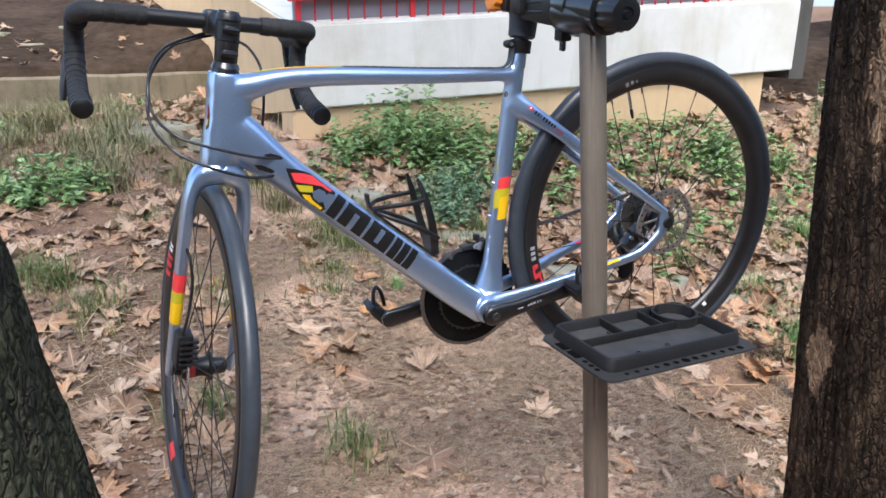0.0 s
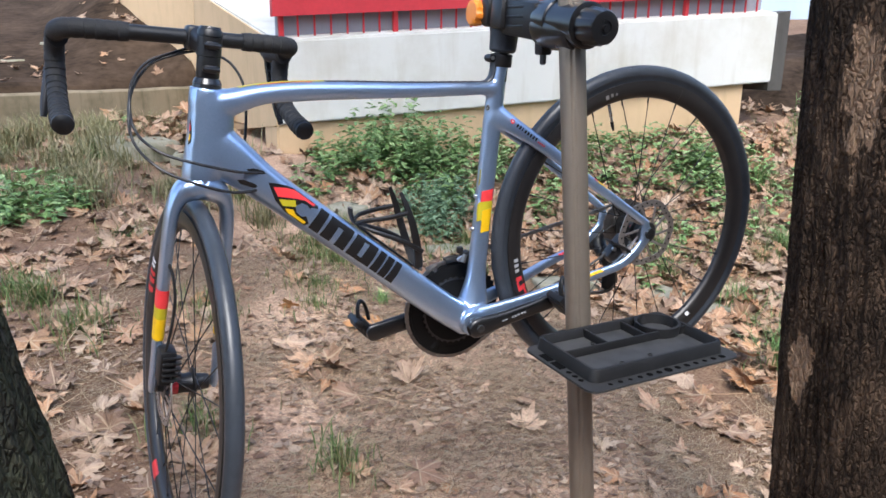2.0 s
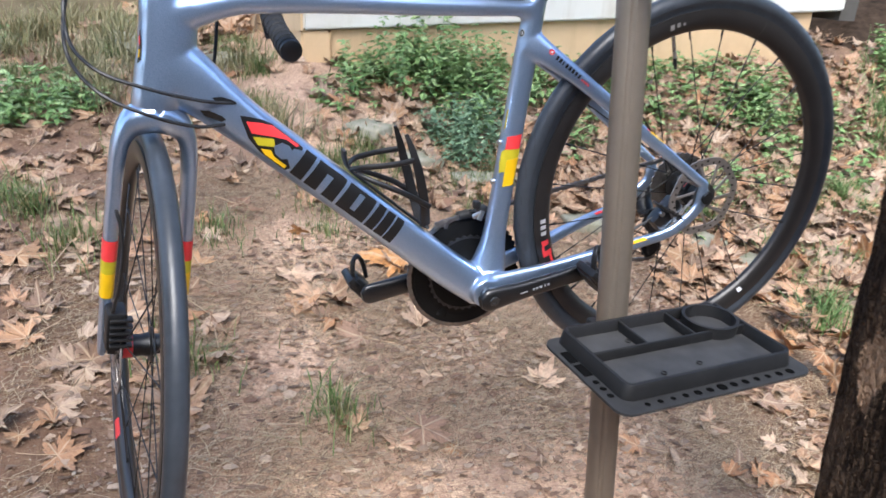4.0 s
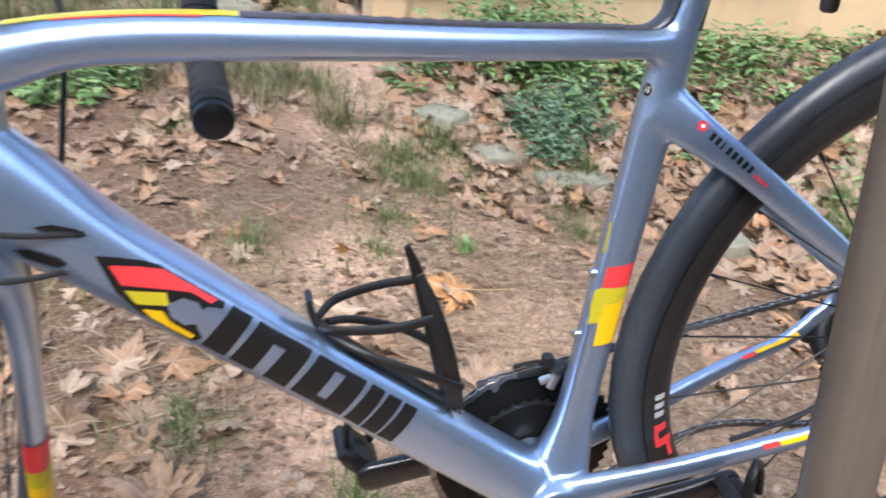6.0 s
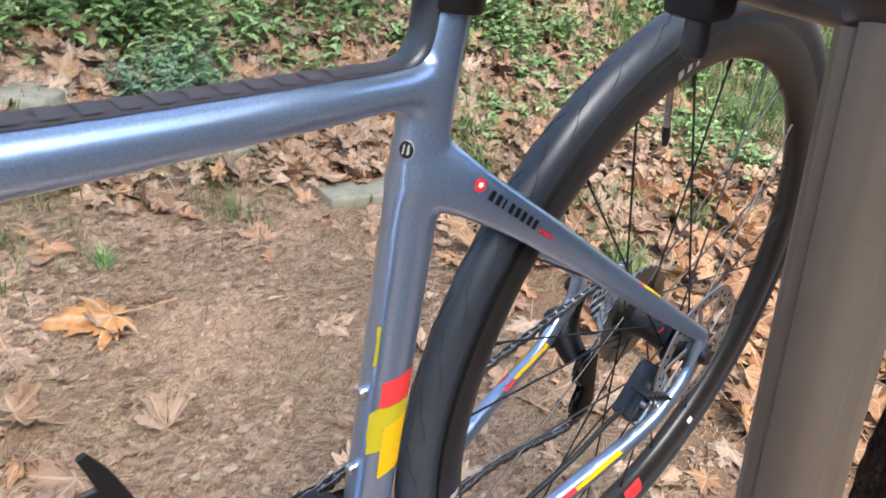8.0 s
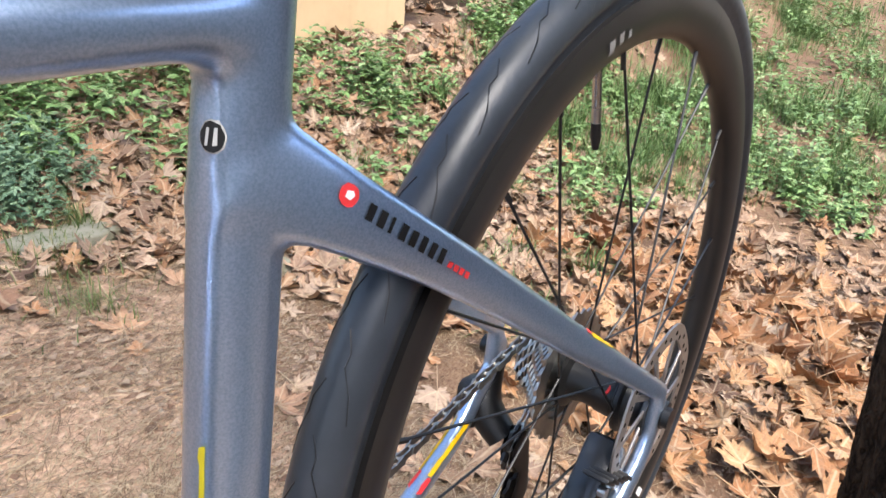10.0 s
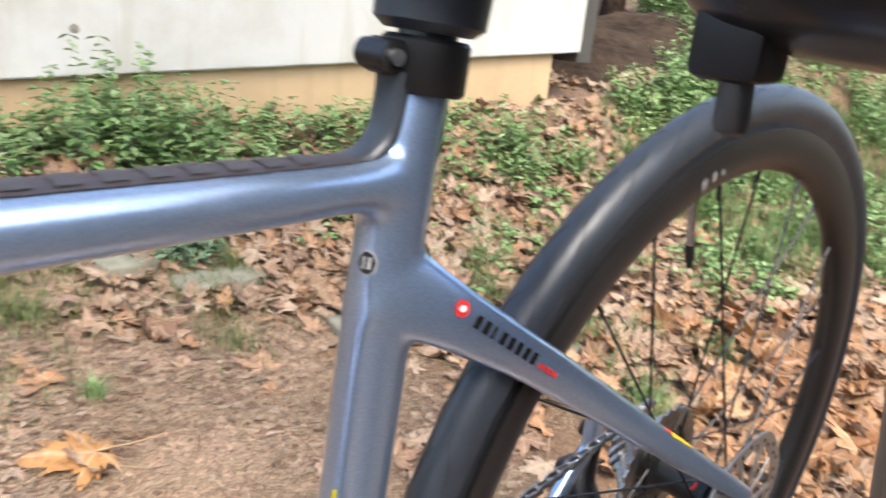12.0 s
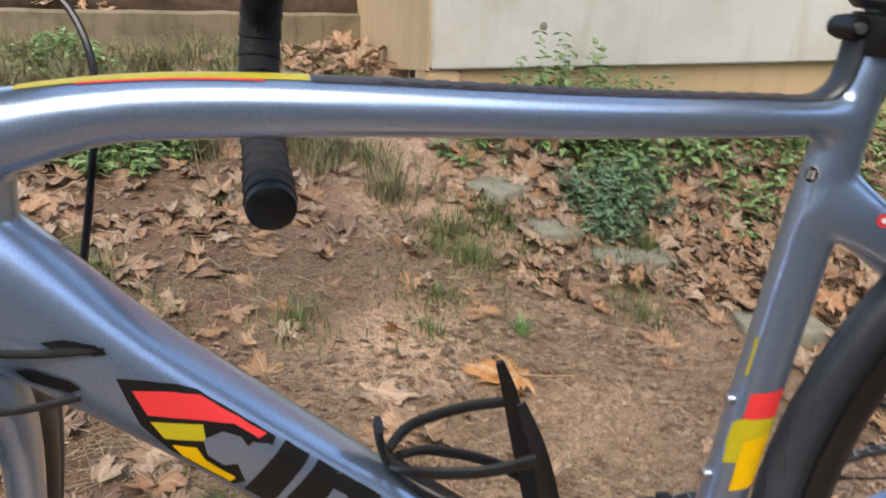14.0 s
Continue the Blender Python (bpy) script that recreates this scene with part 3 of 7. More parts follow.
    for k in range(count):
        a = math.tau * (k + 0.5) / count + spin
        s = -1 if k % 2 else 1
        lead = 1 if (k // 2) % 2 else -1
        hub_y = -0.033 if s < 0 else 0.016
        b = a + lead * 0.85
        bm = rod(bmesh.new(), (0.0245 * math.cos(b), hub_y, 0.0245 * math.sin(b)), (0.277 * math.cos(a), 0.002 * s, 0.277 * math.sin(a)), 0.0010, 6)
        rod(bm, (0.263 * math.cos(a), 0.003 * s, 0.263 * math.sin(a)), (0.277 * math.cos(a), 0.002 * s, 0.277 * math.sin(a)), 0.0018, 6)
        part("spoke", bm, BLACK, rim)
    return rim


REAR = wheel("rear_wheel", Matrix.Translation(AXLE + Vector((0.0045, -0.0100, -0.0015))) @ pose(0, 0, 0, 0.67, 0, -0.45), BIKE, True, 0.13)


def rim_mark(rim, a0, a1, r0, r1, material, side=-1, label=""):
    """A printed patch on the rim's flank."""
    prof = [(r, y) for r, y in rim_profile() if y < 0]
    rs = [r0 + (r1 - r0) * k / 5 for k in range(6)]
    ys = [float(np.interp(r, [p[0] for p in prof[::-1]], [p[1] for p in prof[::-1]])) for r in rs]
    bm = bmesh.new()
    n = max(2, int(abs(a1 - a0) / 1.2))
    grid = [[bm.verts.new((r * math.cos(radians(a0 + (a1 - a0) * k / n)), (y - 0.0007) * -side, r * math.sin(radians(a0 + (a1 - a0) * k / n)))) for r, y in zip(rs, ys)] for k in range(n + 1)]
    for a, b in zip(grid, grid[1:]):
        for i in range(5):
            bm.faces.new((a[i], a[i + 1], b[i + 1], b[i]))
    return part("rim_mark", bm, material, rim, label)


def valve(rim, ang):
    a = radians(ang)
    v = Vector((math.cos(a), 0, math.sin(a)))
    st = part("valve_stem", rod(bmesh.new(), v * 0.276, v * 0.236, 0.0030, 12), STEEL, rim, "silver valve stem")
    part("valve_cap", sweep(bmesh.new(), [(v * 0.238, 0.0034, 0.0034), (v * 0.228, 0.0036, 0.0036), (v * 0.219, 0.0022, 0.0022)], 12), BLACK, st)
STEER_AT, TURN = Vector((-0.430, 0, 0.393)), radians(84.7)
UP = Vector((0.314, 0, 0.9494)).normalized()
AHEAD = (Vector((-UP.z, 0, UP.x)) * math.cos(TURN) + Vector((0, 1, 0)) * math.sin(TURN)).normalized()
RIGHT = AHEAD.cross(UP)
STEER = Matrix.Translation(STEER_AT) @ Matrix((RIGHT, AHEAD, UP)).transposed().to_4x4()
DROP, RAKE = 0.366, 0.046


def leg_stations(s):
    return smooth_stations([((0.0, -0.002, 0.0), 0.030, 0.022, 2.4), ((0.024 * s, -0.002, -0.008), 0.024, 0.020, 2.4), ((0.040 * s, -0.001, -0.030), 0.0195, 0.0125, 2.5), ((0.0462 * s, 0.003, -0.075), 0.0185, 0.0105, 2.6), ((0.0500 * s, 0.016, -0.20), 0.0160, 0.0095, 2.6), ((0.0525 * s, 0.034, -0.32), 0.0125, 0.0080, 2.5), ((0.0535 * s, RAKE, -DROP), 0.0115, 0.0065, 2.4), ((0.0535 * s, RAKE + 0.001, -DROP - 0.013), 0.008, 0.005, 2.2)])


def build_fork():
    bm = bmesh.new()
    for s in (-1, 1):
        sweep(bm, leg_stations(s), 18, (1, 0, 0))
    sweep(bm, [((0, 0, -0.012), 0.026, 0.026), ((0, 0, 0.002), 0.0295, 0.0265), ((0, 0, 0.0045), 0.0295, 0.0265)], 28, (1, 0, 0))
    bmesh.ops.recalc_face_normals(bm, faces=bm.faces)
    ob = part("fork", bm, PAINT, BIKE, "silver-blue carbon fork turned sideways", at=STEER)
    re = ob.modifiers.new("blend", "REMESH")
    re.mode, re.voxel_size, re.use_smooth_shade = "VOXEL", 0.0024, True
    sm = ob.modifiers.new("fillet", "SMOOTH")
    sm.factor, sm.iterations = 0.5, 6
    return ob


FORK = build_fork()
FRONT = wheel("front_wheel", STEER @ Matrix.Translation((0, RAKE, -DROP)) @ Matrix(((0, 1, 0), (-1, 0, 0), (0, 0, 1))).to_4x4(), BIKE, False, 0.4)


def bar_half(s):
    return [(0.0, 0, 0), (0.09 * s, 0, 0), (0.145 * s, 0.0, 0), (0.172 * s, 0.008, -0.001), (0.184 * s, 0.035, -0.004), (0.187 * s, 0.070, -0.012), (0.188 * s, 0.092, -0.040), (0.188 * s, 0.086, -0.080), (0.189 * s, 0.052, -0.112), (0.190 * s, 0.0, -0.132), (0.190 * s, -0.045, -0.142)]


def build_cockpit():
    stem = part("stem", sweep(bmesh.new(), [((0, 0, 0.172), 0.0170, 0.0170), ((0, 0, 0.175), 0.0180, 0.0180), ((0, 0, 0.204), 0.0182, 0.0182), ((0, 0, 0.2045), 0.0172, 0.0172), ((0, 0, 0.2055), 0.0172, 0.0172), ((0, 0, 0.206), 0.0190, 0.0190), ((0, 0, 0.234), 0.0190, 0.0190), ((0, 0, 0.2345), 0.0175, 0.0175), ((0, 0, 0.2355), 0.0175, 0.0175), ((0, 0, 0.236), 0.0192, 0.0192), ((0, 0, 0.244), 0.0188, 0.0188), ((0, 0, 0.247), 0.0165, 0.0165)], 28, (1, 0, 0)), BLACK, BIKE, "matt black stem", at=STEER)
    bm = bmesh.new()
    sweep(bm, smooth_stations([((0, 0.010, 0.214), 0.019, 0.016, 3), ((0, 0.04, 0.222), 0.0165, 0.015, 3), ((0, 0.068, 0.231), 0.0205, 0.019, 3)]), 18, (1, 0, 0))
    box(bm, (0, 0.076, 0.231), (0.044, 0.036, 0.040), 0.008)
    for x in (-0.014, 0.014):
        for z in (0.216, 0.246):
            rod(bm, (x, 0.08, z), (x, 0.0975, z), 0.0032, 10)
    part("stem_arm", bm, BLACK, stem)
    part("top_cap", sweep(bmesh.new(), [((0, 0, 0.2475), 0.0165, 0.0165), ((0, 0, 0.2505), 0.0155, 0.0155), ((0, 0, 0.2505), 0.006, 0.006), ((0, 0, 0.2485), 0.0055, 0.0055)], 24, (1, 0, 0)), GLOSS, stem)
    for z0, z1 in ((0.1565, 0.1625), (0.1632, 0.1715)):
        part("spacer", sweep(bmesh.new(), [((0, 0, z0), 0.0235, 0.0225), ((0, 0, z1), 0.0190 if z1 > 0.17 else 0.0225, 0.0190 if z1 > 0.17 else 0.0215)], 28, (1, 0, 0)), GLOSS, stem)
    for z in (0.186, 0.222):
        bm = bmesh.new()
        box(bm, (0.0, -0.0195, z), (0.020, 0.008, 0.012), 0.003)
        rod(bm, (-0.013, -0.0205, z), (0.013, -0.0205, z), 0.0036, 12)
        part("stem_bolt", bm, GLOSS, stem)
    centre = Vector((-0.018, 0.076, 0.231))
    at = STEER @ Matrix.Translation(centre) @ pose(0, 0, 0, 0, -3, 0)
    bar = part("handlebar", sweep(bmesh.new(), [(p, 0.0125, 0.0125) for p in curve_points([(-0.15, 0, 0), (-0.06, 0, 0), (-0.03, 0, 0), (0.03, 0, 0), (0.06, 0, 0), (0.15, 0, 0)], 4)], 16, (0, 0, 1)), BLACK, BIKE, "black drop handlebar turned sideways", at=at)
    for s in (-1, 1):
        pts = curve_points([Vector(p) for p in bar_half(s)][1:], 10)
        # tape, wound in overlapping turns
        bm = bmesh.new()
        total, st = 0.0, []
        for i, p in enumerate(pts):
            total += (p - pts[i - 1]).length if i else 0
            st.append((p, total))
        fine = []
        for (p, l0), (q, l1) in zip(st, st[1:]):
            for k in range(4):
                f = k / 4
                l = l0 + (l1 - l0) * f
                r = 0.0148 + 0.0012 * ((l / 0.0155) % 1.0) + (0.0012 if l > total * 0.9 else 0)
                fine.append((p.lerp(q, f), r, r))
        sweep(bm, fine, 16, (0.9 * s, 0.05, 0.1))
        part("bar_tape", bm, TAPE, bar, "black wrapped handlebar tape")
        end = pts[-1]
        d = (pts[-1] - pts[-3]).normalized()
        part("end_plug", sweep(bmesh.new(), [(end - d * 0.002, 0.0165, 0.0165), (end + d * 0.003, 0.0160, 0.0160), (end + d * 0.006, 0.011, 0.011), (end + d * 0.007, 0.004, 0.004)], 16, (0.9 * s, 0.05, 0.1)), BLACK, bar)
        hood = part("brake_hood", sweep(bmesh.new(), smooth_stations([((0.185 * s, 0.062, -0.014), 0.019, 0.0165), ((0.184 * s, 0.095, -0.014), 0.0200, 0.0165), ((0.182 * s, 0.125, -0.018), 0.0165, 0.0160), ((0.181 * s, 0.150, -0.012), 0.0145, 0.0145), ((0.181 * s, 0.162, -0.002), 0.0115, 0.0120), ((0.181 * s, 0.166, 0.004), 0.005, 0.005)]), 18, (1, 0, 0)), TAPE, bar, "black rubber brake hood")
        part("brake_lever", sweep(bmesh.new(), smooth_stations([((0.183 * s, 0.150, -0.012), 0.008, 0.007), ((0.186 * s, 0.160, -0.025), 0.006, 0.008), ((0.193 * s, 0.152, -0.075), 0.0055, 0.009), ((0.202 * s, 0.138, -0.125), 0.004, 0.008), ((0.206 * s, 0.130, -0.150), 0.002, 0.005)]), 14, (1, 0, 0)), GLOSS, hood, "glossy black brake lever")
    # cables and hoses
    runs = [
        [(-0.372, 0.090, 0.602), (-0.408, 0.085, 0.600), (-0.455, 0.075, 0.592), (-0.490, 0.040, 0.560), (-0.503, 0.000, 0.505), (-0.480, -0.040, 0.468), (-0.432, -0.048, 0.438), (-0.372, -0.036, 0.407), (-0.330, -0.025, 0.393)],
        [(-0.372, 0.090, 0.596), (-0.405, 0.085, 0.596), (-0.450, 0.080, 0.588), (-0.492, 0.050, 0.550), (-0.510, 0.005, 0.490), (-0.488, -0.040, 0.445), (-0.444, -0.052, 0.410), (-0.390, -0.040, 0.378), (-0.350, -0.026, 0.368)],
        [(-0.345, 0.085, 0.585), (-0.322, 0.080, 0.565), (-0.314, 0.060, 0.525), (-0.330, 0.040, 0.465), (-0.355, 0.032, 0.400)],
    ]
    for k, run in enumerate(runs):
        part("brake_hose" if k else "gear_cable", cable(bmesh.new(), run, 0.0024), BLACK, bar, at=at.inverted())
    return bar


build_cockpit()


def build_post():
    d = Vector((0.277, 0, 0.961)).normalized()
    base = Vector((0.1475, 0, 0.474))
    post = part("seatpost", sweep(bmesh.new(), [(base - d * 0.03, 0.0135, 0.0135), (base + d * 0.19, 0.0135, 0.0135)], 24), GLOSS, BIKE, "black seatpost held in the clamp")
    bm = bmesh.new()
    sweep(bm, [(base - d * 0.004, 0.0185, 0.0185), (base - d * 0.002, 0.0200, 0.0200), (base + d * 0.018, 0.0200, 0.0200), (base + d * 0.020, 0.0180, 0.0180)], 28)
    box(bm, base + d * 0.010 + Vector((-0.021, 0, 0.006)), (0.016, 0.018, 0.015), 0.004, pose(0, 0, 0, 0, 16, 0))
    rod(bm, base + d * 0.010 + Vector((-0.024, -0.010, 0.007)), base + d * 0.010 + Vector((-0.024, 0.010, 0.007)), 0.0065, 14)
    col = part("seat_collar", bm, BLACK, post, "black seat clamp collar")
    part("clamp_bolt", rod(bmesh.new(), base + d * 0.010 + Vector((-0.024, -0.0125, 0.007)), base + d * 0.010 + Vector((-0.024, -0.0095, 0.007)), 0.0035, 12), STEEL, col)
    return post


build_post()


def gear(bm, teeth, radius, inner, y0, y1, depth=0.004, around=0.0):
    """A toothed ring."""
    n = teeth * 4
    rows = []
    for y in (y0, y1):
        outer = []
        for k in range(n):
            r = radius + (depth * (0.5 if k % 4 in (0, 2) else (1.0 if k % 4 == 1 else 0.0)) - depth / 2)
            a = math.tau * k / n + around
            outer.append(bm.verts.new((r * math.cos(a), y, r * math.sin(a))))
        rows.append((outer, [bm.verts.new((inner * math.cos(math.tau * k / n), y, inner * math.sin(math.tau * k / n))) for k in range(n)]))
    (o0, i0), (o1, i1) = rows
    for k in range(n):
        j = (k + 1) % n
        bm.faces.new((i0[k], i0[j], o0[j], o0[k]))
        bm.faces.new((i1[j], i1[k], o1[k], o1[j]))
        bm.faces.new((o0[k], o0[j], o1[j], o1[k]))
        bm.faces.new((i0[j], i0[k], i1[k], i1[j]))
    return bm


def build_drivetrain():
    # crankset, arms level with the bicycle
    ang = radians(1.5)
    d = Vector((math.cos(ang), 0, math.sin(ang)))
    right = bmesh.new()
    sweep(right, smooth_stations([((0, 0.070, 0), 0.019, 0.009, 2.6), (-d * 0.06 + Vector((0, 0.072, 0)), 0.0185, 0.0090, 2.8), (-d * 0.13 + Vector((0, 0.076, 0)), 0.0175, 0.0085, 2.8), (-d * 0.172 + Vector((0, 0.077, 0)), 0.0180, 0.0065, 2.4), (-d * 0.184 + Vector((0, 0.077, 0)), 0.008, 0.0055, 2.2)]), 18)
    rod(right, (0, -0.055, 0), (0, 0.075, 0), 0.013, 20)
    crank = part("right_crank", right, GLOSS, BIKE, "glossy black crank arm", at=Matrix.Translation(BB))
    big = bmesh.new()
    gear(big, 50, 0.1025, 0.083, 0.050, 0.0535, 0.0045)
    lathe(big, [(0.083, 0.0485), (0.095, 0.0485), (0.095, 0.0550), (0.083, 0.0550)], 72, closed=True)
    lathe(big, [(0.046, 0.0485), (0.084, 0.0490), (0.084, 0.0510), (0.046, 0.0505)], 72, closed=True)
    part("large_chainring", big, RINGBLACK, crank, "black toothed chainring")
    small = bmesh.new()
    gear(small, 34, 0.0700, 0.0655, 0.0425, 0.0455, 0.0045)
    part("small_chainring", small, DARKSTEEL, crank)
    part("ring_carrier", lathe(bmesh.new(), [(0.018, 0.0435), (0.066, 0.0430), (0.066, 0.0450), (0.018, 0.0455)], 48, closed=True), RINGBLACK, crank)
    bm = bmesh.new()
    for k in range(4):
        a = radians((38, 128, 232, 322)[k])
        v = Vector((math.cos(a), 0, math.sin(a)))
        sweep(bm, smooth_stations([(v * 0.012 + Vector((0, 0.060, 0)), 0.018, 0.006, 2.6), (v * 0.05 + Vector((0, 0.056, 0)), 0.012, 0.005, 2.6), (v * 0.092 + Vector((0, 0.051, 0)), 0.012, 0.0045, 2.6)]), 12)
    part("spider", bm, RINGBLACK, crank)
    # left arm
    left = bmesh.new()
    y0 = -0.062
    sweep(left, smooth_stations([(-d * 0.021 + Vector((0, y0, 0)), 0.010, 0.008, 2.3), (-d * 0.010 + Vector((0, y0, 0)), 0.019, 0.0095, 2.5), (d * 0.010 + Vector((0, y0, 0)), 0.0195, 0.0095, 2.6), (d * 0.055 + Vector((0, y0 - 0.002, -0.001)), 0.0150, 0.0085, 3), (d * 0.12 + Vector((0, y0 - 0.007, 0)), 0.0142, 0.0075, 3), (d * 0.168 + Vector((0, y0 - 0.009, 0.0)), 0.0150, 0.0065, 2.6), (d * 0.180 + Vector((0, y0 - 0.009, 0)), 0.009, 0.0055, 2.2)]), 18)
    lc = part("left_crank", left, GLOSS, BIKE, "glossy black crank arm with grey printed marks", at=Matrix.Translation(BB))
    part("crank_bolt", lathe(bmesh.new(), [(0.0, y0 - 0.0098), (0.003, y0 - 0.0098), (0.0032, y0 - 0.0115), (0.0075, y0 - 0.0115), (0.0085, y0 - 0.009)], 20), DARKSTEEL, lc)
    # printed marks as bars
    grey = plain("mark_grey", (0.30, 0.31, 0.33), 0.5)
    for k, (x, w) in enumerate(((0.052, 0.012), (0.070, 0.003), (0.076, 0.004), (0.083, 0.005), (0.091, 0.003), (0.097, 0.004))):
        bm = bmesh.new()
        box(bm, d * x + Vector((0, y0 - 0.0129, 0.0005)), (w, 0.0008, 0.0020 if k == 0 else 0.0040), 0, pose(0, 0, 0, 0, -1.5, 0))
        part("printed_mark", bm, grey, lc)
    for arm, sgn in ((crank, 1), (lc, -1)):
        e = (-d if sgn > 0 else d) * 0.172
        y = 0.077 if sgn > 0 else -0.071
        bm = rod(bmesh.new(), e + Vector((0, y, 0)), e + Vector((0, y + 0.062 * sgn, 0)), 0.0085, 14)
        mid = e + Vector((-0.006, y + 0.038 * sgn, 0.004))
        box(bm, mid, (0.046, 0.048, 0.026), 0.007, pose(0, 0, 0, 0, 58, 0))
        box(bm, mid + Vector((-0.012, 0, 0.016)), (0.022, 0.052, 0.014), 0.004, pose(0, 0, 0, 0, 58, 0))
        ped = part("pedal", bm, BLACK, arm, "black clip-in road pedal")
        loop = [mid + Vector((0.004 + q * 0.0135, q * 0.010, h)) for q, h in ((-1, 0.006), (-0.92, 0.030), (-0.55, 0.048), (0, 0.054), (0.55, 0.048), (0.92, 0.030), (1, 0.006))]
        part("toe_hook", sweep(bmesh.new(), [(p, 0.0055, 0.0040) for p in curve_points(loop, 5)], 10, (1, 0.1, 0)), BLACK, ped)
    # cassette
    bm = bmesh.new()
    for k in range(11):
        t = (11, 12, 13, 14, 15, 17, 19, 21, 23, 25, 28)[k]
        y = 0.0565 - k * 0.0037
        gear(bm, t, t * 0.00202, max(0.012, t * 0.00202 - 0.016), y - 0.0009, y + 0.0009, 0.0036)
    lathe(bm, [(0.010, 0.018), (0.0175, 0.018), (0.0175, 0.060), (0.010, 0.060)], 24)
    part("cassette", bm, CHAIN, REAR, "steel cassette of toothed sprockets")
    # chain: links along the loop
    yr, yf = 0.0380, 0.0520
    r1, r2 = 0.104, 0.0385
    pts = []
    dv = AXLE - BB
    base = math.atan2(dv.z, dv.x)
    off = math.acos((r1 - r2) / dv.length)
    for k in range(41):
        a = base + off + (math.tau - 2 * off) * k / 40
        pts.append(Vector((BB.x + r1 * math.cos(a), yf, BB.z + r1 * math.sin(a))))
    # lower run to the derailleur, round the pulleys and over the sprocket
    pts += [Vector((AXLE.x + q[0], q[1], AXLE.z + q[2])) for q in ((-0.20, 0.047, -0.118), (-0.054, 0.0405, -0.156), (-0.014, 0.042, -0.150), (-0.008, 0.042, -0.125), (-0.034, 0.042, -0.096), (-0.038, 0.042, -0.080), (-0.012, 0.040, -0.056), (0.026, 0.038, -0.032))]
    for k in range(14):
        a = radians(-35) + (base + off - radians(-35)) * k / 13
        pts.append(Vector((AXLE.x + r2 * math.cos(a), yr, AXLE.z + r2 * math.sin(a))))
    loop = curve_points(pts, 6, True)
    length = [0.0]
    for a, b in zip(loop, loop[1:] + loop[:1]):
        length.append(length[-1] + (b - a).length)
    n = int(round(length[-1] / 0.0127))
    where, i = [], 0
    for k in range(n):
        want = length[-1] * k / n
        while length[i + 1] < want:
            i += 1
        where.append(loop[i].lerp(loop[(i + 1) % len(loop)], (want - length[i]) / (length[i + 1] - length[i])))
    bm = bmesh.new()
    for k in range(n):
        a, b = where[k], where[(k + 1) % n]
        t = (b - a).normalized()
        upv = t.cross(Vector((0, 1, 0))).normalized()
        for s in (-1, 1):
            y = (0.0030 if k % 2 else 0.0019) * s
            ring = []
            for yy in (y - 0.0005, y + 0.0005):
                r = []
                for q, h in ((-0.0035, 0.0), (-0.001, 0.0038), (0.0063, 0.0026), (0.0137, 0.0038), (0.0162, 0.0), (0.0137, -0.0038), (0.0063, -0.0026), (-0.001, -0.0038)):
                    r.append(a + t * q + upv * h + Vector((0, yy, 0)))
                ring.append(r)
            skin(bm, ring)
        rod(bm, a + Vector((0, -0.0035, 0)), a + Vector((0, 0.0035, 0)), 0.0019, 6)
    bmesh.ops.recalc_face_normals(bm, faces=bm.faces)
    part("chain", bm, CHAIN, BIKE, "steel roller chain", smooth=False)
    # rear derailleur
    bm = bmesh.new()
    hang = AXLE + Vector((-0.004, 0.080, -0.028))
    sweep(bm, smooth_stations([(AXLE + Vector((0.003, 0.074, -0.010)), 0.008, 0.007), (hang, 0.013, 0.011), (hang + Vector((-0.016, -0.004, -0.024)), 0.018, 0.015), (hang + Vector((-0.022, -0.026, -0.046)), 0.016, 0.013)]), 14)
    box(bm, hang + Vector((-0.020, 0.006, -0.020)), (0.032, 0.024, 0.044), 0.007, pose(0, 0, 0, 0, 18, 0))
    der = part("rear_derailleur", bm, BLACK, BIKE, "black rear derailleur")
    bm = bmesh.new()
    p1, p2 = AXLE + Vector((-0.024, 0.042, -0.080)), AXLE + Vector((-0.026, 0.042, -0.138))
    for s in (-1, 1):
        sweep(bm, smooth_stations([(p1 + Vector((0.010, 0.006 * s, 0.014)), 0.008, 0.0012), (p1 + Vector((0, 0.006 * s, 0)), 0.015, 0.0013, 2.4), (p1.lerp(p2, 0.5) + Vector((0.006, 0.006 * s, 0)), 0.009, 0.0013, 2.4), (p2 + Vector((0, 0.006 * s, 0)), 0.015, 0.0013, 2.4), (p2 + Vector((0, 0.006 * s, -0.012)), 0.006, 0.0012)]), 12)
    part("derailleur_cage", bm, BLACK, der)
    for p in (p1, p2):
        part("jockey_wheel", gear(bmesh.new(), 11, 0.0215, 0.004, -0.0015, 0.0015, 0.004), BLACK, der, at=Matrix.Translation(p))
    # front derailleur
    bm = bmesh.new()
    fd = Vector((0.024, 0.028, 0.122))
    box(bm, fd + Vector((0.000, -0.004, 0.000)), (0.018, 0.018, 0.016), 0.004, pose(0, 0, 0, 0, -15, 0))
    box(bm, fd + Vector((-0.008, 0.000, 0.012)), (0.012, 0.012, 0.014), 0.003, pose(0, 0, 0, 0, 12, 0))
    fdo = part("front_derailleur", bm, BLACK, BIKE, "black and silver front derailleur")
    for y in (0.043, 0.056):
        st = [(BB + Vector((0.1085 * math.cos(a), y, 0.1085 * math.sin(a))), 0.0055, 0.0010, 3) for a in [radians(56 + 5 * k) for k in range(8)]]
        part("derailleur_plate", sweep(bmesh.new(), st, 8), DARKSTEEL, fdo)
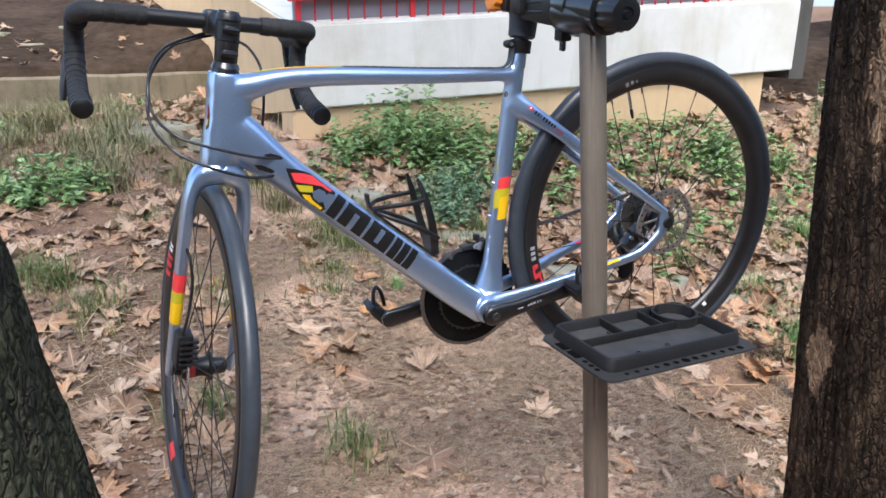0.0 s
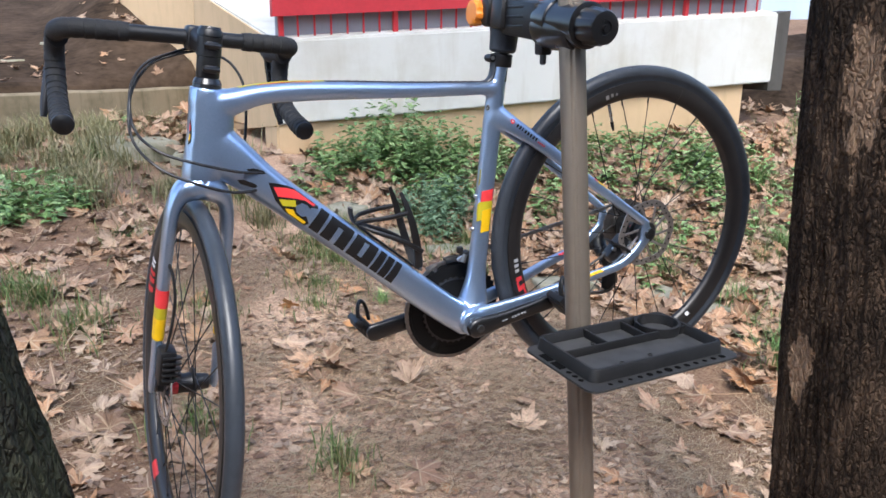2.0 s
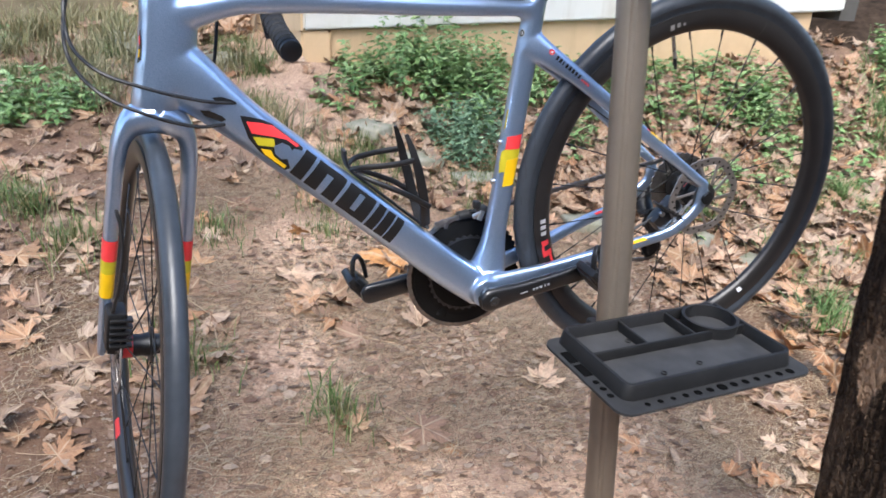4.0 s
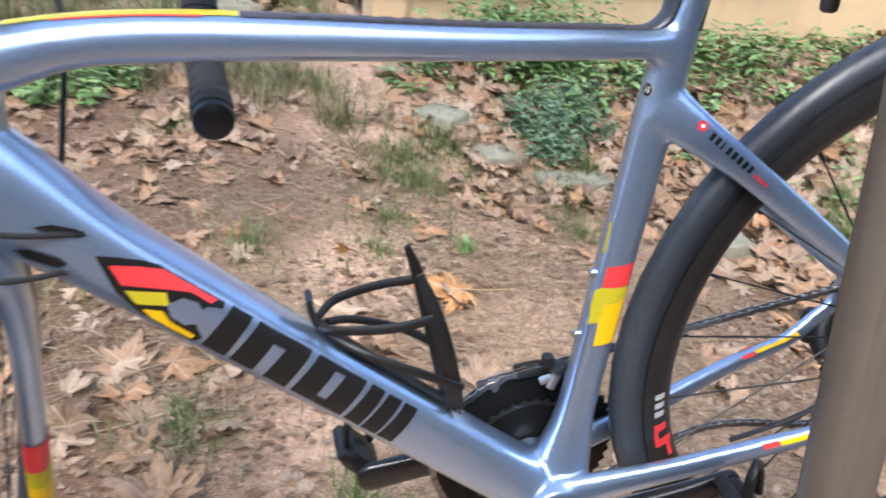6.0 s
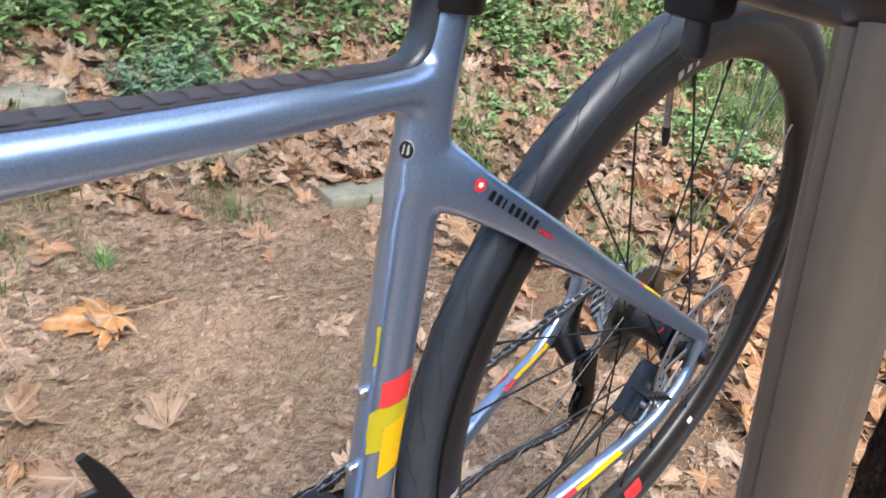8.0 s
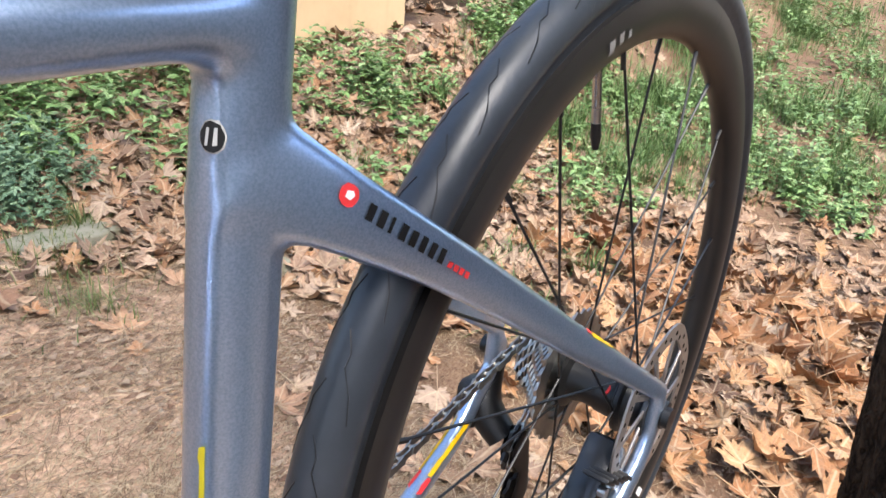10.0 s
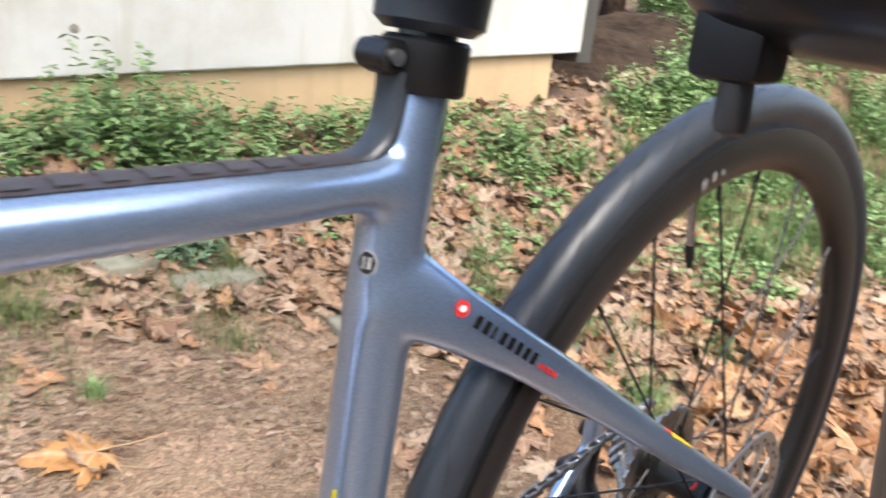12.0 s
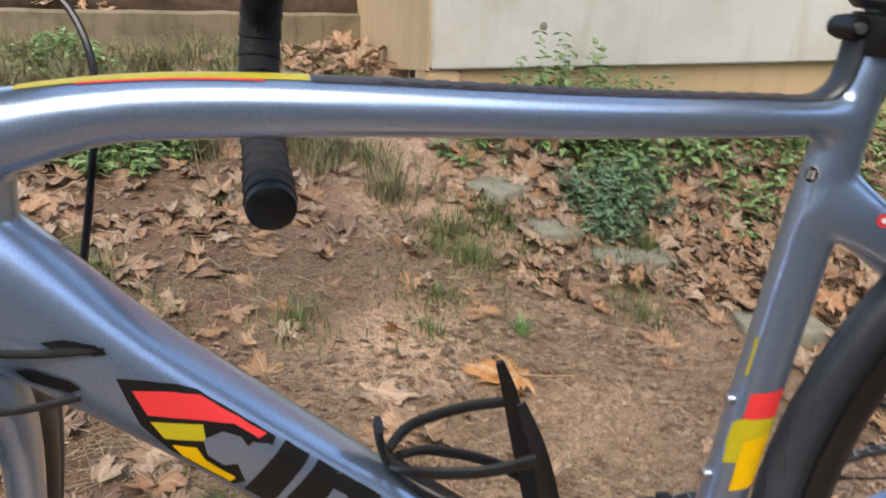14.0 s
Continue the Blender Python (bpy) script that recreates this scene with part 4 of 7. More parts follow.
    part("derailleur_link", rod(bmesh.new(), fd + Vector((-0.018, -0.006, -0.006)), fd + Vector((-0.008, -0.012, 0.000)), 0.0045, 10), STEEL, fdo, "bright steel link")
    part("derailleur_link", rod(bmesh.new(), fd + Vector((-0.012, -0.014, -0.010)), fd + Vector((-0.004, -0.014, 0.004)), 0.0045, 10), STEEL, fdo, "bright steel link")
    # disc callipers
    bm = bmesh.new()
    cal = Vector((0.335, -0.050, 0.058))
    box(bm, cal, (0.060, 0.026, 0.036), 0.006, pose(0, 0, 0, 0, -38, 0))
    box(bm, cal + Vector((0.020, -0.004, -0.012)), (0.018, 0.020, 0.030), 0.004, pose(0, 0, 0, 0, -38, 0))
    calliper = part("rear_calliper", bm, GLOSS, BIKE, "black finned disc brake calliper")
    for k in range(5):
        bm = bmesh.new()
        box(bm, cal + Vector((-0.020 + 0.009 * k, -0.012, 0.024 - 0.0068 * k)), (0.003, 0.020, 0.020), 0.0008, pose(0, 0, 0, 0, -38, 0))
        part("cooling_fin", bm, BLACK, calliper)
    for q in (-0.022, 0.022):
        c1 = cal + Vector((q * 0.79, -0.012, -q * 0.61 - 0.004))
        part("calliper_bolt", rod(bmesh.new(), c1, c1 + Vector((0, -0.006, 0)), 0.0042, 12), STEEL, calliper)
    part("rear_hose", cable(bmesh.new(), [cal + Vector((-0.026, 0.0, 0.000)), cal + Vector((-0.050, 0.006, -0.012)), cal + Vector((-0.090, 0.010, -0.026)), cal + Vector((-0.150, 0.016, -0.036))], 0.0026), BLACK, calliper)
    bm = bmesh.new()
    box(bm, (-0.040, 0.006, -0.312), (0.028, 0.036, 0.066), 0.006, pose(0, 0, 0, 8, 0, 0))
    for k in range(5):
        box(bm, (-0.034, -0.012, -0.292 - 0.010 * k), (0.030, 0.016, 0.004), 0.001)
    part("front_calliper", bm, BLACK, FORK, "black finned disc brake calliper")
    part("fork_hose", cable(bmesh.new(), [(-0.046, -0.016, -0.278), (-0.040, -0.020, -0.24), (-0.036, -0.020, -0.19), (-0.040, -0.014, -0.15), (-0.046, -0.006, -0.13)], 0.0026), BLACK, FORK)
    # axle ends
    for s, y in ((-1, -0.075), (1, 0.083)):
        part("axle_end", rod(bmesh.new(), AXLE + Vector((0, y, 0)), AXLE + Vector((0, y + 0.006 * s, 0)), 0.0085, 18), BLACK, FRAME)


build_drivetrain()


def build_cage():
    dt, no = Vector((0.647, 0, -0.762)), Vector((0.762, 0, 0.647))
    o = Vector((-0.0101, 0, -0.0086)) + no * 0.030

    def at(s, h, y):
        return o + dt * s + no * h + Vector((0, y, 0))

    cage = part("bottle_cage", sweep(bmesh.new(), smooth_stations([(at(-0.345, 0.022, 0), 0.003, 0.010, 3), (at(-0.335, 0.012, 0), 0.003, 0.011, 3), (at(-0.315, 0.004, 0), 0.0025, 0.011, 3), (at(-0.25, 0.003, 0), 0.0025, 0.010, 3), (at(-0.17, 0.003, 0), 0.0025, 0.010, 3), (at(-0.158, 0.006, 0), 0.004, 0.014, 3)]), 12), BLACK, BIKE, "black carbon bottle cage, empty")
    for s in (-1, 1):
        spar = [(at(-0.166, 0.006, 0.010 * s), 0.009, 0.0025, 3), (at(-0.196, 0.030, 0.026 * s), 0.0080, 0.0024, 3), (at(-0.236, 0.060, 0.033 * s), 0.0072, 0.0024, 3), (at(-0.268, 0.082, 0.031 * s), 0.0056, 0.0022, 3), (at(-0.294, 0.097, 0.026 * s), 0.003, 0.0016, 3)]
        part("cage_spar", sweep(bmesh.new(), smooth_stations(spar), 12), BLACK, cage)
        arm = [(at(-0.322, 0.006, 0.008 * s), 0.0035, 0.0035), (at(-0.312, 0.022, 0.026 * s), 0.0045, 0.003), (at(-0.285, 0.050, 0.036 * s), 0.0045, 0.003), (at(-0.262, 0.074, 0.034 * s), 0.0045, 0.003)]
        part("cage_arm", sweep(bmesh.new(), smooth_stations(arm), 10), BLACK, cage)
        low = [(at(-0.312, 0.006, 0.010 * s), 0.0035, 0.0035), (at(-0.285, 0.014, 0.027 * s), 0.004, 0.003), (at(-0.235, 0.028, 0.035 * s), 0.0045, 0.003), (at(-0.190, 0.034, 0.030 * s), 0.0045, 0.003)]
        part("cage_arm", sweep(bmesh.new(), smooth_stations(low), 10), BLACK, cage)


build_cage()


# ---- work stand, tray ----
def build_stand():
    foot = hill(0.078, -0.353)
    stand = thing("work_stand", "bronze aluminium bicycle work stand with black clamp head", "work stand", Matrix.Translation((0.078, -0.355, foot)))
    inv = stand.matrix_basis.inverted()
    def on_axis(z):
        return Vector((0.0701 - 0.0084 * (z - 0.2), -0.2539 + 0.1185 * (z - 0.2), z))

    low, high = on_axis(foot), on_axis(0.90)
    ax = (high - low).normalized()

    def on(z):
        return low + ax * ((z - low.z) / ax.z)

    # extruded pole with rounded faces and a groove on each side
    n, rings = 48, []
    for p in (on(foot + 0.02), on(0.0), on(0.5), high):
        ring = []
        for k in range(n):
            a = math.tau * k / n
            r = 0.0218
            for g in range(4):
                dd = abs((a - math.tau * (g + 0.62) / 4 + math.pi) % math.tau - math.pi)
                if dd < 0.10:
                    r -= 0.0022
            ring.append(p + Vector((r * math.cos(a), r * math.sin(a), 0)))
        rings.append(ring)
    part("pole", skin(bmesh.new(), rings), ALU, stand, "brushed bronze-grey aluminium pole", at=inv)
    for k in range(3):
        a = radians(100 + 120 * k)
        e = Vector((0.55 * math.cos(a), 0.55 * math.sin(a), 0))
        f = low + e
        f.z = hill(f.x, f.y) + 0.012
        part("leg", rod(bmesh.new(), on(foot + 0.20), f, 0.014, 14), ALU, stand, at=inv)
    part("leg_collar", sweep(bmesh.new(), [(on(foot + 0.16), 0.034, 0.034), (on(foot + 0.25), 0.034, 0.034)], 24), BLACK, stand, at=inv)
    # clamp head: a barrel across the pole, a ribbed knob at one end, an arm at the other
    z = 0.565
    c = on(z)
    d = (BIKE.matrix_basis.to_3x3() @ Vector((0.277, 0, 0.961))).normalized()
    post = BIKE.matrix_basis @ (Vector((0.1475, 0, 0.474)) + Vector((0.277, 0, 0.961)) * 0.092)
    arm = (post - c).normalized()
    bm = bmesh.new()
    sweep(bm, [(c + arm * q, r, r) for q, r in ((0.078, 0.024), (0.076, 0.032), (0.055, 0.035), (0.032, 0.036), (0.030, 0.033), (-0.034, 0.033), (-0.036, 0.036), (-0.046, 0.036), (-0.048, 0.030))], 36, (0, 0, 1))
    low_c = c - Vector((0, 0, 0.012))
    sweep(bm, smooth_stations([(low_c + arm * q, r, r) for q, r in ((-0.026, 0.020), (-0.022, 0.030), (0.020, 0.034), (0.060, 0.035), (0.082, 0.030), (0.092, 0.018))], 4), 32, (0, 0, 1))
    bmesh.ops.recalc_face_normals(bm, faces=bm.faces)
    head = part("clamp_head", bm, GLOSS, stand, "black cast clamp head", at=inv)
    bm = bmesh.new()
    rings = []
    kx = -arm
    sv = kx.cross(Vector((0, 0, 1))).normalized()
    su = sv.cross(kx)
    for q, r in ((0.047, 0.026), (0.050, 0.0295), (0.084, 0.0275), (0.089, 0.0245), (0.0905, 0.018), (0.0905, 0.011), (0.088, 0.010)):
        rings.append([c + kx * q + (sv * math.cos(math.tau * k / 48) + su * math.sin(math.tau * k / 48)) * (r - (0.0022 if k % 6 > 3 and 0.0255 < r else 0)) for k in range(48)])
    skin(bm, rings)
    rod(bm, c + kx * 0.084, c + kx * 0.094, 0.0055, 16)
    bmesh.ops.recalc_face_normals(bm, faces=bm.faces)
    part("tension_knob", bm, GLOSS, head, "ribbed black plastic knob")
    bm = bmesh.new()
    box(bm, c + arm * 0.124 - Vector((0, 0, 0.003)), (0.062, 0.112, 0.062), 0.008, Matrix((arm.cross(Vector((0, 0, 1))).normalized(), arm, arm.cross(Vector((0, 0, 1))).normalized().cross(arm))).transposed().to_4x4())
    part("clamp_arm", bm, BLACK, head)
    for q in (-0.016, 0.0, 0.016):
        bm = bmesh.new()
        box(bm, c + arm * 0.13 + Vector((-0.030, 0, q)), (0.004, 0.060, 0.005), 0.0015)
        part("arm_rib", bm, BLACK, head)
    bm = bmesh.new()
    box(bm, (0.0590, -0.1425, 0.5290), (0.022, 0.024, 0.030), 0.004)
    holder = part("pin_holder", bm, BLACK, head)
    part("release_pin", sweep(bmesh.new(), [((0.0590, -0.1430, 0.524), 0.0055, 0.0055), ((0.0578, -0.1450, 0.5015), 0.0055, 0.0055), ((0.0577, -0.1452, 0.4990), 0.0048, 0.0048), ((0.0576, -0.1453, 0.4978), 0.0028, 0.0028)], 14), DARKSTEEL, holder, "short dark metal pin below the arm")
    ty = Matrix((d.cross(arm).normalized(), arm, d)).transposed().to_4x4()
    bm = bmesh.new()
    box(bm, post - arm * 0.030, (0.082, 0.042, 0.058), 0.009, ty)
    box(bm, post + arm * 0.018, (0.078, 0.030, 0.056), 0.009, ty)
    jaw = part("clamp_jaw", bm, BLACK, head, "black clamp jaw with ribs")
    part("jaw_pad", sweep(bmesh.new(), [(post - d * 0.070, 0.020, 0.020), (post - d * 0.066, 0.0250, 0.0250), (post - d * 0.036, 0.0265, 0.0265), (post - d * 0.024, 0.0290, 0.0290)], 22), RUBBER, head, "black rubber jaw pad")
    across = d.cross(arm).normalized()
    across = across if across.x < 0 else -across
    o = Vector((0.030, 0.040, 0.585))
    bm = bmesh.new()
    rings = []
    for q, r in ((-0.014, 0.014), (-0.003, 0.016), (-0.001, 0.0238), (0.012, 0.0244), (0.0150, 0.0210), (0.0155, 0.010)):
        rings.append([o + across * q + (arm * math.cos(math.tau * k / 40) + d * math.sin(math.tau * k / 40)) * (r - (0.0032 if k % 5 > 2 and r > 0.0215 else 0)) for k in range(40)])
    skin(bm, rings)
    bmesh.ops.recalc_face_normals(bm, faces=bm.faces)
    part("lock_knob", bm, ORANGE, head, "orange ribbed lock knob")
    return stand


build_stand()


def build_tray():
    z0 = 0.058
    at = pose(-0.046, -0.471, z0, 0, 0, 1.6)
    W_, D_ = 0.296, 0.180
    tray = thing("tool_tray", "black plastic tool tray with compartments, empty, fixed to the pole", "tool tray", at)
    bm = bmesh.new()

    def rounded(x0, y0, x1, y1, r, z, n=5):
        out = []
        for cx, cy, a0 in ((x1 - r, y1 - r, 0), (x0 + r, y1 - r, 90), (x0 + r, y0 + r, 180), (x1 - r, y0 + r, 270)):
            for k in range(n + 1):
                a = radians(a0 + 90 * k / n)
                out.append(Vector((cx + r * math.cos(a), cy + r * math.sin(a), z)))
        return out

    # flange
    skin(bm, [rounded(0, 0, W_, D_, 0.018, -0.0035), rounded(0, 0, W_, D_, 0.018, 0.0)])
    part("flange", bm, plain("flange_plastic", (0.024, 0.0235, 0.023), 0.6, vary=0.5, scale=35, bumpy=0.15, spec=0.35), tray, "flat rim with tool holes")
    # walls as a closed frame, floor below
    bm = bmesh.new()
    i0, j0, i1, j1 = 0.018, 0.021, W_ - 0.013, D_ - 0.003
    prof = ((0.000, 0.0005), (0.003, 0.017), (0.0045, 0.0195), (0.0085, 0.0195), (0.0095, 0.018), (0.0125, 0.004))
    skin(bm, [rounded(i0 + q, j0 + q, i1 - q, j1 - q, max(0.006, 0.016 - q), h) for q, h in prof], caps=False)
    part("rim_wall", bm, TRAYM, tray)
    bm = bmesh.new()
    skin(bm, [rounded(i0 + 0.011, j0 + 0.011, i1 - 0.011, j1 - 0.011, 0.008, 0.0015), rounded(i0 + 0.011, j0 + 0.011, i1 - 0.011, j1 - 0.011, 0.008, 0.0042)])
    part("tray_floor", bm, DUSTY, tray, "dusty tray floor")
    for x, y in ((0.10, 0.055), (0.16, 0.060), (0.105, 0.135)):
        part("floor_clip", lathe(bmesh.new(), [(0.003, 0.0043), (0.0042, 0.0043), (0.0042, 0.0056), (0.003, 0.0056)], 16, axis="z", closed=True), TRAYM, tray, at=Matrix.Translation((x, y, 0)))
    ym = 0.105
    for a, b in (((i0 + 0.006, ym), (i1 - 0.006, ym)), ((0.112, ym), (0.112, j1 - 0.006)), ((0.190, ym), (0.190, j1 - 0.006))):
        bm = bmesh.new()
        cx, cy = (a[0] + b[0]) / 2, (a[1] + b[1]) / 2
        box(bm, (cx, cy, 0.0095), (max(0.0045, b[0] - a[0]), max(0.0045, b[1] - a[1]), 0.0165), 0.0015)
        part("divider", bm, TRAYM, tray)
    bm = bmesh.new()
    lathe(bm, [(0.033, 0.002), (0.0375, 0.002), (0.0385, 0.0205), (0.0340, 0.0205), (0.0315, 0.0045)], 40, axis="z", closed=True)
    part("cup_ring", bm, TRAYM, tray, at=Matrix.Translation((0.240, 0.134, 0)))
    spots = [(0.042 + 0.0185 * k, 0.011, r) for k, r in enumerate((0.0028, 0.003, 0.0026, 0.0034, 0.0042, 0.004, 0.006, 0.0042, 0.004, 0.0035, 0.0032, 0.004, 0.0048))]
    for x, y, r in spots + [(0.011, 0.040, 0.0035), (0.011, 0.055, 0.0035), (0.011, 0.070, 0.0035)]:
        bm = bmesh.new()
        bmesh.ops.create_circle(bm, cap_ends=True, radius=r + 0.0010, segments=14)
        part("tool_hole", bm, HOLE, tray, at=Matrix.Translation((x, y, 0.0007)))
    for y in (0.098, 0.130):
        bm = bmesh.new()
        box(bm, (0, 0, 0), (0.012, 0.026, 0.0008))
        part("tool_slot", bm, HOLE, tray, at=Matrix.Translation((0.011, y, 0.0006)))
    # bracket to the pole
    bm = bmesh.new()
    box(bm, (0.117, D_ + 0.016, -0.010), (0.040, 0.050, 0.016), 0.003)
    part("bracket", bm, TRAYM, tray)
    return tray


build_tray()


# ---- trees ----
def peeled(h, a, spot):
    """Above nought where the bark has come off round a spot of height, angle, length, width."""
    da = (a - spot[1] + math.pi) % math.tau - math.pi
    u, v = 2 * (h - spot[0]) / spot[2], 2 * da / spot[3]
    return 0.85 - math.hypot(u, v) - 0.4 * noise.noise(Vector((h * 13, a * 4, 3)))


def tree(name, base, lean, radius, label, material, bare=(), seed=76):
    """A trunk that flares at its roots and goes up out of sight, with limbs and a crown of leaves."""
    at = Matrix.Translation((base[0], base[1], hill(base[0], base[1]) - 0.05))
    tr = thing(name, label, "tree", at)
    rnd = random.Random(seed)
    ph = [rnd.uniform(0, 6.28) for _ in range(6)]
    n, rows = 210, 291
    height = 5.2
    grid = []
    bm = bmesh.new()
    bald = bm.verts.layers.float.new("bare")
    for i in range(rows):
        h = 2.0 * i / 260 if i <= 260 else 2.0 + (height - 2.0) * (i - 260) / 30
        c = Vector((lean[0] * h, lean[1] * h, h)) + Vector((0.03 * math.sin(h * 1.3 + ph[0]), 0.03 * math.sin(h * 1.1 + ph[1]), 0))
        r = radius * (1 + 0.12 * math.exp(-h / 0.2)) * (1 - 0.10 * min(h, 4.0) / 4)
        ring = []
        for k in range(n):
            a = math.tau * k / n
            w = 1 + 0.05 * math.sin(3 * a + ph[2] + h) + 0.035 * math.sin(5 * a + ph[3] - 0.8 * h) * (1 + 2 * math.exp(-h / 0.3))
            q = Vector((math.cos(a) * 4.2, math.sin(a) * 4.2, h * 2.2))
            bark = 0.030 * noise.noise(q * 2.2)
            furrow = abs(noise.noise(Vector((q.x * 2.4, q.y * 2.4, h * 5.0)))) + 0.5 * abs(noise.noise(Vector((q.x * 5.1, q.y * 5.1, h * 13.0))))
            bark += 0.085 * min(furrow, 0.55) - 0.025
            bark += 0.014 * noise.noise(Vector((q.x * 9, q.y * 9, h * 30)))
            peel = max([-3.0] + [peeled(h, a, b) for b in bare])
            off = step(peel, -0.1, 0.25)
            w += bark * (1 - 0.8 * off) - 0.015 * off
            ring.append(bm.verts.new(c + Vector((math.cos(a), math.sin(a), 0)) * r * w))
            ring[-1][bald] = peel
        grid.append(ring)
    for lower, upper in zip(grid, grid[1:]):
        for k in range(n):
            j = (k + 1) % n
            bm.faces.new((lower[k], lower[j], upper[j], upper[k]))
    trunk = part("trunk", bm, material, tr, "rough dark bark")
    top = Vector((lean[0] * height, lean[1] * height, height))
    ends = []
    for k in range(6):
        a = math.tau * k / 6 + ph[4]
        st = top - Vector((0, 0, 0.5 + 0.25 * (k % 3)))
        tip = st + Vector((math.cos(a) * rnd.uniform(1.2, 2.0), math.sin(a) * rnd.uniform(1.2, 2.0), rnd.uniform(0.9, 1.8)))
        midp = st.lerp(tip, 0.5) + Vector((0, 0, 0.2))
        part("limb", sweep(bmesh.new(), smooth_stations([(st, radius * 0.45, radius * 0.45), (midp, radius * 0.28, radius * 0.28), (tip, 0.015, 0.015)]), 10, (0.3, 0.8, 0.1)), material, tr)
        ends += [midp, tip, midp.lerp(tip, 0.5)]
    bm = bmesh.new()
    for k in range(900):
        e = ends[k % len(ends)] + Vector((rnd.gauss(0, 0.42), rnd.gauss(0, 0.42), rnd.gauss(0.1, 0.3)))
        m = Matrix.Translation(e) @ Euler((rnd.uniform(-1, 1), rnd.uniform(-1, 1), rnd.uniform(0, 6.28))).to_matrix().to_4x4()
        s = rnd.uniform(0.06, 0.11)
        vs = [bm.verts.new(m @ Vector(p)) for p in ((0, -s, 0), (s * 0.8, -s * 0.1, 0.01), (s * 0.3, s * 0.2, 0), (0, s, 0.015), (-s * 0.3, s * 0.2, 0), (-s * 0.8, -s * 0.1, 0.01))]
        bm.faces.new(vs)
    crown = part("crown", bm, WEED, tr, smooth=False)
    tagged(crown, kind="stuff")
    return tr


tree("tree", (0.733, -0.396), (-0.012, 0.025), 0.150, "tree with rough dark brown bark and pale bare patches", BARK, ((0.90, radians(165), 0.19, 0.40), (1.435, radians(199), 0.24, 0.46)))
tree("tree", (-0.720, -0.373), (-0.19, 0.0), 0.150, "leaning tree with dark bark and green moss", MOSSBARK, (), -70)
tree("tree", (6.35, 4.3), (0.01, 0.01), 0.11, "slim brown tree trunk beyond the porch", BARK, (), 639)


# ---- porch behind ----
P0, PD = Vector((0.384, 3.263, 0)), Vector((0.9922, -0.1247, 0)).normalized()
PN = Vector((-0.055, 0.9985, 0))


def on_porch(s, back, z):
    return P0 + PD * s + PN * back + Vector((0, 0, z))


def block(bm, corners_low, corners_high):
    skin(bm, [corners_low, corners_high])
    bmesh.ops.recalc_face_normals(bm, faces=bm.faces)
    return bm


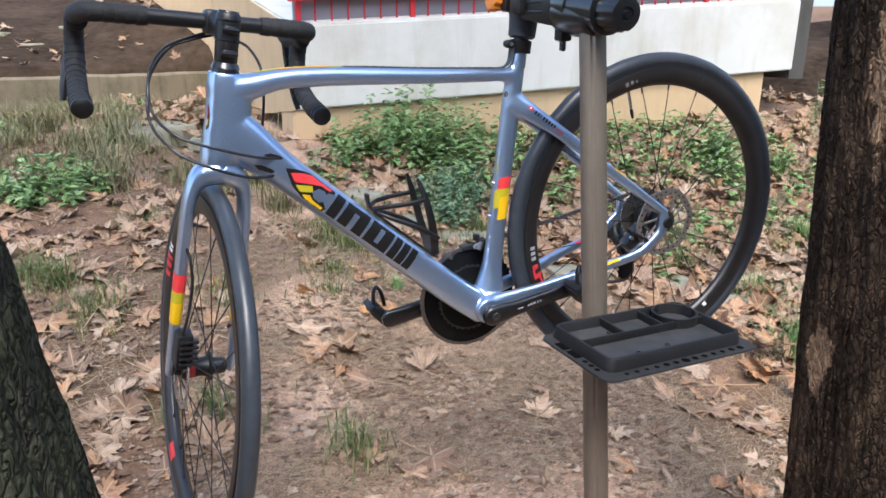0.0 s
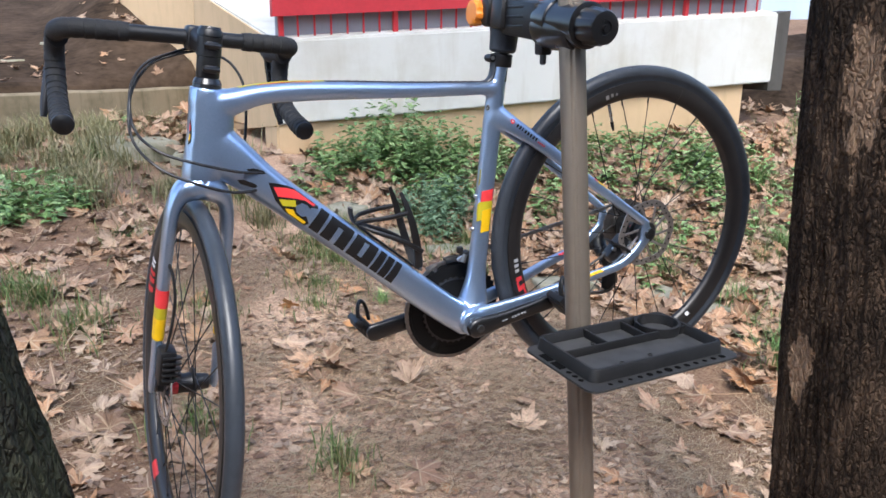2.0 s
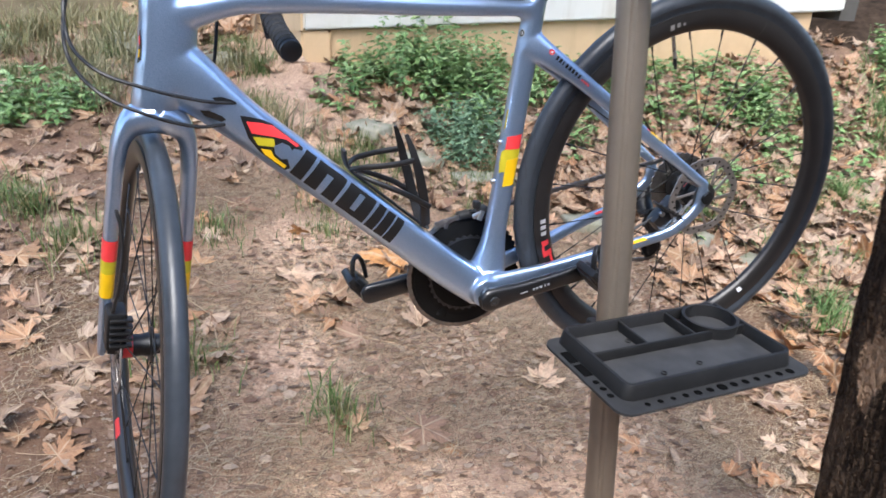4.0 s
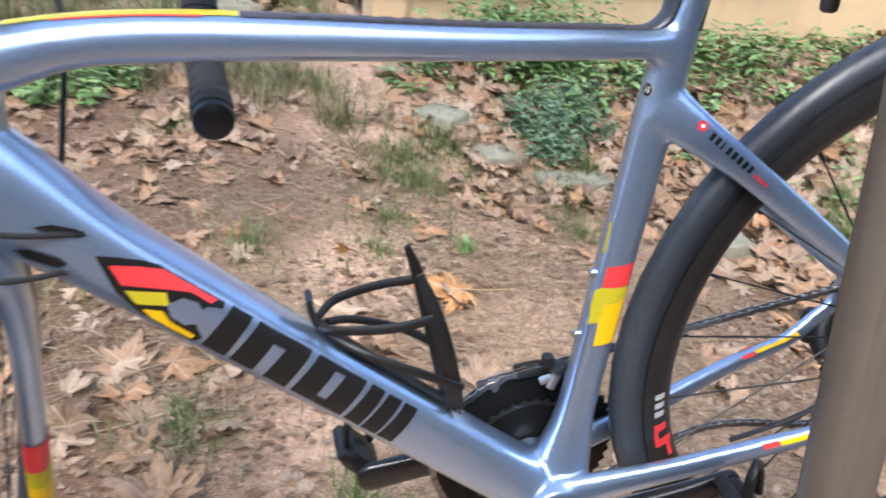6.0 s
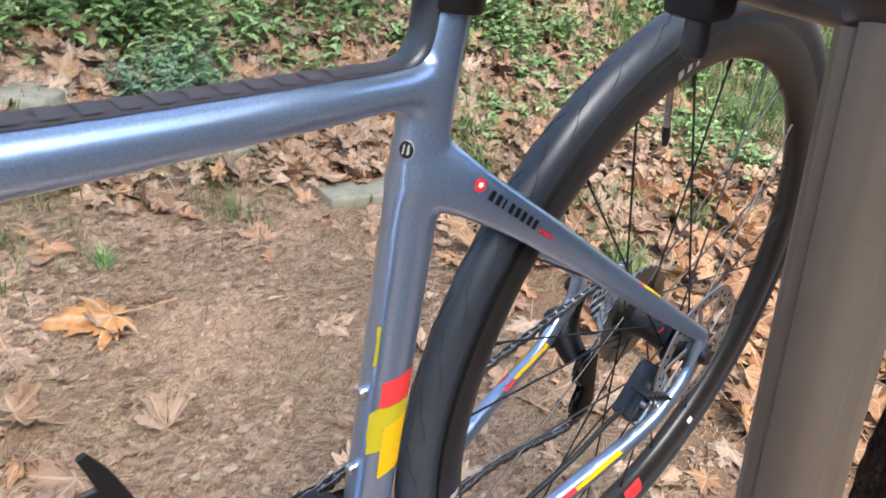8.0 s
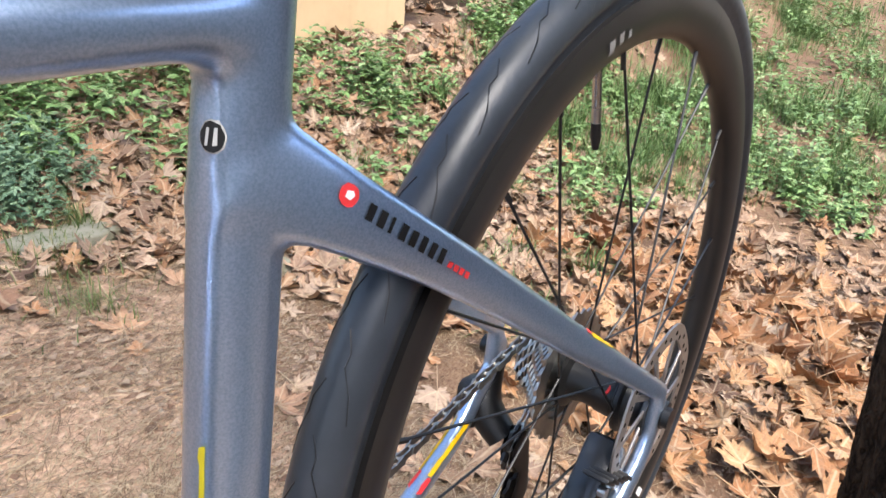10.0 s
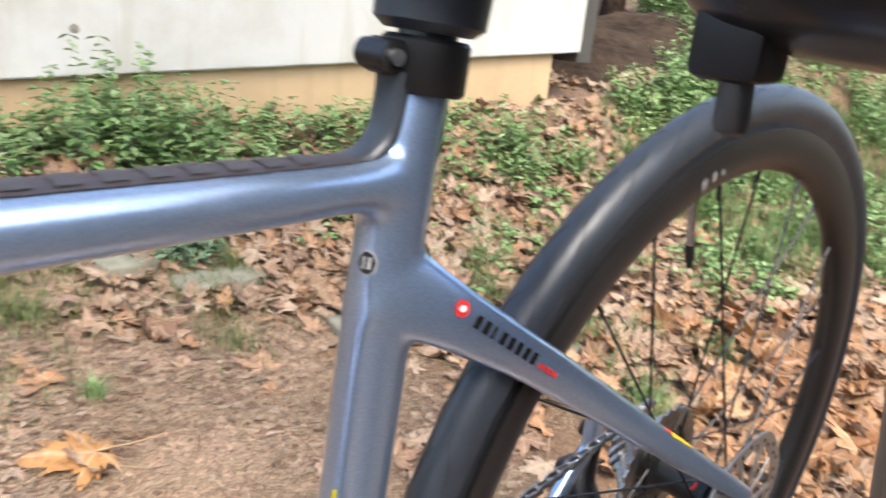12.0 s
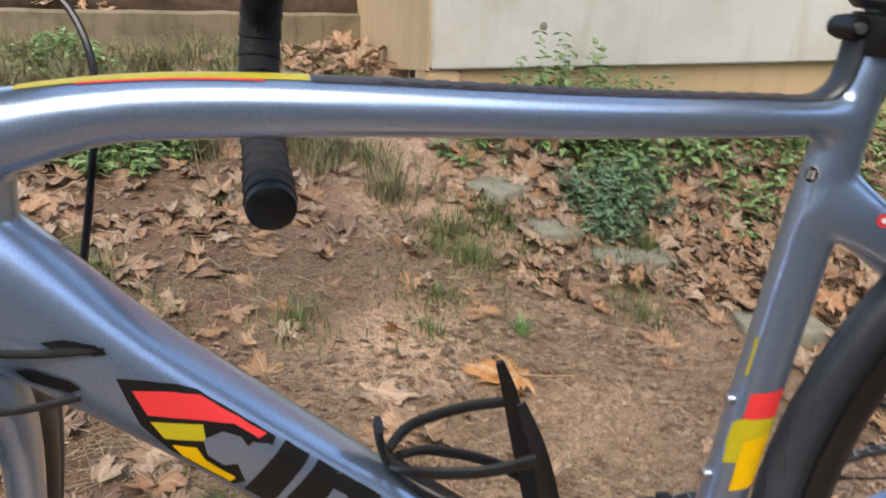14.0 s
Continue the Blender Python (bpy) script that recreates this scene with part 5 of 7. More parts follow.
def build_porch():
    L, DEEP = 3.59, 2.3
    porch = tagged(new("porch"), "white rendered porch slab on a tan plinth with red railing", "porch", kind="structure")
    bm = bmesh.new()
    zl, zr, tl, tr_ = 0.016, 0.222, 0.512, 0.714
    rise, lift = 0.20 * DEEP, 0.17 * DEEP
    block(bm, [on_porch(0, 0, zl), on_porch(L, 0, zr), on_porch(L, DEEP, zr + rise), on_porch(0, DEEP, zl + rise)], [on_porch(0, 0, tl), on_porch(L, 0, tr_), on_porch(L, DEEP, tr_ + lift), on_porch(0, DEEP, tl + lift)])
    bmesh.ops.bevel(bm, geom=bm.edges[:], offset=0.012, segments=2, affect="EDGES")
    part("slab", bm, WALLWHITE, porch, "weathered white rendered slab edge")
    # tan end face beside the slab, and a corner pier below
    bm = bmesh.new()
    block(bm, [on_porch(-0.016, 0.004, zl), on_porch(-0.002, 0.004, zl), on_porch(-0.002, DEEP, zl - 0.3), on_porch(-0.016, DEEP, zl - 0.3)], [on_porch(-0.016, 0.004, tl - 0.01), on_porch(-0.002, 0.004, tl - 0.01), on_porch(-0.002, DEEP, tl + lift), on_porch(-0.016, DEEP, tl + lift)])
    part("end_face", bm, WALLTAN, porch, "tan rendered end face")
    a, b = on_porch(-0.016, DEEP + 0.02, 0), Vector((-0.30, 7.5, 0))
    side = Vector((0.30, 0.07, 0))
    bm = block(bmesh.new(), [p + Vector((0, 0, -0.4)) for p in (a, a + side, b + side, b)], [p + Vector((0, 0, 2.0)) for p in (a, a + side, b + side, b)])
    part("rear_wall", bm, WALLTAN, porch, "tan rendered wall behind the raised bed")
    bm = bmesh.new()
    block(bm, [on_porch(-0.01, 0.02, -0.7), on_porch(0.16, 0.02, -0.7), on_porch(0.16, 0.30, -0.7), on_porch(-0.01, 0.30, -0.7)], [on_porch(-0.01, 0.02, zl - 0.002), on_porch(0.16, 0.02, zl - 0.002), on_porch(0.16, 0.30, zl - 0.002), on_porch(-0.01, 0.30, zl - 0.002)])
    bmesh.ops.bevel(bm, geom=bm.edges[:], offset=0.01, segments=2, affect="EDGES")
    part("pier", bm, WALLTAN, porch, "tan rendered corner pier")
    bm = bmesh.new()
    block(bm, [on_porch(0.165, 0.05, -0.7), on_porch(L - 0.20, 0.05, -0.7), on_porch(L - 0.20, 0.6, -0.7), on_porch(0.165, 0.6, -0.7)], [on_porch(0.165, 0.05, zl + 0.002), on_porch(L - 0.20, 0.05, zr + 0.002), on_porch(L - 0.20, 0.6, zr), on_porch(0.165, 0.6, zl)])
    part("plinth", bm, WALLTAN, porch, "tan rendered plinth")
    # grey infill and railing above
    bm = bmesh.new()
    block(bm, [on_porch(0.05, 0.12, tl - 0.02), on_porch(L - 0.05, 0.12, tr_ - 0.02), on_porch(L - 0.05, 0.16, tr_ - 0.02), on_porch(0.05, 0.16, tl - 0.02)], [on_porch(0.05, 0.12, 2.2), on_porch(L - 0.05, 0.12, 2.4), on_porch(L - 0.05, 0.16, 2.4), on_porch(0.05, 0.16, 2.2)])
    part("panel_wall", bm, GREYWALL, porch, "grey panel wall behind the railing")
    bm = bmesh.new()
    za, zb = 0.645, 0.830
    block(bm, [on_porch(0.0, 0.02, za), on_porch(L - 0.2, 0.02, zb), on_porch(L - 0.2, 0.07, zb), on_porch(0.0, 0.07, za)], [on_porch(0.0, 0.02, za + 0.16), on_porch(L - 0.2, 0.02, zb + 0.10), on_porch(L - 0.2, 0.07, zb + 0.10), on_porch(0.0, 0.07, za + 0.16)])
    part("lower_rail", bm, REDPAINT, porch, "red painted steel rail")
    k = 0
    s = 0.06
    while s < L - 0.1:
        f = s / L
        bm = bmesh.new()
        big = k % 7 == 0
        w = 0.03 if big else 0.011
        box(bm, on_porch(s, 0.075, 1.0 + 0.1 * f), (w, w, 1.0 - 0.2 * f), 0.002)
        part("railing_post" if big else "railing_bar", bm, REDPAINT, porch)
        s += 0.100
        k += 1
    bm = bmesh.new()
    block(bm, [on_porch(L + 0.004, 0.03, 0.16), on_porch(L + 0.13, 0.03, 0.16), on_porch(L + 0.13, 1.2, 0.16), on_porch(L + 0.004, 1.2, 0.16)], [on_porch(L + 0.004, 0.03, 0.71), on_porch(L + 0.13, 0.03, 0.73), on_porch(L + 0.13, 1.2, 0.73), on_porch(L + 0.004, 1.2, 0.71)])
    # end face turned from the light: its shade is put into the dark grey
    part("end_wall", bm, wall_material("shaded_concrete", (0.085, 0.078, 0.068), (0.045, 0.04, 0.034), 0.7, 2), porch, "stained grey end wall with its shade in the colour")
    # dark recessed mark on the slab face
    m = on_porch(0.548, -0.002, 0.250)
    bm = lathe(bmesh.new(), [(0.0, -0.0005), (0.016, -0.0005), (0.020, 0.002), (0.021, 0.006)], 16, axis="y")
    part("drain_spout", bm, CONCRETE, porch, "small grey drain outlet", at=Matrix.Translation(m))


build_porch()


def build_curb():
    bm = bmesh.new()
    a, b = Vector((-3.4, 4.55, 0)), Vector((1.90, 5.945, 0))
    d = (b - a).normalized()
    nrm = Vector((-d.y, d.x, 0))
    n = 30
    rings = []
    for i in range(n + 1):
        p = a.lerp(b, i / n)
        w = 0.012 * noise.noise(Vector((i * 0.7, 3, 1)))
        rings.append([p + Vector((0, 0, -0.6)), p + Vector((0, 0, 0.098 + w)), p + nrm * 0.02 + Vector((0, 0, 0.112 + w)), p + nrm * 0.20 + Vector((0, 0, 0.112 + w)), p + nrm * 0.22 + Vector((0, 0, -0.6))])
    skin(bm, rings)
    bmesh.ops.recalc_face_normals(bm, faces=bm.faces)
    tagged(part("curb_wall", bm, wall_material("mossy_concrete", (0.215, 0.175, 0.115), (0.085, 0.078, 0.042), 0.85, 2)), "low old concrete retaining wall", "wall", kind="structure")


build_curb()


def build_terrace():
    bm = bmesh.new()
    rows = []
    for i in range(46):
        v = 0.10 + 13.2 * (i / 45) ** 1.7
        rows.append([bm.verts.new((x, y, hill(x, y) + 0.03)) for x, y in ((-9.0 + 10.7 * k / 70, 5.42 + 0.26 * (-9.0 + 10.7 * k / 70) + v) for k in range(71))])
    for a, b in zip(rows, rows[1:]):
        for k in range(70):
            bm.faces.new((a[k], a[k + 1], b[k + 1], b[k]))
    # sheet of darker soil over the bed, with the shade there in its colour
    tagged(part("terrace_bed", bm, DARKSOIL), "brown soil of the raised bed, its shade put into the dark colour", "soil", kind="structure")


build_terrace()


def build_bank():
    bm = bmesh.new()
    rows = []
    for i in range(40):
        y = 2.80 + 3.9 * i / 39
        row = []
        for k in range(40):
            x = 4.12 + 3.6 * k / 39
            rim = step(min(i, 39 - i, k, 39 - k), 0, 9)
            row.append(bm.verts.new((x, y, hill(x, y) - 0.02 + rim * (0.22 + 0.10 * noise.noise(Vector((x * 1.7, y * 1.7, 5))) + 0.03 * noise.noise(Vector((x * 6, y * 6, 1)))))))
        rows.append(row)
    for a, b in zip(rows, rows[1:]):
        for k in range(39):
            bm.faces.new((a[k], a[k + 1], b[k + 1], b[k]))
    tagged(part("soil_bank", bm, DARKSOIL), "dark heaped soil beside the porch", "soil", kind="structure")


build_bank()
# ---- leaves, weeds, grass ----
def leaf_data(seed, size=0.075, rings=3):
    """Points, faces and flat outline of a dry lobed plane leaf, crumpled, rolled and often torn, with its stalk."""
    rnd = random.Random(seed)
    lobes = [(-122, 0.60), (-62, 0.90), (0, 1.05), (62, 0.90), (122, 0.60)]
    if seed % 4 == 1:
        lobes = lobes[rnd.choice((0, 1)):rnd.choice((4, 5))]
    if seed % 9 == 4:
        lobes = lobes[1:3]
    out = []
    for i, (a, r) in enumerate(lobes):
        a += rnd.uniform(-9, 9)
        r *= rnd.uniform(0.72, 1.12)
        for da, k in ((-27, 0.60), (-20, 0.80), (-14, 0.66), (-6, 0.90), (0, 1.08), (6, 0.88), (13, 0.68), (20, 0.82), (27, 0.60)):
            out.append((a + da * rnd.uniform(0.9, 1.1), r * k * rnd.uniform(0.90, 1.08)))
        if i + 1 < len(lobes):
            out.append(((a + lobes[i + 1][0]) / 2, rnd.uniform(0.34, 0.52)))
    off = Vector((seed * 3.7, seed * 1.3, 0))
    turn = rnd.uniform(0, math.tau)
    d = Vector((math.cos(turn), math.sin(turn), 0))
    side = Vector((-d.y, d.x, 0))
    crisp = seed % 3 == 2
    roll = rnd.choice((2.0, 1.2, 0.8, 0.6, -1.4)) if crisp else rnd.choice((9.0, 5.0, 3.0, 2.0, 1.5, -4.0, -2.2))
    fold = rnd.uniform(-0.15, 0.6) if crisp else rnd.uniform(-0.12, 0.28)
    rough = rnd.uniform(0.16, 0.5) if crisp else rnd.uniform(0.06, 0.24)

    def flat(a, r):
        return Vector((r * math.sin(radians(a)), r * math.cos(radians(a)), 0))

    def place(p):
        z = fold * abs(p.x) + rough * noise.noise(p * 1.9 + off) + 0.5 * rough * noise.noise(p * 4.6 + off)
        u, v = p.dot(d), p.dot(side)
        u2 = roll * math.sin(u / roll)
        z += roll * (1 - math.cos(u / roll))
        return (d * u2 + side * v + Vector((0, 0, z))) * size

    pts = [Vector((0, 0, 0))]
    for k in range(rings):
        pts += [flat(a, r * (k + 1) / rings) for a, r in out]
    n, faces = len(out), []
    for i in range(n - 1):
        faces.append((0, 1 + i, 2 + i))
        for k in range(rings - 1):
            p, q = 1 + k * n + i, 1 + (k + 1) * n + i
            faces.append((p, q, q + 1, p + 1))
    co = [place(p) for p in pts]
    uv = [(p.x, p.y) for p in pts]
    tw, base = rnd.uniform(-1.5, 1.5), len(co)
    for x, y, z in ((0, 0, 0.001), (0.006 * tw, -0.5 * size, 0.006), (0.016 * tw, -1.0 * size, 0.012)):
        co += [Vector((x - 0.0012, y, z)) + co[0], Vector((x + 0.0012, y, z)) + co[0], Vector((x, y, z + 0.0018)) + co[0]]
        uv += [(0.0, 0.3)] * 3
    for k in (0, 3):
        for i in range(3):
            j = (i + 1) % 3
            faces.append((base + k + i, base + k + j, base + k + 3 + j, base + k + 3 + i))
    lo = min(p.z for p in co)
    return [p - Vector((0, 0, lo * 0.8)) for p in co], faces, uv


def leaves_into_mesh(name, verts, faces, uv, material):
    me = bpy.data.meshes.new(name)
    me.from_pydata(verts, [], faces)
    layer = me.uv_layers.new(name="flat")
    flat = np.array(uv, dtype=np.float32)
    order = np.array([i for f in faces for i in f])
    layer.data.foreach_set("uv", flat[order].ravel())
    me.polygons.foreach_set("use_smooth", [True] * len(me.polygons))
    me.materials.append(material)
    return me


KINDS = [leaf_data(k, 0.060 + 0.009 * (k % 5), 3) for k in range(36)]
SMALL = [leaf_data(60 + k, 0.058 + 0.009 * (k % 5), 2) for k in range(36)]
LEAVES = [leaves_into_mesh("leaf", *q, DEADLEAF) for q in KINDS]
rnd = random.Random(7)


def normal_at(x, y):
    e = 0.03
    return Vector((hill(x - e, y) - hill(x + e, y), hill(x, y - e) - hill(x, y + e), 2 * e)).normalized()


def lay(x, y, turn, tilt=0.0, scale=1.0, lift=0.002):
    q = normal_at(x, y).to_track_quat("Z", "Y").to_matrix().to_4x4()
    return Matrix.Translation((x, y, hill(x, y) + lift)) @ q @ pose(0, 0, 0, tilt, tilt * 0.4, turn) @ Matrix.Diagonal((scale, scale, scale, 1))


def density(x, y):
    """How thick the leaf litter lies."""
    d = 0.014
    wob = 0.22 * noise.noise(Vector((x * 1.5, y * 1.5, 1)))
    if x > 0.5:
        d += 0.62 * step(y + wob, 1.62, 1.95)
    else:
        d += 0.30 * step(y + wob, 1.75, 2.3)
    d += 0.9 * step(x + 0.45 * y + wob, 1.95, 2.4)
    if x < -0.35:
        d += 0.14 * step(y, 0.3, 1.2)
    d += 0.10 * step(x - 0.1 * y, 0.75, 1.1)
    if x < 0.3 and y > 2.2:
        d *= 0.55
    if y > 2.7:
        d *= 0.5
    d *= 1 - 0.75 * step(x, 3.2, 4.6)
    d *= 0.12 + 0.88 * step(y, -1.3, 0.1)
    d *= 1 - step(abs(x - 0.8), 2.6, 5.6)
    d *= 1 - step(-y, 1.5, 5.0)
    return d * (0.5 + 1.1 * max(0.0, noise.noise(Vector((x * 1.9, y * 1.9, 2))) + 0.3))


def inside_porch(x, y):
    q = Vector((x, y, 0)) - P0
    back = (q.y * PD.x - q.x * PD.y) / (PN.y * PD.x - PN.x * PD.y)
    return -0.1 < (q - PN * back).dot(PD) < 3.8 and back > 0.04


near, far_leaves = [], []
# single leaves on the bare soil: x, y, size
for x, y, sc in ((0.30, 1.70, 1.25), (0.90, 1.60, 1.2), (0.84, 1.14, 1.1), (-0.04, 1.14, 1.36), (0.06, 0.93, 1.28), (0.08, 1.33, 0.7), (1.21, 1.37, 0.75), (0.39, 2.12, 1.45), (0.74, 2.24, 1.0), (0.44, 1.90, 1.13), (-0.43, 1.75, 0.75), (-0.21, 1.74, 1.16), (-0.34, 1.51, 0.74), (-0.09, 1.28, 1.08), (0.14, 1.36, 0.73), (0.47, 2.15, 1.12), (0.53, 1.93, 1.06), (0.87, 2.30, 1.38), (-0.69, 1.61, 0.9), (-0.54, 1.49, 0.63), (0.0, 1.40, 0.52), (-0.48, 2.14, 0.93), (-1.13, 2.28, 1.5), (-0.90, 1.21, 0.8), (1.61, 2.42, 1.5), (-0.62, 1.39, 1.0), (-0.73, 1.57, 0.96), (-0.12, 1.09, 1.2), (-0.04, 1.16, 1.07), (0.11, 0.52, 1.35), (0.56, 0.67, 0.96), (0.73, 0.38, 1.24), (1.46, 0.75, 1.4), (0.03, 0.47, 0.66), (-0.86, 1.03, 1.0), (-0.76, 1.47, 1.5), (0.29, 1.78, 0.9), (-0.61, 0.59, 0.64), (1.44, 0.50, 0.9), (1.07, 0.45, 0.82), (-0.83, 1.11, 0.77), (0.06, 1.30, 0.71), (0.74, 1.78, 0.6), (0.43, 1.41, 0.8)):
    near.append((x, y, rnd.uniform(0, 360), rnd.gauss(0, 5), sc * 1.05, 0.004, rnd.choice((0, 3, 6, 7, 9, 10, 12, 15, 16, 18, 19, 21, 24, 27, 28, 30, 33, 34))))
tries = 0
while len(near) + len(far_leaves) < 8200 and tries < 220000:
    tries += 1
    x, y = rnd.uniform(-4.6, 6.5), rnd.uniform(-4.5, 5.2)
    if inside_porch(x, y) or rnd.random() > density(x, y) * 0.9:
        continue
    thick = density(x, y)
    pile = rnd.uniform(0, 0.05) if thick > 0.6 else 0.003
    rec = (x, y, rnd.uniform(0, 360), rnd.gauss(0, 22) if pile > 0.01 else rnd.gauss(0, 8), rnd.uniform(0.6, 1.3), pile, rnd.randrange(36))
    if any(abs(x - a) < 0.10 and abs(y - b) < 0.10 for a, b in ((0.945, 2.13), (1.125, 2.165), (1.37, 1.765), (1.535, 1.735), (1.90, 1.50), (2.02, 1.28))):
        continue
    (near if 0.2 < x < 2.1 and 0.2 < y < 2.0 and len(near) < 295 else far_leaves).append(rec)
# a drift of big crisp leaves
drift = []
for _ in range(420):
    x, y = rnd.gauss(2.5, 0.42), rnd.gauss(0.25, 0.40)
    if x > 1.65:
        drift.append((x, y, rnd.uniform(0, 360), rnd.gauss(0, 34), rnd.uniform(1.0, 1.6), rnd.uniform(0.0, 0.09), rnd.randrange(36)))
# a few on the raised bed
for _ in range(80):
    x = rnd.uniform(-3.2, 0.2)
    far_leaves.append((x, 5.75 + 0.26 * x + 2.4 * rnd.random() ** 1.5, rnd.uniform(0, 360), rnd.gauss(0, 20), rnd.uniform(0.6, 1.3), 0.04, rnd.randrange(36)))
# leaves heaped below the corner of the porch
for _ in range(260):
    x, y = rnd.gauss(-0.12, 0.20), rnd.gauss(4.45, 0.36)
    far_leaves.append((x, y, rnd.uniform(0, 360), rnd.gauss(0, 28), rnd.uniform(0.8, 1.4), rnd.uniform(0.0, 0.12), rnd.randrange(36)))
for spread, material, name, label in ((far_leaves, LITTER, "leaf_litter", "dry brown plane leaves lying thick on the soil"), (drift, CRISPLEAF, "leaf_drift", "drift of big crisp orange-brown plane leaves")):
    verts, faces, uvs = [], [], []
    for x, y, a, tl, sc, lift, k in spread:
        m = lay(x, y, a, tl, sc, lift)
        co, fs, uv = SMALL[k]
        base = len(verts)
        verts += [m @ v for v in co]
        faces += [[base + i for i in f] for f in fs]
        uvs += uv
    tagged(new(name, leaves_into_mesh(name, verts, faces, uvs, material)), label, "leaf litter", kind="stuff")
for x, y, a, tl, sc, lift, k in near:
    ob = new("leaf", LEAVES[k])
    ob.parent = GROUND
    ob.matrix_basis = lay(x, y, a, tl, sc, lift)
ORANGE_LEAF = leaves_into_mesh("leaf", *leaf_data(30, 0.092), ORANGELEAF)
for x, y, a, tl, sc in ((0.31, 1.335, 25, 2, 1.75), (-0.005, 1.53, 130, 58, 0.75), (2.49, 0.02, 60, 30, 1.3)):
    ob = new("leaf", ORANGE_LEAF)
    ob.parent = GROUND
    ob.matrix_basis = lay(x, y, a, tl, sc, 0.008)
    tagged(ob, "bright orange fallen leaf")


def scatter(name, spots, material, label, category, make):
    v, f = [], []
    for spot in spots:
        make(v, f, spot)
    me = bpy.data.meshes.new(name)
    me.from_pydata(v, [], f)
    me.materials.append(material)
    return tagged(new(name, me), label, category, kind="stuff")


# crumbled leaf bits and soil crumbs
def shard(v, f, spot):
    x, y, s = spot
    p = Vector((x, y, hill(x, y) + 0.003))
    i = len(v)
    a0 = rnd.uniform(0, 6.28)
    for k in range(5):
        a = a0 + math.tau * k / 5 + rnd.uniform(-0.4, 0.4)
        v.append(p + Vector((math.cos(a) * s * rnd.uniform(0.5, 1.1), math.sin(a) * s * rnd.uniform(0.4, 0.8), rnd.uniform(0, 0.6) * s)))
    f += [(i, i + 1, i + 2), (i, i + 2, i + 3), (i, i + 3, i + 4)]


def crumb(v, f, spot):
    x, y, s = spot
    p = Vector((x, y, hill(x, y) + s * 0.25))
    i = len(v)
    a0 = rnd.uniform(0, 6.28)
    v.append(p + Vector((0, 0, s * 0.55)))
    for k in range(5):
        a = a0 + math.tau * k / 5
        v.append(p + Vector((math.cos(a), math.sin(a), rnd.uniform(-0.5, 0.2))) * s * rnd.uniform(0.6, 1.0))
    f += [(i, i + 1 + k, i + 1 + (k + 1) % 5) for k in range(5)]


def strewn(count, lo, hi, power=1.0):
    out = []
    for _ in range(count):
        x, y = rnd.gauss(0.5, 1.0), rnd.gauss(1.0, 0.8)
        if rnd.random() < 0.35 + noise.noise(Vector((x * 2.1, y * 2.1, 12))):
            out.append((x, y, lo + (hi - lo) * rnd.random() ** power))
    return out


scatter("leaf_bits", strewn(60000, 0.003, 0.024, 2.6), BITS, "small crumbled bits of dry leaf", "leaf litter", shard)
scatter("soil_crumbs", strewn(26000, 0.0015, 0.009, 2.5), CRUMB, "small lumps of dry soil and grit", "soil", crumb)


def blade(bm_v, bm_f, p, h, w, lean, ang):
    d = Vector((math.cos(ang), math.sin(ang), 0))
    s = Vector((-d.y, d.x, 0)) * w
    i = len(bm_v)
    a = p + d * lean * 0.30 + Vector((0, 0, h * 0.62))
    b = p + d * lean * 0.75 + Vector((0, 0, h * 0.92))
    c = p + d * lean * 1.25 + Vector((0, 0, h * 0.95))
    bm_v += [p - s, p + s, a - s * 0.8, a + s * 0.8, b - s * 0.5, b + s * 0.5, c]
    bm_f += [(i, i + 1, i + 3, i + 2), (i + 2, i + 3, i + 5, i + 4), (i + 4, i + 5, i + 6)]


def tuft(v, f, spot):
    x, y, r, n, h = spot
    for _ in range(n):
        a, q = rnd.uniform(0, 6.28), r * abs(rnd.gauss(0, 0.55))
        px, py = x + q * math.cos(a), y + q * math.sin(a)
        blade(v, f, Vector((px, py, hill(px, py) - 0.004)), h * rnd.uniform(0.3, 1.1), rnd.uniform(0.0009, 0.0020) * (1 + 4 * h), rnd.uniform(0.1, 0.9) * h, rnd.uniform(0, 6.28))


scatter("green_sprout", [(0.40, 1.58, 0.03, 80, 0.07)], WEED, "small bright green sprout in bare soil", "grass", tuft)
spots = [(-0.10, 0.60, 0.11, 110, 0.11), (-0.30, 1.55, 0.16, 200, 0.07), (0.15, 1.75, 0.22, 220, 0.06), (-0.75, 1.5, 0.18, 260, 0.09), (0.35, 2.0, 0.25, 260, 0.07), (0.95, 2.05, 0.25, 280, 0.09), (0.5, 2.3, 0.3, 420, 0.10), (0.10, 1.55, 0.15, 160, 0.05), (-0.45, 0.85, 0.16, 160, 0.08), (0.9, 1.75, 0.2, 180, 0.07)]
for _ in range(60):
    x, y = rnd.uniform(-2.4, 3.2), rnd.uniform(1.6, 4.2)
    if not inside_porch(x, y) and (y > 2.0 or x < -0.2 or x > 1.8) and not (x > 2.6 and y > 2.3):
        spots.append((x, y, rnd.uniform(0.06, 0.2), rnd.randrange(80, 260), rnd.uniform(0.05, 0.12)))
scatter("grass", spots, GRASS, "patchy green and dry grass tufts", "grass", tuft)
spots = []
for _ in range(110):
    x, y = rnd.uniform(-3.0, 0.1), rnd.uniform(2.4, 5.2)
    if y < 4.4 + 0.26 * x + 0.8:
        spots.append((x, y, rnd.uniform(0.10, 0.25), rnd.randrange(90, 240), rnd.uniform(0.09, 0.22)))
scatter("dry_grass", spots, DRYGRASS, "dry straw-green grass by the low wall", "grass", tuft)
spots = []
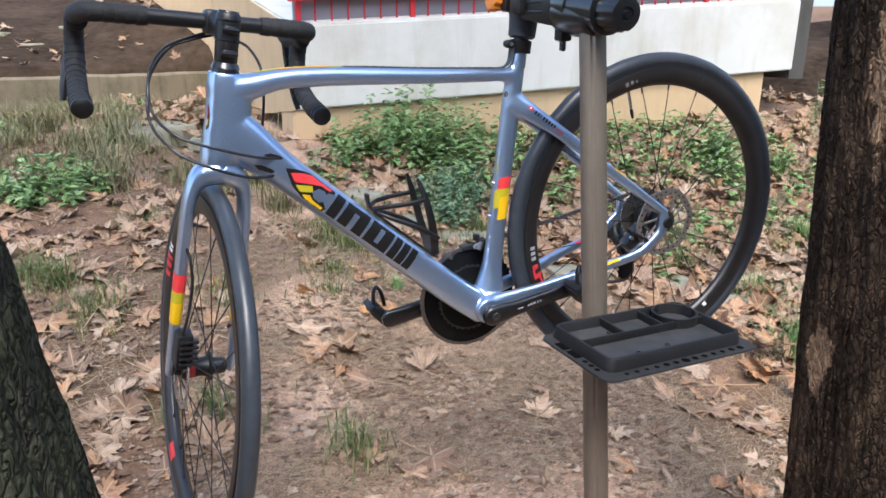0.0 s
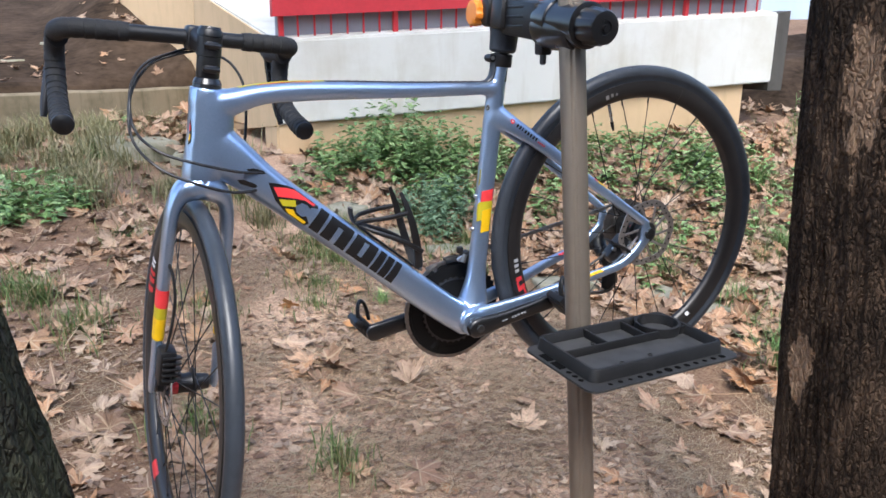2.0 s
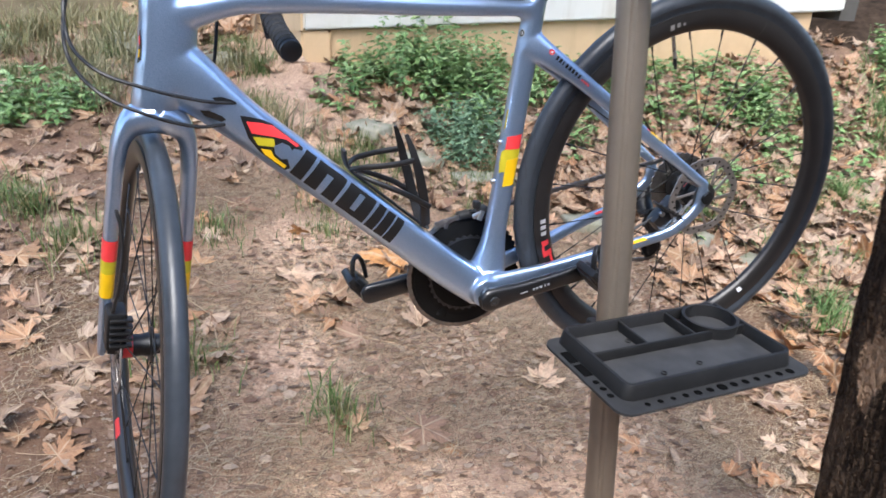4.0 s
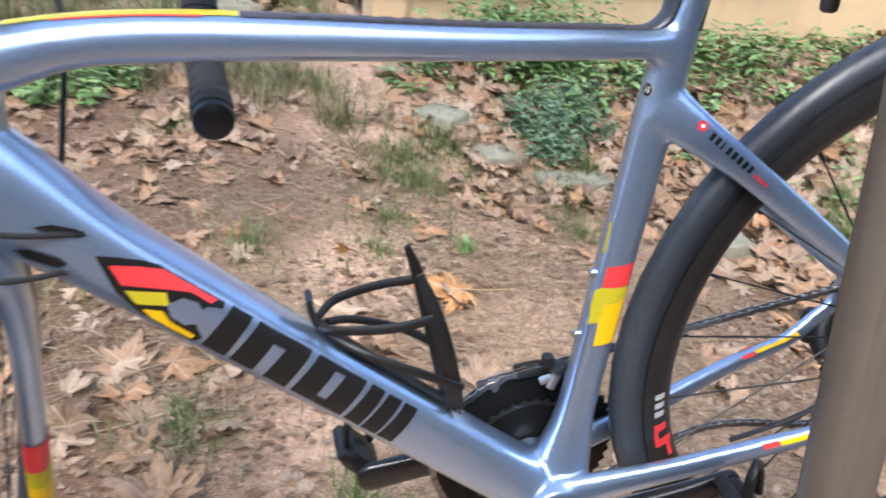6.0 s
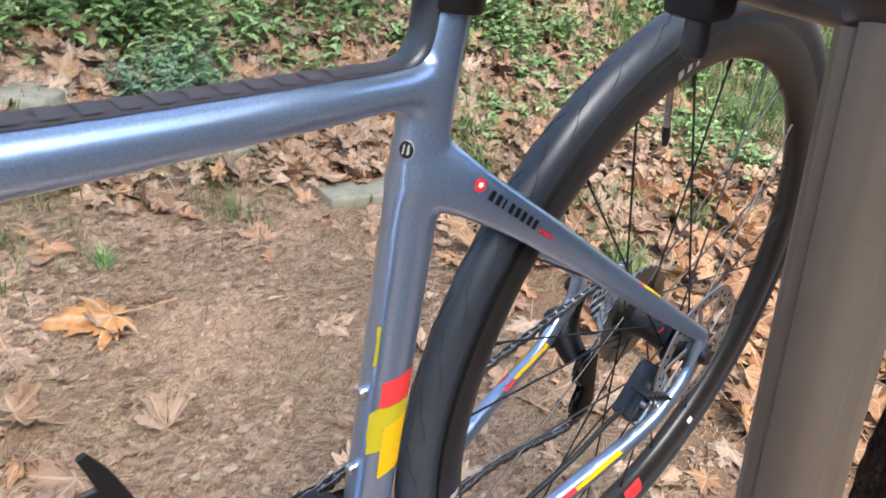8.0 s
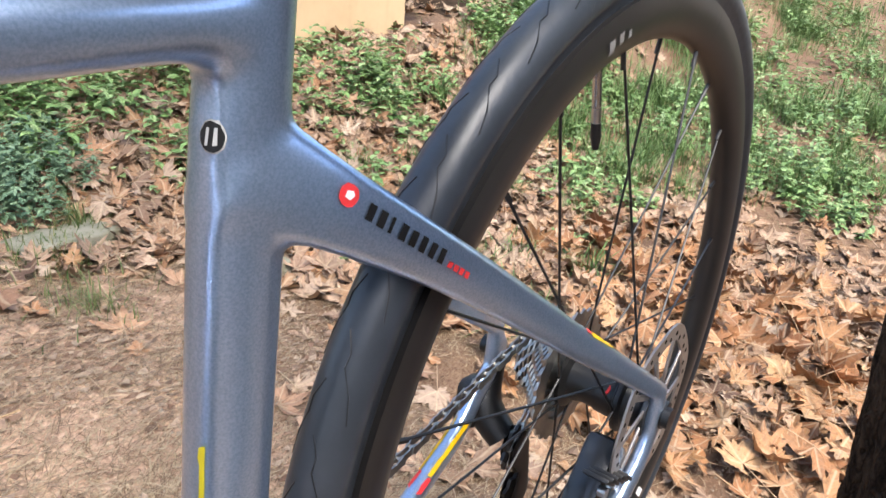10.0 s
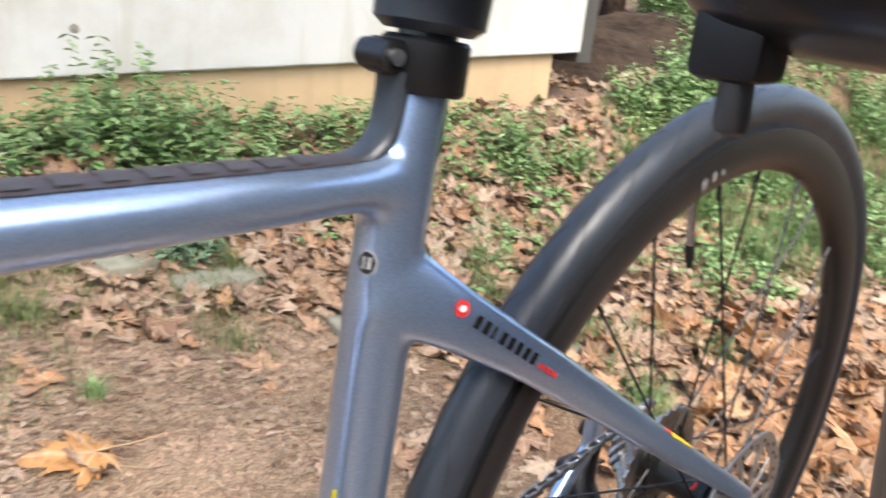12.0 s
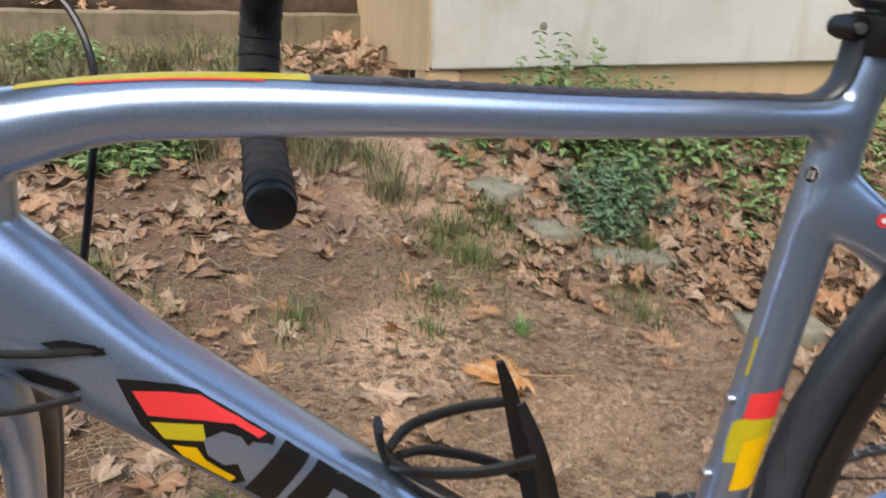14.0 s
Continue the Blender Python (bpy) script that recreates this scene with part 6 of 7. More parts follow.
for _ in range(330):
    x, y = rnd.uniform(3.6, 11.0), rnd.uniform(-2.5, 3.6)
    if x + 0.5 * y > 4.4 and not (x < 7.0 and y > 2.5):
        spots.append((x, y, rnd.uniform(0.15, 0.42), rnd.randrange(130, 260), rnd.uniform(0.10, 0.24)))
for _ in range(64):
    x, y = rnd.uniform(1.9, 4.2), rnd.uniform(0.75, 2.5)
    if noise.noise(Vector((x * 1.6, y * 1.6, 21))) > -0.12:
        spots.append((x, y, rnd.uniform(0.05, 0.17), rnd.randrange(40, 130), rnd.uniform(0.10, 0.19)))
scatter("meadow_grass", spots, MEADOW, "lush green grass and weeds", "grass", tuft)


def straw(v, f, spot):
    x, y, a, l = spot
    z = hill(x, y) + 0.003
    d = Vector((math.cos(a), math.sin(a), rnd.uniform(-0.04, 0.13))) * l
    s = Vector((-d.y, d.x, 0)).normalized() * rnd.uniform(0.0004, 0.0013)
    i = len(v)
    p = Vector((x, y, z))
    m_ = p + d * 0.5 + Vector((rnd.gauss(0, 0.1) * l, rnd.gauss(0, 0.1) * l, 0.005))
    v += [p - s, p + s, m_ + s, m_ - s, p + d + s, p + d - s]
    f += [(i, i + 1, i + 2, i + 3), (i + 3, i + 2, i + 4, i + 5)]


stalks = []
for _ in range(170000):
    x, y = (rnd.gauss(0.6, 1.1), rnd.gauss(1.0, 0.9)) if rnd.random() < 0.4 else (rnd.uniform(-0.9, 1.9), rnd.uniform(0.2, 2.1))
    if rnd.random() < 0.38 + 0.9 * noise.noise(Vector((x * 2.3, y * 2.3, 6))):
        stalks.append((x, y, rnd.gauss(0.3, 0.9), 0.008 + 0.085 * rnd.random() ** 2.2))
scatter("dry_stalks", stalks, STRAW, "dry straw-coloured grass stalks on the soil", "dry grass", straw)


def weed_clump(x, y, r, height, count, leaf=1.0, material=None, name="weed_clump"):
    """A low bushy weed: stems with pairs of toothed leaves."""
    z = hill(x, y)
    material = material or WEED
    ob = thing(name, "low green nettle-like weeds in fallen leaves" if name == "weed_clump" else "leafy green shrub far behind the meadow", "weed" if name == "weed_clump" else "shrub", Matrix.Translation((x, y, z)), group="weeds by the porch" if name == "weed_clump" else "shrubs far behind")
    sv, sf, lv, lf = [], [], [], []
    for _ in range(count):
        a, q = rnd.uniform(0, 6.28), r * math.sqrt(rnd.random())
        bx, by = q * math.cos(a), q * math.sin(a)
        base = Vector((bx, by, hill(x + bx, y + by) - z - 0.01))
        h = height * rnd.uniform(0.4, 1.1) * (1 - 0.45 * (q / r) ** 2)
        tip = base + Vector((rnd.gauss(0, 0.18) * h + 0.25 * bx, rnd.gauss(0, 0.18) * h + 0.25 * by, h))
        side = Vector((0.0014, 0.0008, 0))
        i = len(sv)
        sv += [base - side, base + side, tip + side * 0.5, tip - side * 0.5]
        sf.append((i, i + 1, i + 2, i + 3))
        tiers = max(3, int(h / (0.022 * leaf)))
        for k in range(tiers):
            t = 0.15 + 0.85 * (k + 0.5) / tiers
            p = base.lerp(tip, t)
            for s in (0, 1, 2) if k == tiers - 1 else (0, 1):
                an = 1.57 * k + 3.14159 * s + rnd.uniform(-0.6, 0.6)
                d = Vector((math.cos(an), math.sin(an), rnd.uniform(-0.35, 0.45)))
                w = Vector((-d.y, d.x, rnd.uniform(-0.3, 0.3))).normalized()
                l = rnd.uniform(0.020, 0.048) * (1.2 - 0.5 * t) * leaf
                j = len(lv)
                lv += [p, p + d * l * 0.30 + w * l * 0.30, p + d * l * 0.70 + w * l * 0.22, p + d * l + Vector((0, 0, -0.25 * l)), p + d * l * 0.70 - w * l * 0.22, p + d * l * 0.30 - w * l * 0.30]
                lf += [(j, j + 1, j + 2, j + 3), (j, j + 3, j + 4, j + 5)]
    for nm, v, f, m in (("stem", sv, sf, material), ("foliage", lv, lf, material)):
        me = bpy.data.meshes.new(nm)
        me.from_pydata(v, [], f)
        me.materials.append(m)
        o = new(nm, me)
        o.parent = ob
        tagged(o, kind="stuff")
    return ob


for x, y, r, h, c in ((0.98, 2.92, 0.24, 0.40, 190), (1.38, 2.86, 0.28, 0.30, 200), (0.68, 3.0, 0.16, 0.22, 80), (1.80, 2.80, 0.30, 0.24, 190), (2.25, 2.74, 0.32, 0.20, 180), (2.7, 2.68, 0.32, 0.20, 160), (3.15, 2.6, 0.32, 0.18, 150), (1.62, 2.45, 0.22, 0.16, 70), (2.2, 2.35, 0.30, 0.16, 90), (2.8, 2.2, 0.34, 0.18, 90), (3.4, 2.15, 0.36, 0.20, 90), (3.1, 1.65, 0.28, 0.16, 60), (2.35, 1.95, 0.18, 0.13, 40), (3.7, 1.55, 0.3, 0.18, 70), (0.52, 2.78, 0.16, 0.12, 50), (1.9, 1.62, 0.12, 0.10, 25), (2.75, 1.05, 0.14, 0.10, 30), (1.15, 2.62, 0.2, 0.18, 70)):
    weed_clump(x, y, r, h * rnd.uniform(1.05, 1.4), int(c * 0.38), 1.55)
for x, y, r, h, c in ((1.00, 2.40, 0.17, 0.24, 110), (1.18, 2.50, 0.16, 0.20, 80)):
    weed_clump(x, y, r, h, c, 1.0, BLUEWEED)
for x, y, r, h, c in ((2.93, 2.37, 0.15, 0.34, 50), (4.35, 2.36, 0.34, 0.36, 130), (4.75, 2.25, 0.36, 0.38, 130), (3.35, 1.22, 0.24, 0.22, 60), (4.58, 0.55, 0.42, 0.28, 110), (4.3, 2.0, 0.45, 0.26, 90), (4.9, 1.3, 0.5, 0.26, 120), (5.6, 2.6, 0.5, 0.32, 120), (5.9, 0.7, 0.6, 0.30, 130), (6.7, 1.8, 0.6, 0.38, 130), (7.6, 3.2, 0.6, 0.5, 130), (7.4, 0.3, 0.7, 0.34, 120), (8.6, 1.6, 0.8, 0.42, 140), (6.6, 3.4, 0.5, 0.42, 110), (4.6, 0.2, 0.4, 0.18, 70), (-0.94, 2.7, 0.22, 0.20, 90), (-1.55, 4.3, 0.28, 0.26, 80), (-0.35, 4.75, 0.20, 0.16, 50)):
    weed_clump(x, y, r, h, c, 1.5)
for x, y, r, h, c in ((8.4, 4.6, 0.6, 0.8, 130), (9.6, 4.9, 0.9, 1.1, 170), (11.0, 5.3, 1.0, 1.3, 170), (12.0, 6.8, 1.2, 1.6, 160)):
    weed_clump(x, y, r, h, c, 2.6, name="shrub")


def stone(x, y, s, turn, name="paving_stone", deep=0.95, lift=0.02):
    bm = bmesh.new()
    box(bm, (0, 0, 0), (s, s * deep, s * 0.4), s * 0.07, None, 3)
    for v in bm.verts:
        v.co += Vector((noise.noise(v.co * 14 + Vector((x, y, 0))), noise.noise(v.co * 14 + Vector((y, x, 5))), noise.noise(v.co * 14 + Vector((3, x, y))))) * s * 0.08
    ob = part(name, bm, STONE, at=pose(x, y, hill(x, y) + s * lift, rnd.uniform(-3, 3), rnd.uniform(-3, 3), turn))
    return tagged(ob, "pale mossy square stone half sunk in the soil", "stone", group="stones in the soil")


for x, y, s, a in ((0.945, 2.13, 0.17, 10), (1.125, 2.165, 0.175, 12), (1.37, 1.765, 0.165, -12), (1.535, 1.735, 0.165, -10), (1.90, 1.50, 0.16, 12), (2.02, 1.28, 0.16, 20), (0.55, 2.50, 0.22, 40), (0.72, 2.28, 0.20, 10), (-0.40, 3.88, 0.42, 15), (-0.05, 3.62, 0.30, -12), (-1.2, 6.3, 0.16, 20), (-1.5, 6.7, 0.20, -15), (-1.9, 6.4, 0.16, 5), (-0.9, 6.9, 0.15, 30)):
    stone(x, y, s, a)


# ---- distance ----
def upright(name, at, size, turn, material, label, category, bevel=0.01):
    bm = bmesh.new()
    box(bm, (0, 0, size[2] / 2), size, bevel)
    ob = part(name, bm, material, at=pose(at[0], at[1], at[2], 0, 0, turn))
    return tagged(ob, label, category, kind="structure")


PALEBLUE = wall_material("pale_blue_wall", (0.50, 0.60, 0.72), (0.42, 0.50, 0.60), 0.4)
upright("far_building", (13.5, 10.3, -0.6), (3.4, 0.3, 4.5), -50, PALEBLUE, "pale blue-grey building far behind", "building")
upright("far_fence", (13.2, 3.4, 0.0), (0.15, 9.0, 1.6), 18, plain("dark_fence", (0.045, 0.045, 0.05), 0.7, vary=0.3, scale=3), "dark fence far behind the meadow", "fence")
upright("fence_pier", (12.9, 2.6, 0.0), (0.5, 0.9, 1.8), 18, wall_material("mauve_render", (0.36, 0.30, 0.31), (0.28, 0.23, 0.24), 0.5), "mauve rendered pier in the fence", "pier")


def build_path():
    bm = bmesh.new()
    rings = []
    for i in range(25):
        f = i / 24
        c = Vector((11.6 + 0.9 * f, -6.0 + 13.0 * f, 0))
        rings.append([c + Vector((dx, -0.1 * dx, hill(c.x + dx, c.y) + dz)) for dx, dz in ((-0.9, -0.05), (-0.85, 0.05), (0.85, 0.05), (0.9, -0.05))])
    skin(bm, rings)
    bmesh.ops.recalc_face_normals(bm, faces=bm.faces)
    tagged(part("far_path", bm, wall_material("pale_gravel", (0.50, 0.42, 0.34), (0.40, 0.33, 0.26), 0.5)), "pale gravel path beyond the meadow", "path", kind="structure")


build_path()

# unseen wall added behind the camera; it cuts low sky light on the bicycle
upright("shade_wall", (0.5, -5.2, -1.2), (16.0, 0.25, 4.2), 0, wall_material("shade_wall_plaster", (0.20, 0.185, 0.165), (0.12, 0.11, 0.095), 0.6), "plain unseen wall added behind the camera to darken reflections", "wall")
upright("terrace_column", (-0.95, 11.0, hill(-0.95, 11.0) - 0.1), (0.34, 0.34, 2.4), 12, wall_material("pale_concrete", (0.40, 0.42, 0.45), (0.30, 0.31, 0.33), 0.4), "pale grey concrete column on the terrace", "column")
upright("terrace_post", (-0.35, 13.0, hill(-0.35, 13.0) - 0.1), (0.14, 0.14, 2.4), 12, plain("dark_post", (0.05, 0.042, 0.036), 0.7), "dark wooden post on the terrace", "post")


# ---- decals, bolts, marks on the bicycle ----
DT_O, DT_S, DT_N = Vector((-0.0101, -0.0086)), Vector((0.647, -0.762)), Vector((0.762, 0.647))


def on_tube(points, shift=-0.0045, squeeze=1.0):
    """From along and across the down tube to the bicycle's x and z."""
    return [tuple(DT_O + DT_S * s + DT_N * max(-0.0330, min(0.0300, (h + shift) * squeeze))) for s, h in points]


def tube_decal(points, material, name, label="", inset=0.0006):
    return decal(on_tube(points), -0.033, material, name, label, inset=inset)


tube_decal([(-0.499, 0.011), (-0.460, 0.036), (-0.403, 0.033), (-0.402, 0.024), (-0.413, 0.019), (-0.416, 0.004), (-0.400, -0.009), (-0.404, -0.019), (-0.448, -0.017), (-0.472, -0.008)], INK, "emblem_ground", "black outline of the winged emblem", 0.0005)
tube_decal([(-0.488, 0.0095), (-0.455, 0.0310), (-0.409, 0.0305), (-0.412, 0.0235), (-0.429, 0.0238), (-0.4725, 0.0005)], RED, "emblem_red", "red wing bar", 0.0010)
tube_decal([(-0.4690, -0.0025), (-0.4440, 0.0125), (-0.4360, 0.0040), (-0.4560, -0.0085)], OLIVE, "emblem_olive", "olive wing bar", 0.0010)
tube_decal([(-0.4500, -0.0105), (-0.4380, -0.0030), (-0.4280, -0.0085), (-0.4060, -0.0095), (-0.4070, -0.0160), (-0.4400, -0.0155)], YELLOW, "emblem_yellow", "yellow wing bar", 0.0010)
tube_decal([(-0.438, 0.004), (-0.432, 0.015), (-0.421, 0.018), (-0.412, 0.013), (-0.410, 0.002), (-0.418, -0.005), (-0.430, -0.004)], PAINT, "emblem_disc", "", 0.0010)
for s0, s1 in ((-0.3965, -0.3780), (-0.3715, -0.3520), (-0.3400, -0.3200), (-0.3130, -0.2930), (-0.2820, -0.2620), (-0.2560, -0.2410), (-0.2370, -0.2220), (-0.2180, -0.2035)):
    tube_decal([(s0, 0.0350), (s1, 0.0350), (s1 + 0.001, -0.0170), (s0 - 0.001, -0.0170)], INK, "lettering_bar")
tube_decal([(-0.3525, 0.0350), (-0.3395, 0.0350), (-0.3395, 0.0180), (-0.3525, 0.0180)], INK, "lettering_bar")
for h0, h1 in ((0.0350, 0.0240), (-0.0060, -0.0170)):
    tube_decal([(-0.2935, h0), (-0.2815, h0), (-0.2815, h1), (-0.2935, h1)], INK, "lettering_bar")
# seat tube bands
decal([(0.0570, 0.2525), (0.0925, 0.2500), (0.0885, 0.2265), (0.0520, 0.2330)], -0.020, RED, "band", "red band")
decal([(0.0280, 0.2335), (0.0519, 0.2328), (0.0883, 0.2263), (0.0858, 0.2140), (0.0560, 0.2150), (0.0510, 0.1960), (0.0240, 0.1990)], -0.020, OLIVE, "band", "olive band")
decal([(0.0562, 0.2146), (0.0856, 0.2137), (0.0710, 0.1690), (0.0445, 0.1720)], -0.020, YELLOW, "band", "yellow band")
decal([(0.0570, 0.2950), (0.0690, 0.2930), (0.0610, 0.2645), (0.0490, 0.2665)], -0.0085, OLIVE, "band")
# stays
for y0, y1, dx, dz in ((-0.0640, -0.0690, 0.018, 0.004), (0.0525, 0.0580, 0.074, 0.016), (0.071, 0.077, 0.074, 0.016)):
    decal([(0.186 + dx, 0.0315 + dz), (0.204 + dx, 0.0325 + dz), (0.206 + dx, 0.0215 + dz), (0.190 + dx, 0.0200 + dz)], y0, RED, "band")
    decal([(0.2045 + dx, 0.0326 + dz), (0.262 + dx, 0.0350 + dz), (0.268 + dx, 0.0245 + dz), (0.2065 + dx, 0.0216 + dz)], y1, YELLOW, "band")
decal([(0.306, 0.2230), (0.330, 0.1960), (0.325, 0.1905), (0.300, 0.2175)], -0.060, YELLOW, "band")
decal([(0.300, 0.2290), (0.306, 0.2230), (0.300, 0.2175), (0.295, 0.2230)], -0.058, RED, "band")
# round red mark and a row of dark bars on the seat stay
stay = Vector((0.685, -0.728)).normalized()
up_ = Vector((0.728, 0.685))
c0 = Vector((0.1425, 0.3715))
decal([tuple(c0 + Vector((0.0049 * math.cos(math.tau * k / 20), 0.0049 * math.sin(math.tau * k / 20)))) for k in range(20)], -0.029, RED, "round_mark", "round red mark", fine=0.004)
decal([tuple(c0 + Vector((0.0024 * math.cos(a), 0.0021 * math.sin(a)))) for a in (0.4, 1.8, 3.0, 4.4, 5.6)], -0.029, WHITE, "round_mark_core", fine=0.004, inset=0.0010)
for k in range(8):
    p = c0 + stay * (0.0105 + 0.0066 * k) - up_ * 0.0014
    w = 0.0020 if k == 2 else 0.0040
    decal([tuple(p + up_ * 0.0037), tuple(p + stay * w + up_ * 0.0037), tuple(p + stay * w - up_ * 0.0037), tuple(p - up_ * 0.0037)], -0.033 - 0.0012 * k, INK, "lettering_bar", fine=0.004)
for k in range(4):
    p = c0 + stay * (0.0640 + 0.0045 * k) - up_ * 0.0030
    decal([tuple(p + up_ * 0.0018), tuple(p + stay * 0.0034 + up_ * 0.0018), tuple(p + stay * 0.0034 - up_ * 0.0018), tuple(p - up_ * 0.0018)], -0.045, RED, "lettering_bar", fine=0.004)
# round black badge at the front of the seat tube
for r, m_, inset in ((0.0060, GREYRING, 0.0004), (0.0054, INK, 0.0008)):
    bm = bmesh.new()
    face = Vector((-0.90, -0.42, 0.05)).normalized()
    across = Vector((-face.y, face.x, 0))
    ctr = Vector((0.1045, -0.0060, 0.4040)) + face * 0.003
    mid = bm.verts.new(ctr)
    rings = [[bm.verts.new(ctr + (across * math.cos(math.tau * k / 24) + Vector((0, 0, 1)) * math.sin(math.tau * k / 24)) * r * q) for k in range(24)] for q in (0.5, 1.0)]
    for k in range(24):
        j = (k + 1) % 24
        bm.faces.new((mid, rings[0][k], rings[0][j]))
        bm.faces.new((rings[0][k], rings[1][k], rings[1][j], rings[0][j]))
    ob = part("round_badge", bm, m_, FRAME, "round black badge with white ring" if m_ == INK else "")
    sw = ob.modifiers.new("lay", "SHRINKWRAP")
    sw.target, sw.wrap_method, sw.wrap_mode, sw.offset = FRAME, "NEAREST_SURFACEPOINT", "ABOVE_SURFACE", inset
for off in (-0.0017, 0.0017):
    bm = bmesh.new()
    vs = [bm.verts.new(ctr + across * (off + u * 0.0007 + w * 0.0005) + Vector((0, 0, w * 0.0030))) for u, w in ((-1, -1), (1, -1), (1, 1), (-1, 1))]
    bm.faces.new(vs)
    ob = part("badge_mark", bm, GREYRING, FRAME)
    sw = ob.modifiers.new("lay", "SHRINKWRAP")
    sw.target, sw.wrap_method, sw.wrap_mode, sw.offset = FRAME, "NEAREST_SURFACEPOINT", "ABOVE_SURFACE", 0.0012
# top tube: dark strip with pale bars, coloured bands to the front
def top_decal(x0, x1, y0, y1, material, name, label="", inset=0.0006):
    """A patch that follows the ridge of the top tube."""
    def ridge(x):
        return float(np.interp(x, [-0.345, -0.30, -0.25, -0.05, 0.06, 0.13], [0.536, 0.533, 0.5265, 0.4845, 0.4625, 0.452]))

    bm = bmesh.new()
    n = max(2, int((x1 - x0) / 0.008))
    rows = [[bm.verts.new((x0 + (x1 - x0) * i / n, y0 + (y1 - y0) * j / 5, ridge(x0 + (x1 - x0) * i / n))) for j in range(6)] for i in range(n + 1)]
    for a, b in zip(rows, rows[1:]):
        for j in range(5):
            bm.faces.new((a[j], a[j + 1], b[j + 1], b[j]))
    ob = part(name, bm, material, FRAME, label)
    sw = ob.modifiers.new("lay", "SHRINKWRAP")
    sw.target, sw.wrap_method, sw.wrap_mode, sw.offset = FRAME, "NEAREST_SURFACEPOINT", "ABOVE_SURFACE", inset


top_decal(-0.192, 0.108, -0.0115, 0.0115, plain("strip_dark", (0.035, 0.028, 0.028), 0.45), "top_strip", "dark strip with pale printed bars")
top_decal(-0.335, -0.1925, -0.0100, 0.0140, OLIVE, "band")
top_decal(-0.305, -0.2150, -0.0124, -0.0102, RED, "band")
for k in range(17):
    top_decal(-0.155 + 0.0145 * k, -0.1465 + 0.0145 * k, -0.0085, 0.0060, GREYTXT, "lettering_bar", inset=0.0011)
# small emblem on the head tube
decal([(-0.4360, 0.4980), (-0.4270, 0.5060), (-0.4235, 0.4880), (-0.4290, 0.4670), (-0.4420, 0.4660)], -0.018, INK, "head_emblem", "small dark shield emblem")
decal([(-0.4350, 0.4950), (-0.4280, 0.4990), (-0.4270, 0.4880), (-0.4340, 0.4860)], -0.018, RED, "head_emblem_red", inset=0.001)
decal([(-0.4370, 0.4830), (-0.4290, 0.4810), (-0.4310, 0.4720), (-0.4390, 0.4730)], -0.018, YELLOW, "head_emblem_yellow", inset=0.001)
# cable ports
for x, z, k in ((-0.3420, 0.4010, 0.55), (-0.3620, 0.3830, 0.9)):
    decal([(x - 0.016, z + 0.010 * k), (x - 0.004, z + 0.008 * k), (x + 0.011, z - 0.003), (x + 0.015, z - 0.009), (x + 0.008, z - 0.006 - 0.005 * k), (x - 0.012, z + 0.003 - 0.004 * k)], -0.033, GLOSS, "cable_port", "black cable port", fine=0.004, inset=0.0012)
# rubber wedge from the top tube up to the seat collar
part("rubber_wedge", sweep(bmesh.new(), smooth_stations([((0.098, 0, 0.4510), 0.0025, 0.0080), ((0.112, 0, 0.4505), 0.0040, 0.0090), ((0.1225, 0, 0.4560), 0.0050, 0.0096), ((0.1285, 0, 0.4680), 0.0050, 0.0098), ((0.1325, 0, 0.4830), 0.0050, 0.0098)]), 16), RUBBER, FRAME, "black rubber seat clamp cover")
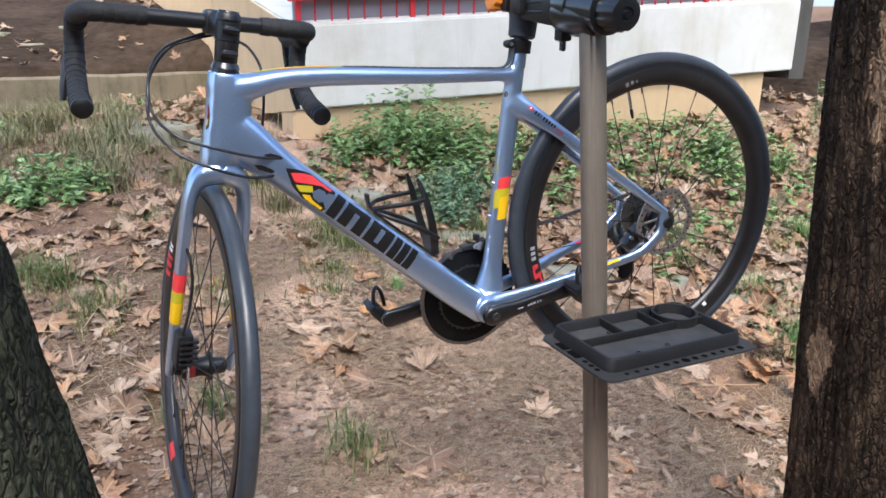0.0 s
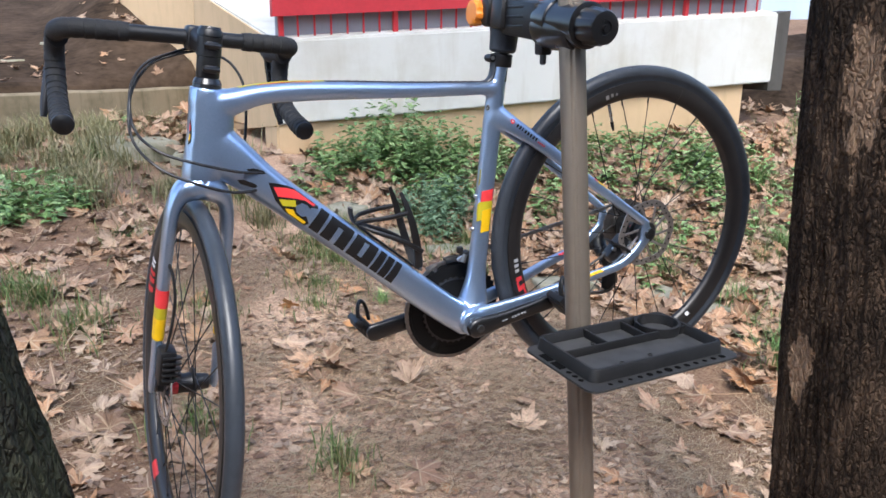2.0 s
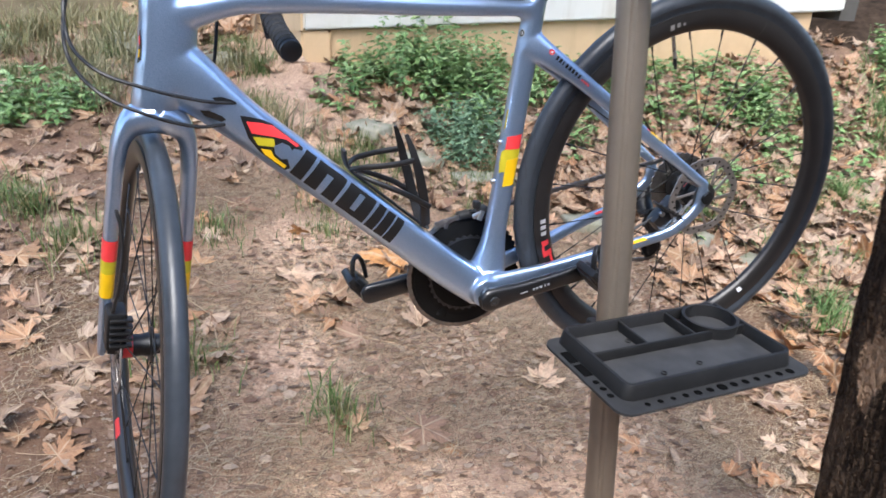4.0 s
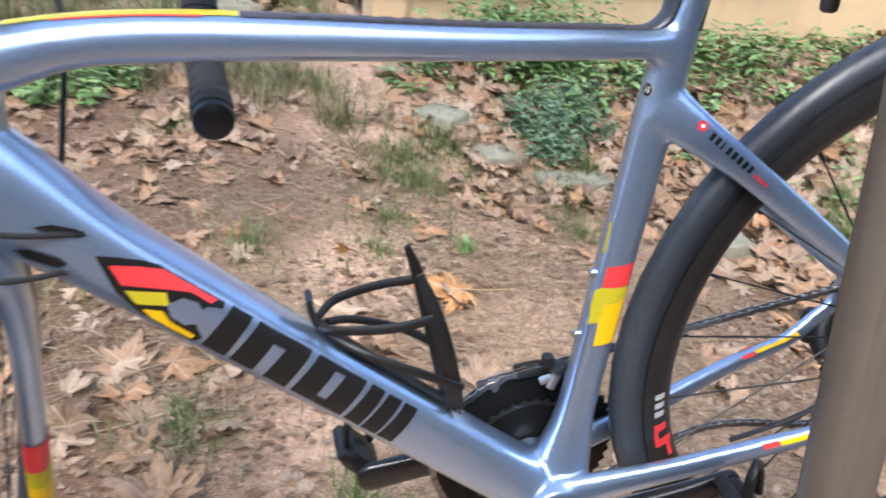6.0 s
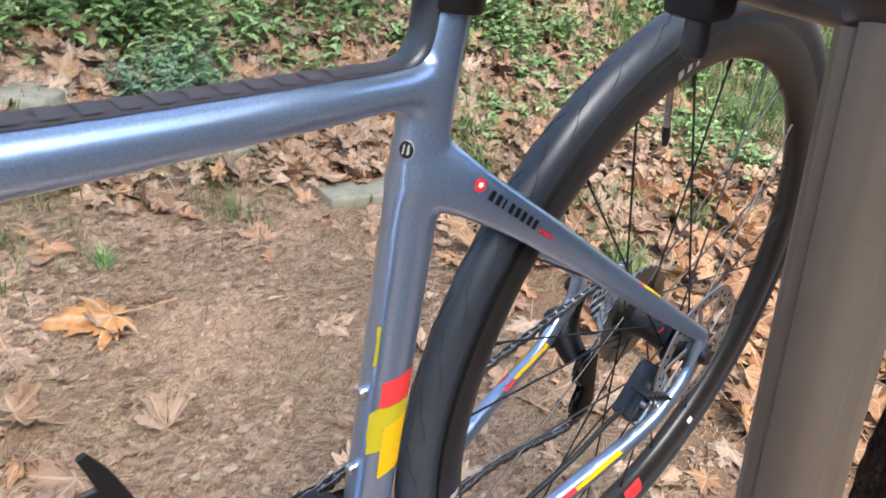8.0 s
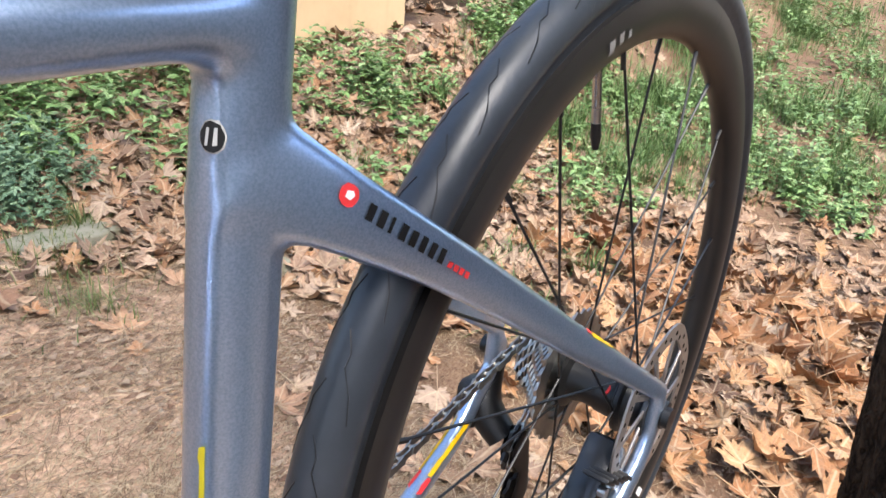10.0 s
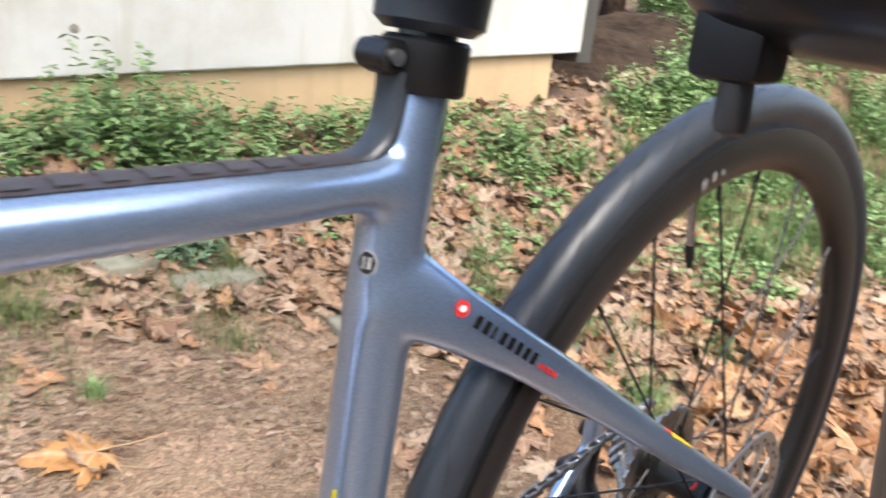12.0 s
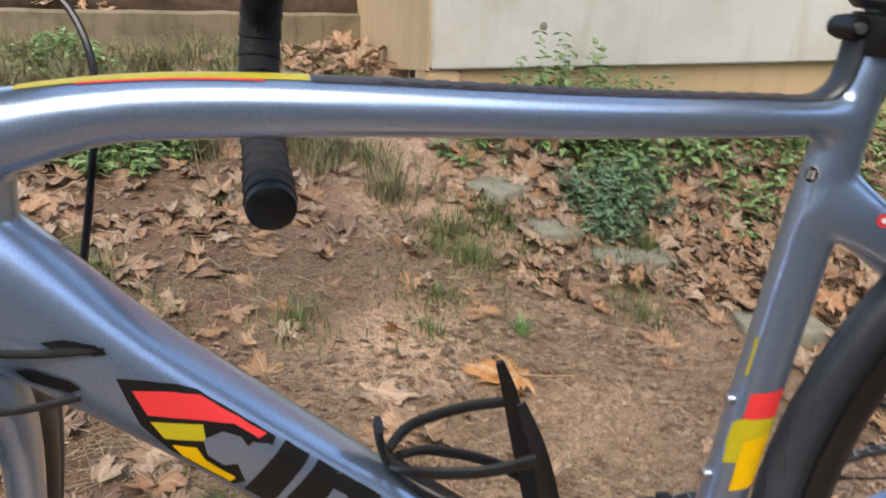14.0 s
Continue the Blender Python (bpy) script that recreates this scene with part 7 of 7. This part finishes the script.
# bottle bolts on the seat tube
for x, z in ((0.0560, 0.2410), (0.0375, 0.1790)):
    d = Vector((-0.961, 0, 0.277))
    bm = sweep(bmesh.new(), [(Vector((x, 0, z)) - d * 0.004, 0.0042, 0.0042), (Vector((x, 0, z)) + d * 0.0030, 0.0042, 0.0042), (Vector((x, 0, z)) + d * 0.0045, 0.0030, 0.0030), (Vector((x, 0, z)) + d * 0.0046, 0.0014, 0.0014)], 16)
    part("bottle_bolt", bm, STEEL, FRAME, "silver bottle bolt")
# fork bands
for s in (-1, 1):
    st = leg_stations(s)
    for w0, w1, m_ in ((-0.176, -0.208, RED), (-0.208, -0.228, OLIVE), (-0.228, -0.268, YELLOW)):
        def cut(w):
            for (p, a, b, e), (q, a2, b2, e2) in zip(st, st[1:]):
                if p.z >= w >= q.z:
                    f = (p.z - w) / (p.z - q.z)
                    return (p.lerp(q, f), a + (a2 - a) * f + 0.0006, b + (b2 - b) * f + 0.0006, e)
        part("band", sweep(bmesh.new(), [cut(w0 + (w1 - w0) * k / 4) for k in range(5)], 24, (1, 0, 0), caps=False), m_, FORK)
# rims
rim_mark(REAR, -90.5, -84.0, 0.279, 0.306, RED, label="red printed patch")
rim_mark(REAR, -63.0, -61.2, 0.283, 0.291, WHITE)
for k in range(3):
    rim_mark(REAR, 176.2 + 2.2 * k, 177.6 + 2.2 * k, 0.286, 0.297, GREYRING)
for a0, a1, r0, r1 in ((184, 186, 0.284, 0.298), (186, 190, 0.294, 0.299), (188, 190, 0.280, 0.294), (190, 194, 0.282, 0.287)):
    rim_mark(REAR, a0, a1, r0, r1, RED)
for a0, a1, r0, r1 in ((97.6, 99.0, 0.288, 0.297), (95.4, 96.5, 0.290, 0.297), (93.4, 94.2, 0.290, 0.295)):
    rim_mark(REAR, a0, a1, r0, r1, PALEMARK)
rim_mark(REAR, 60.8, 61.2, 0.276, 0.304, GREYTXT)
valve(REAR, 96.4)
rim_mark(FRONT, 236, 243, 0.279, 0.306, RED, label="red printed patch")
for a0, a1 in ((152, 154), (155.5, 158), (160, 162.5)):
    rim_mark(FRONT, a0, a1, 0.280, 0.302, RED)
for a0, a1 in ((146, 147.5), (148.3, 150)):
    rim_mark(FRONT, a0, a1, 0.284, 0.299, WHITE)
valve(FRONT, 40)
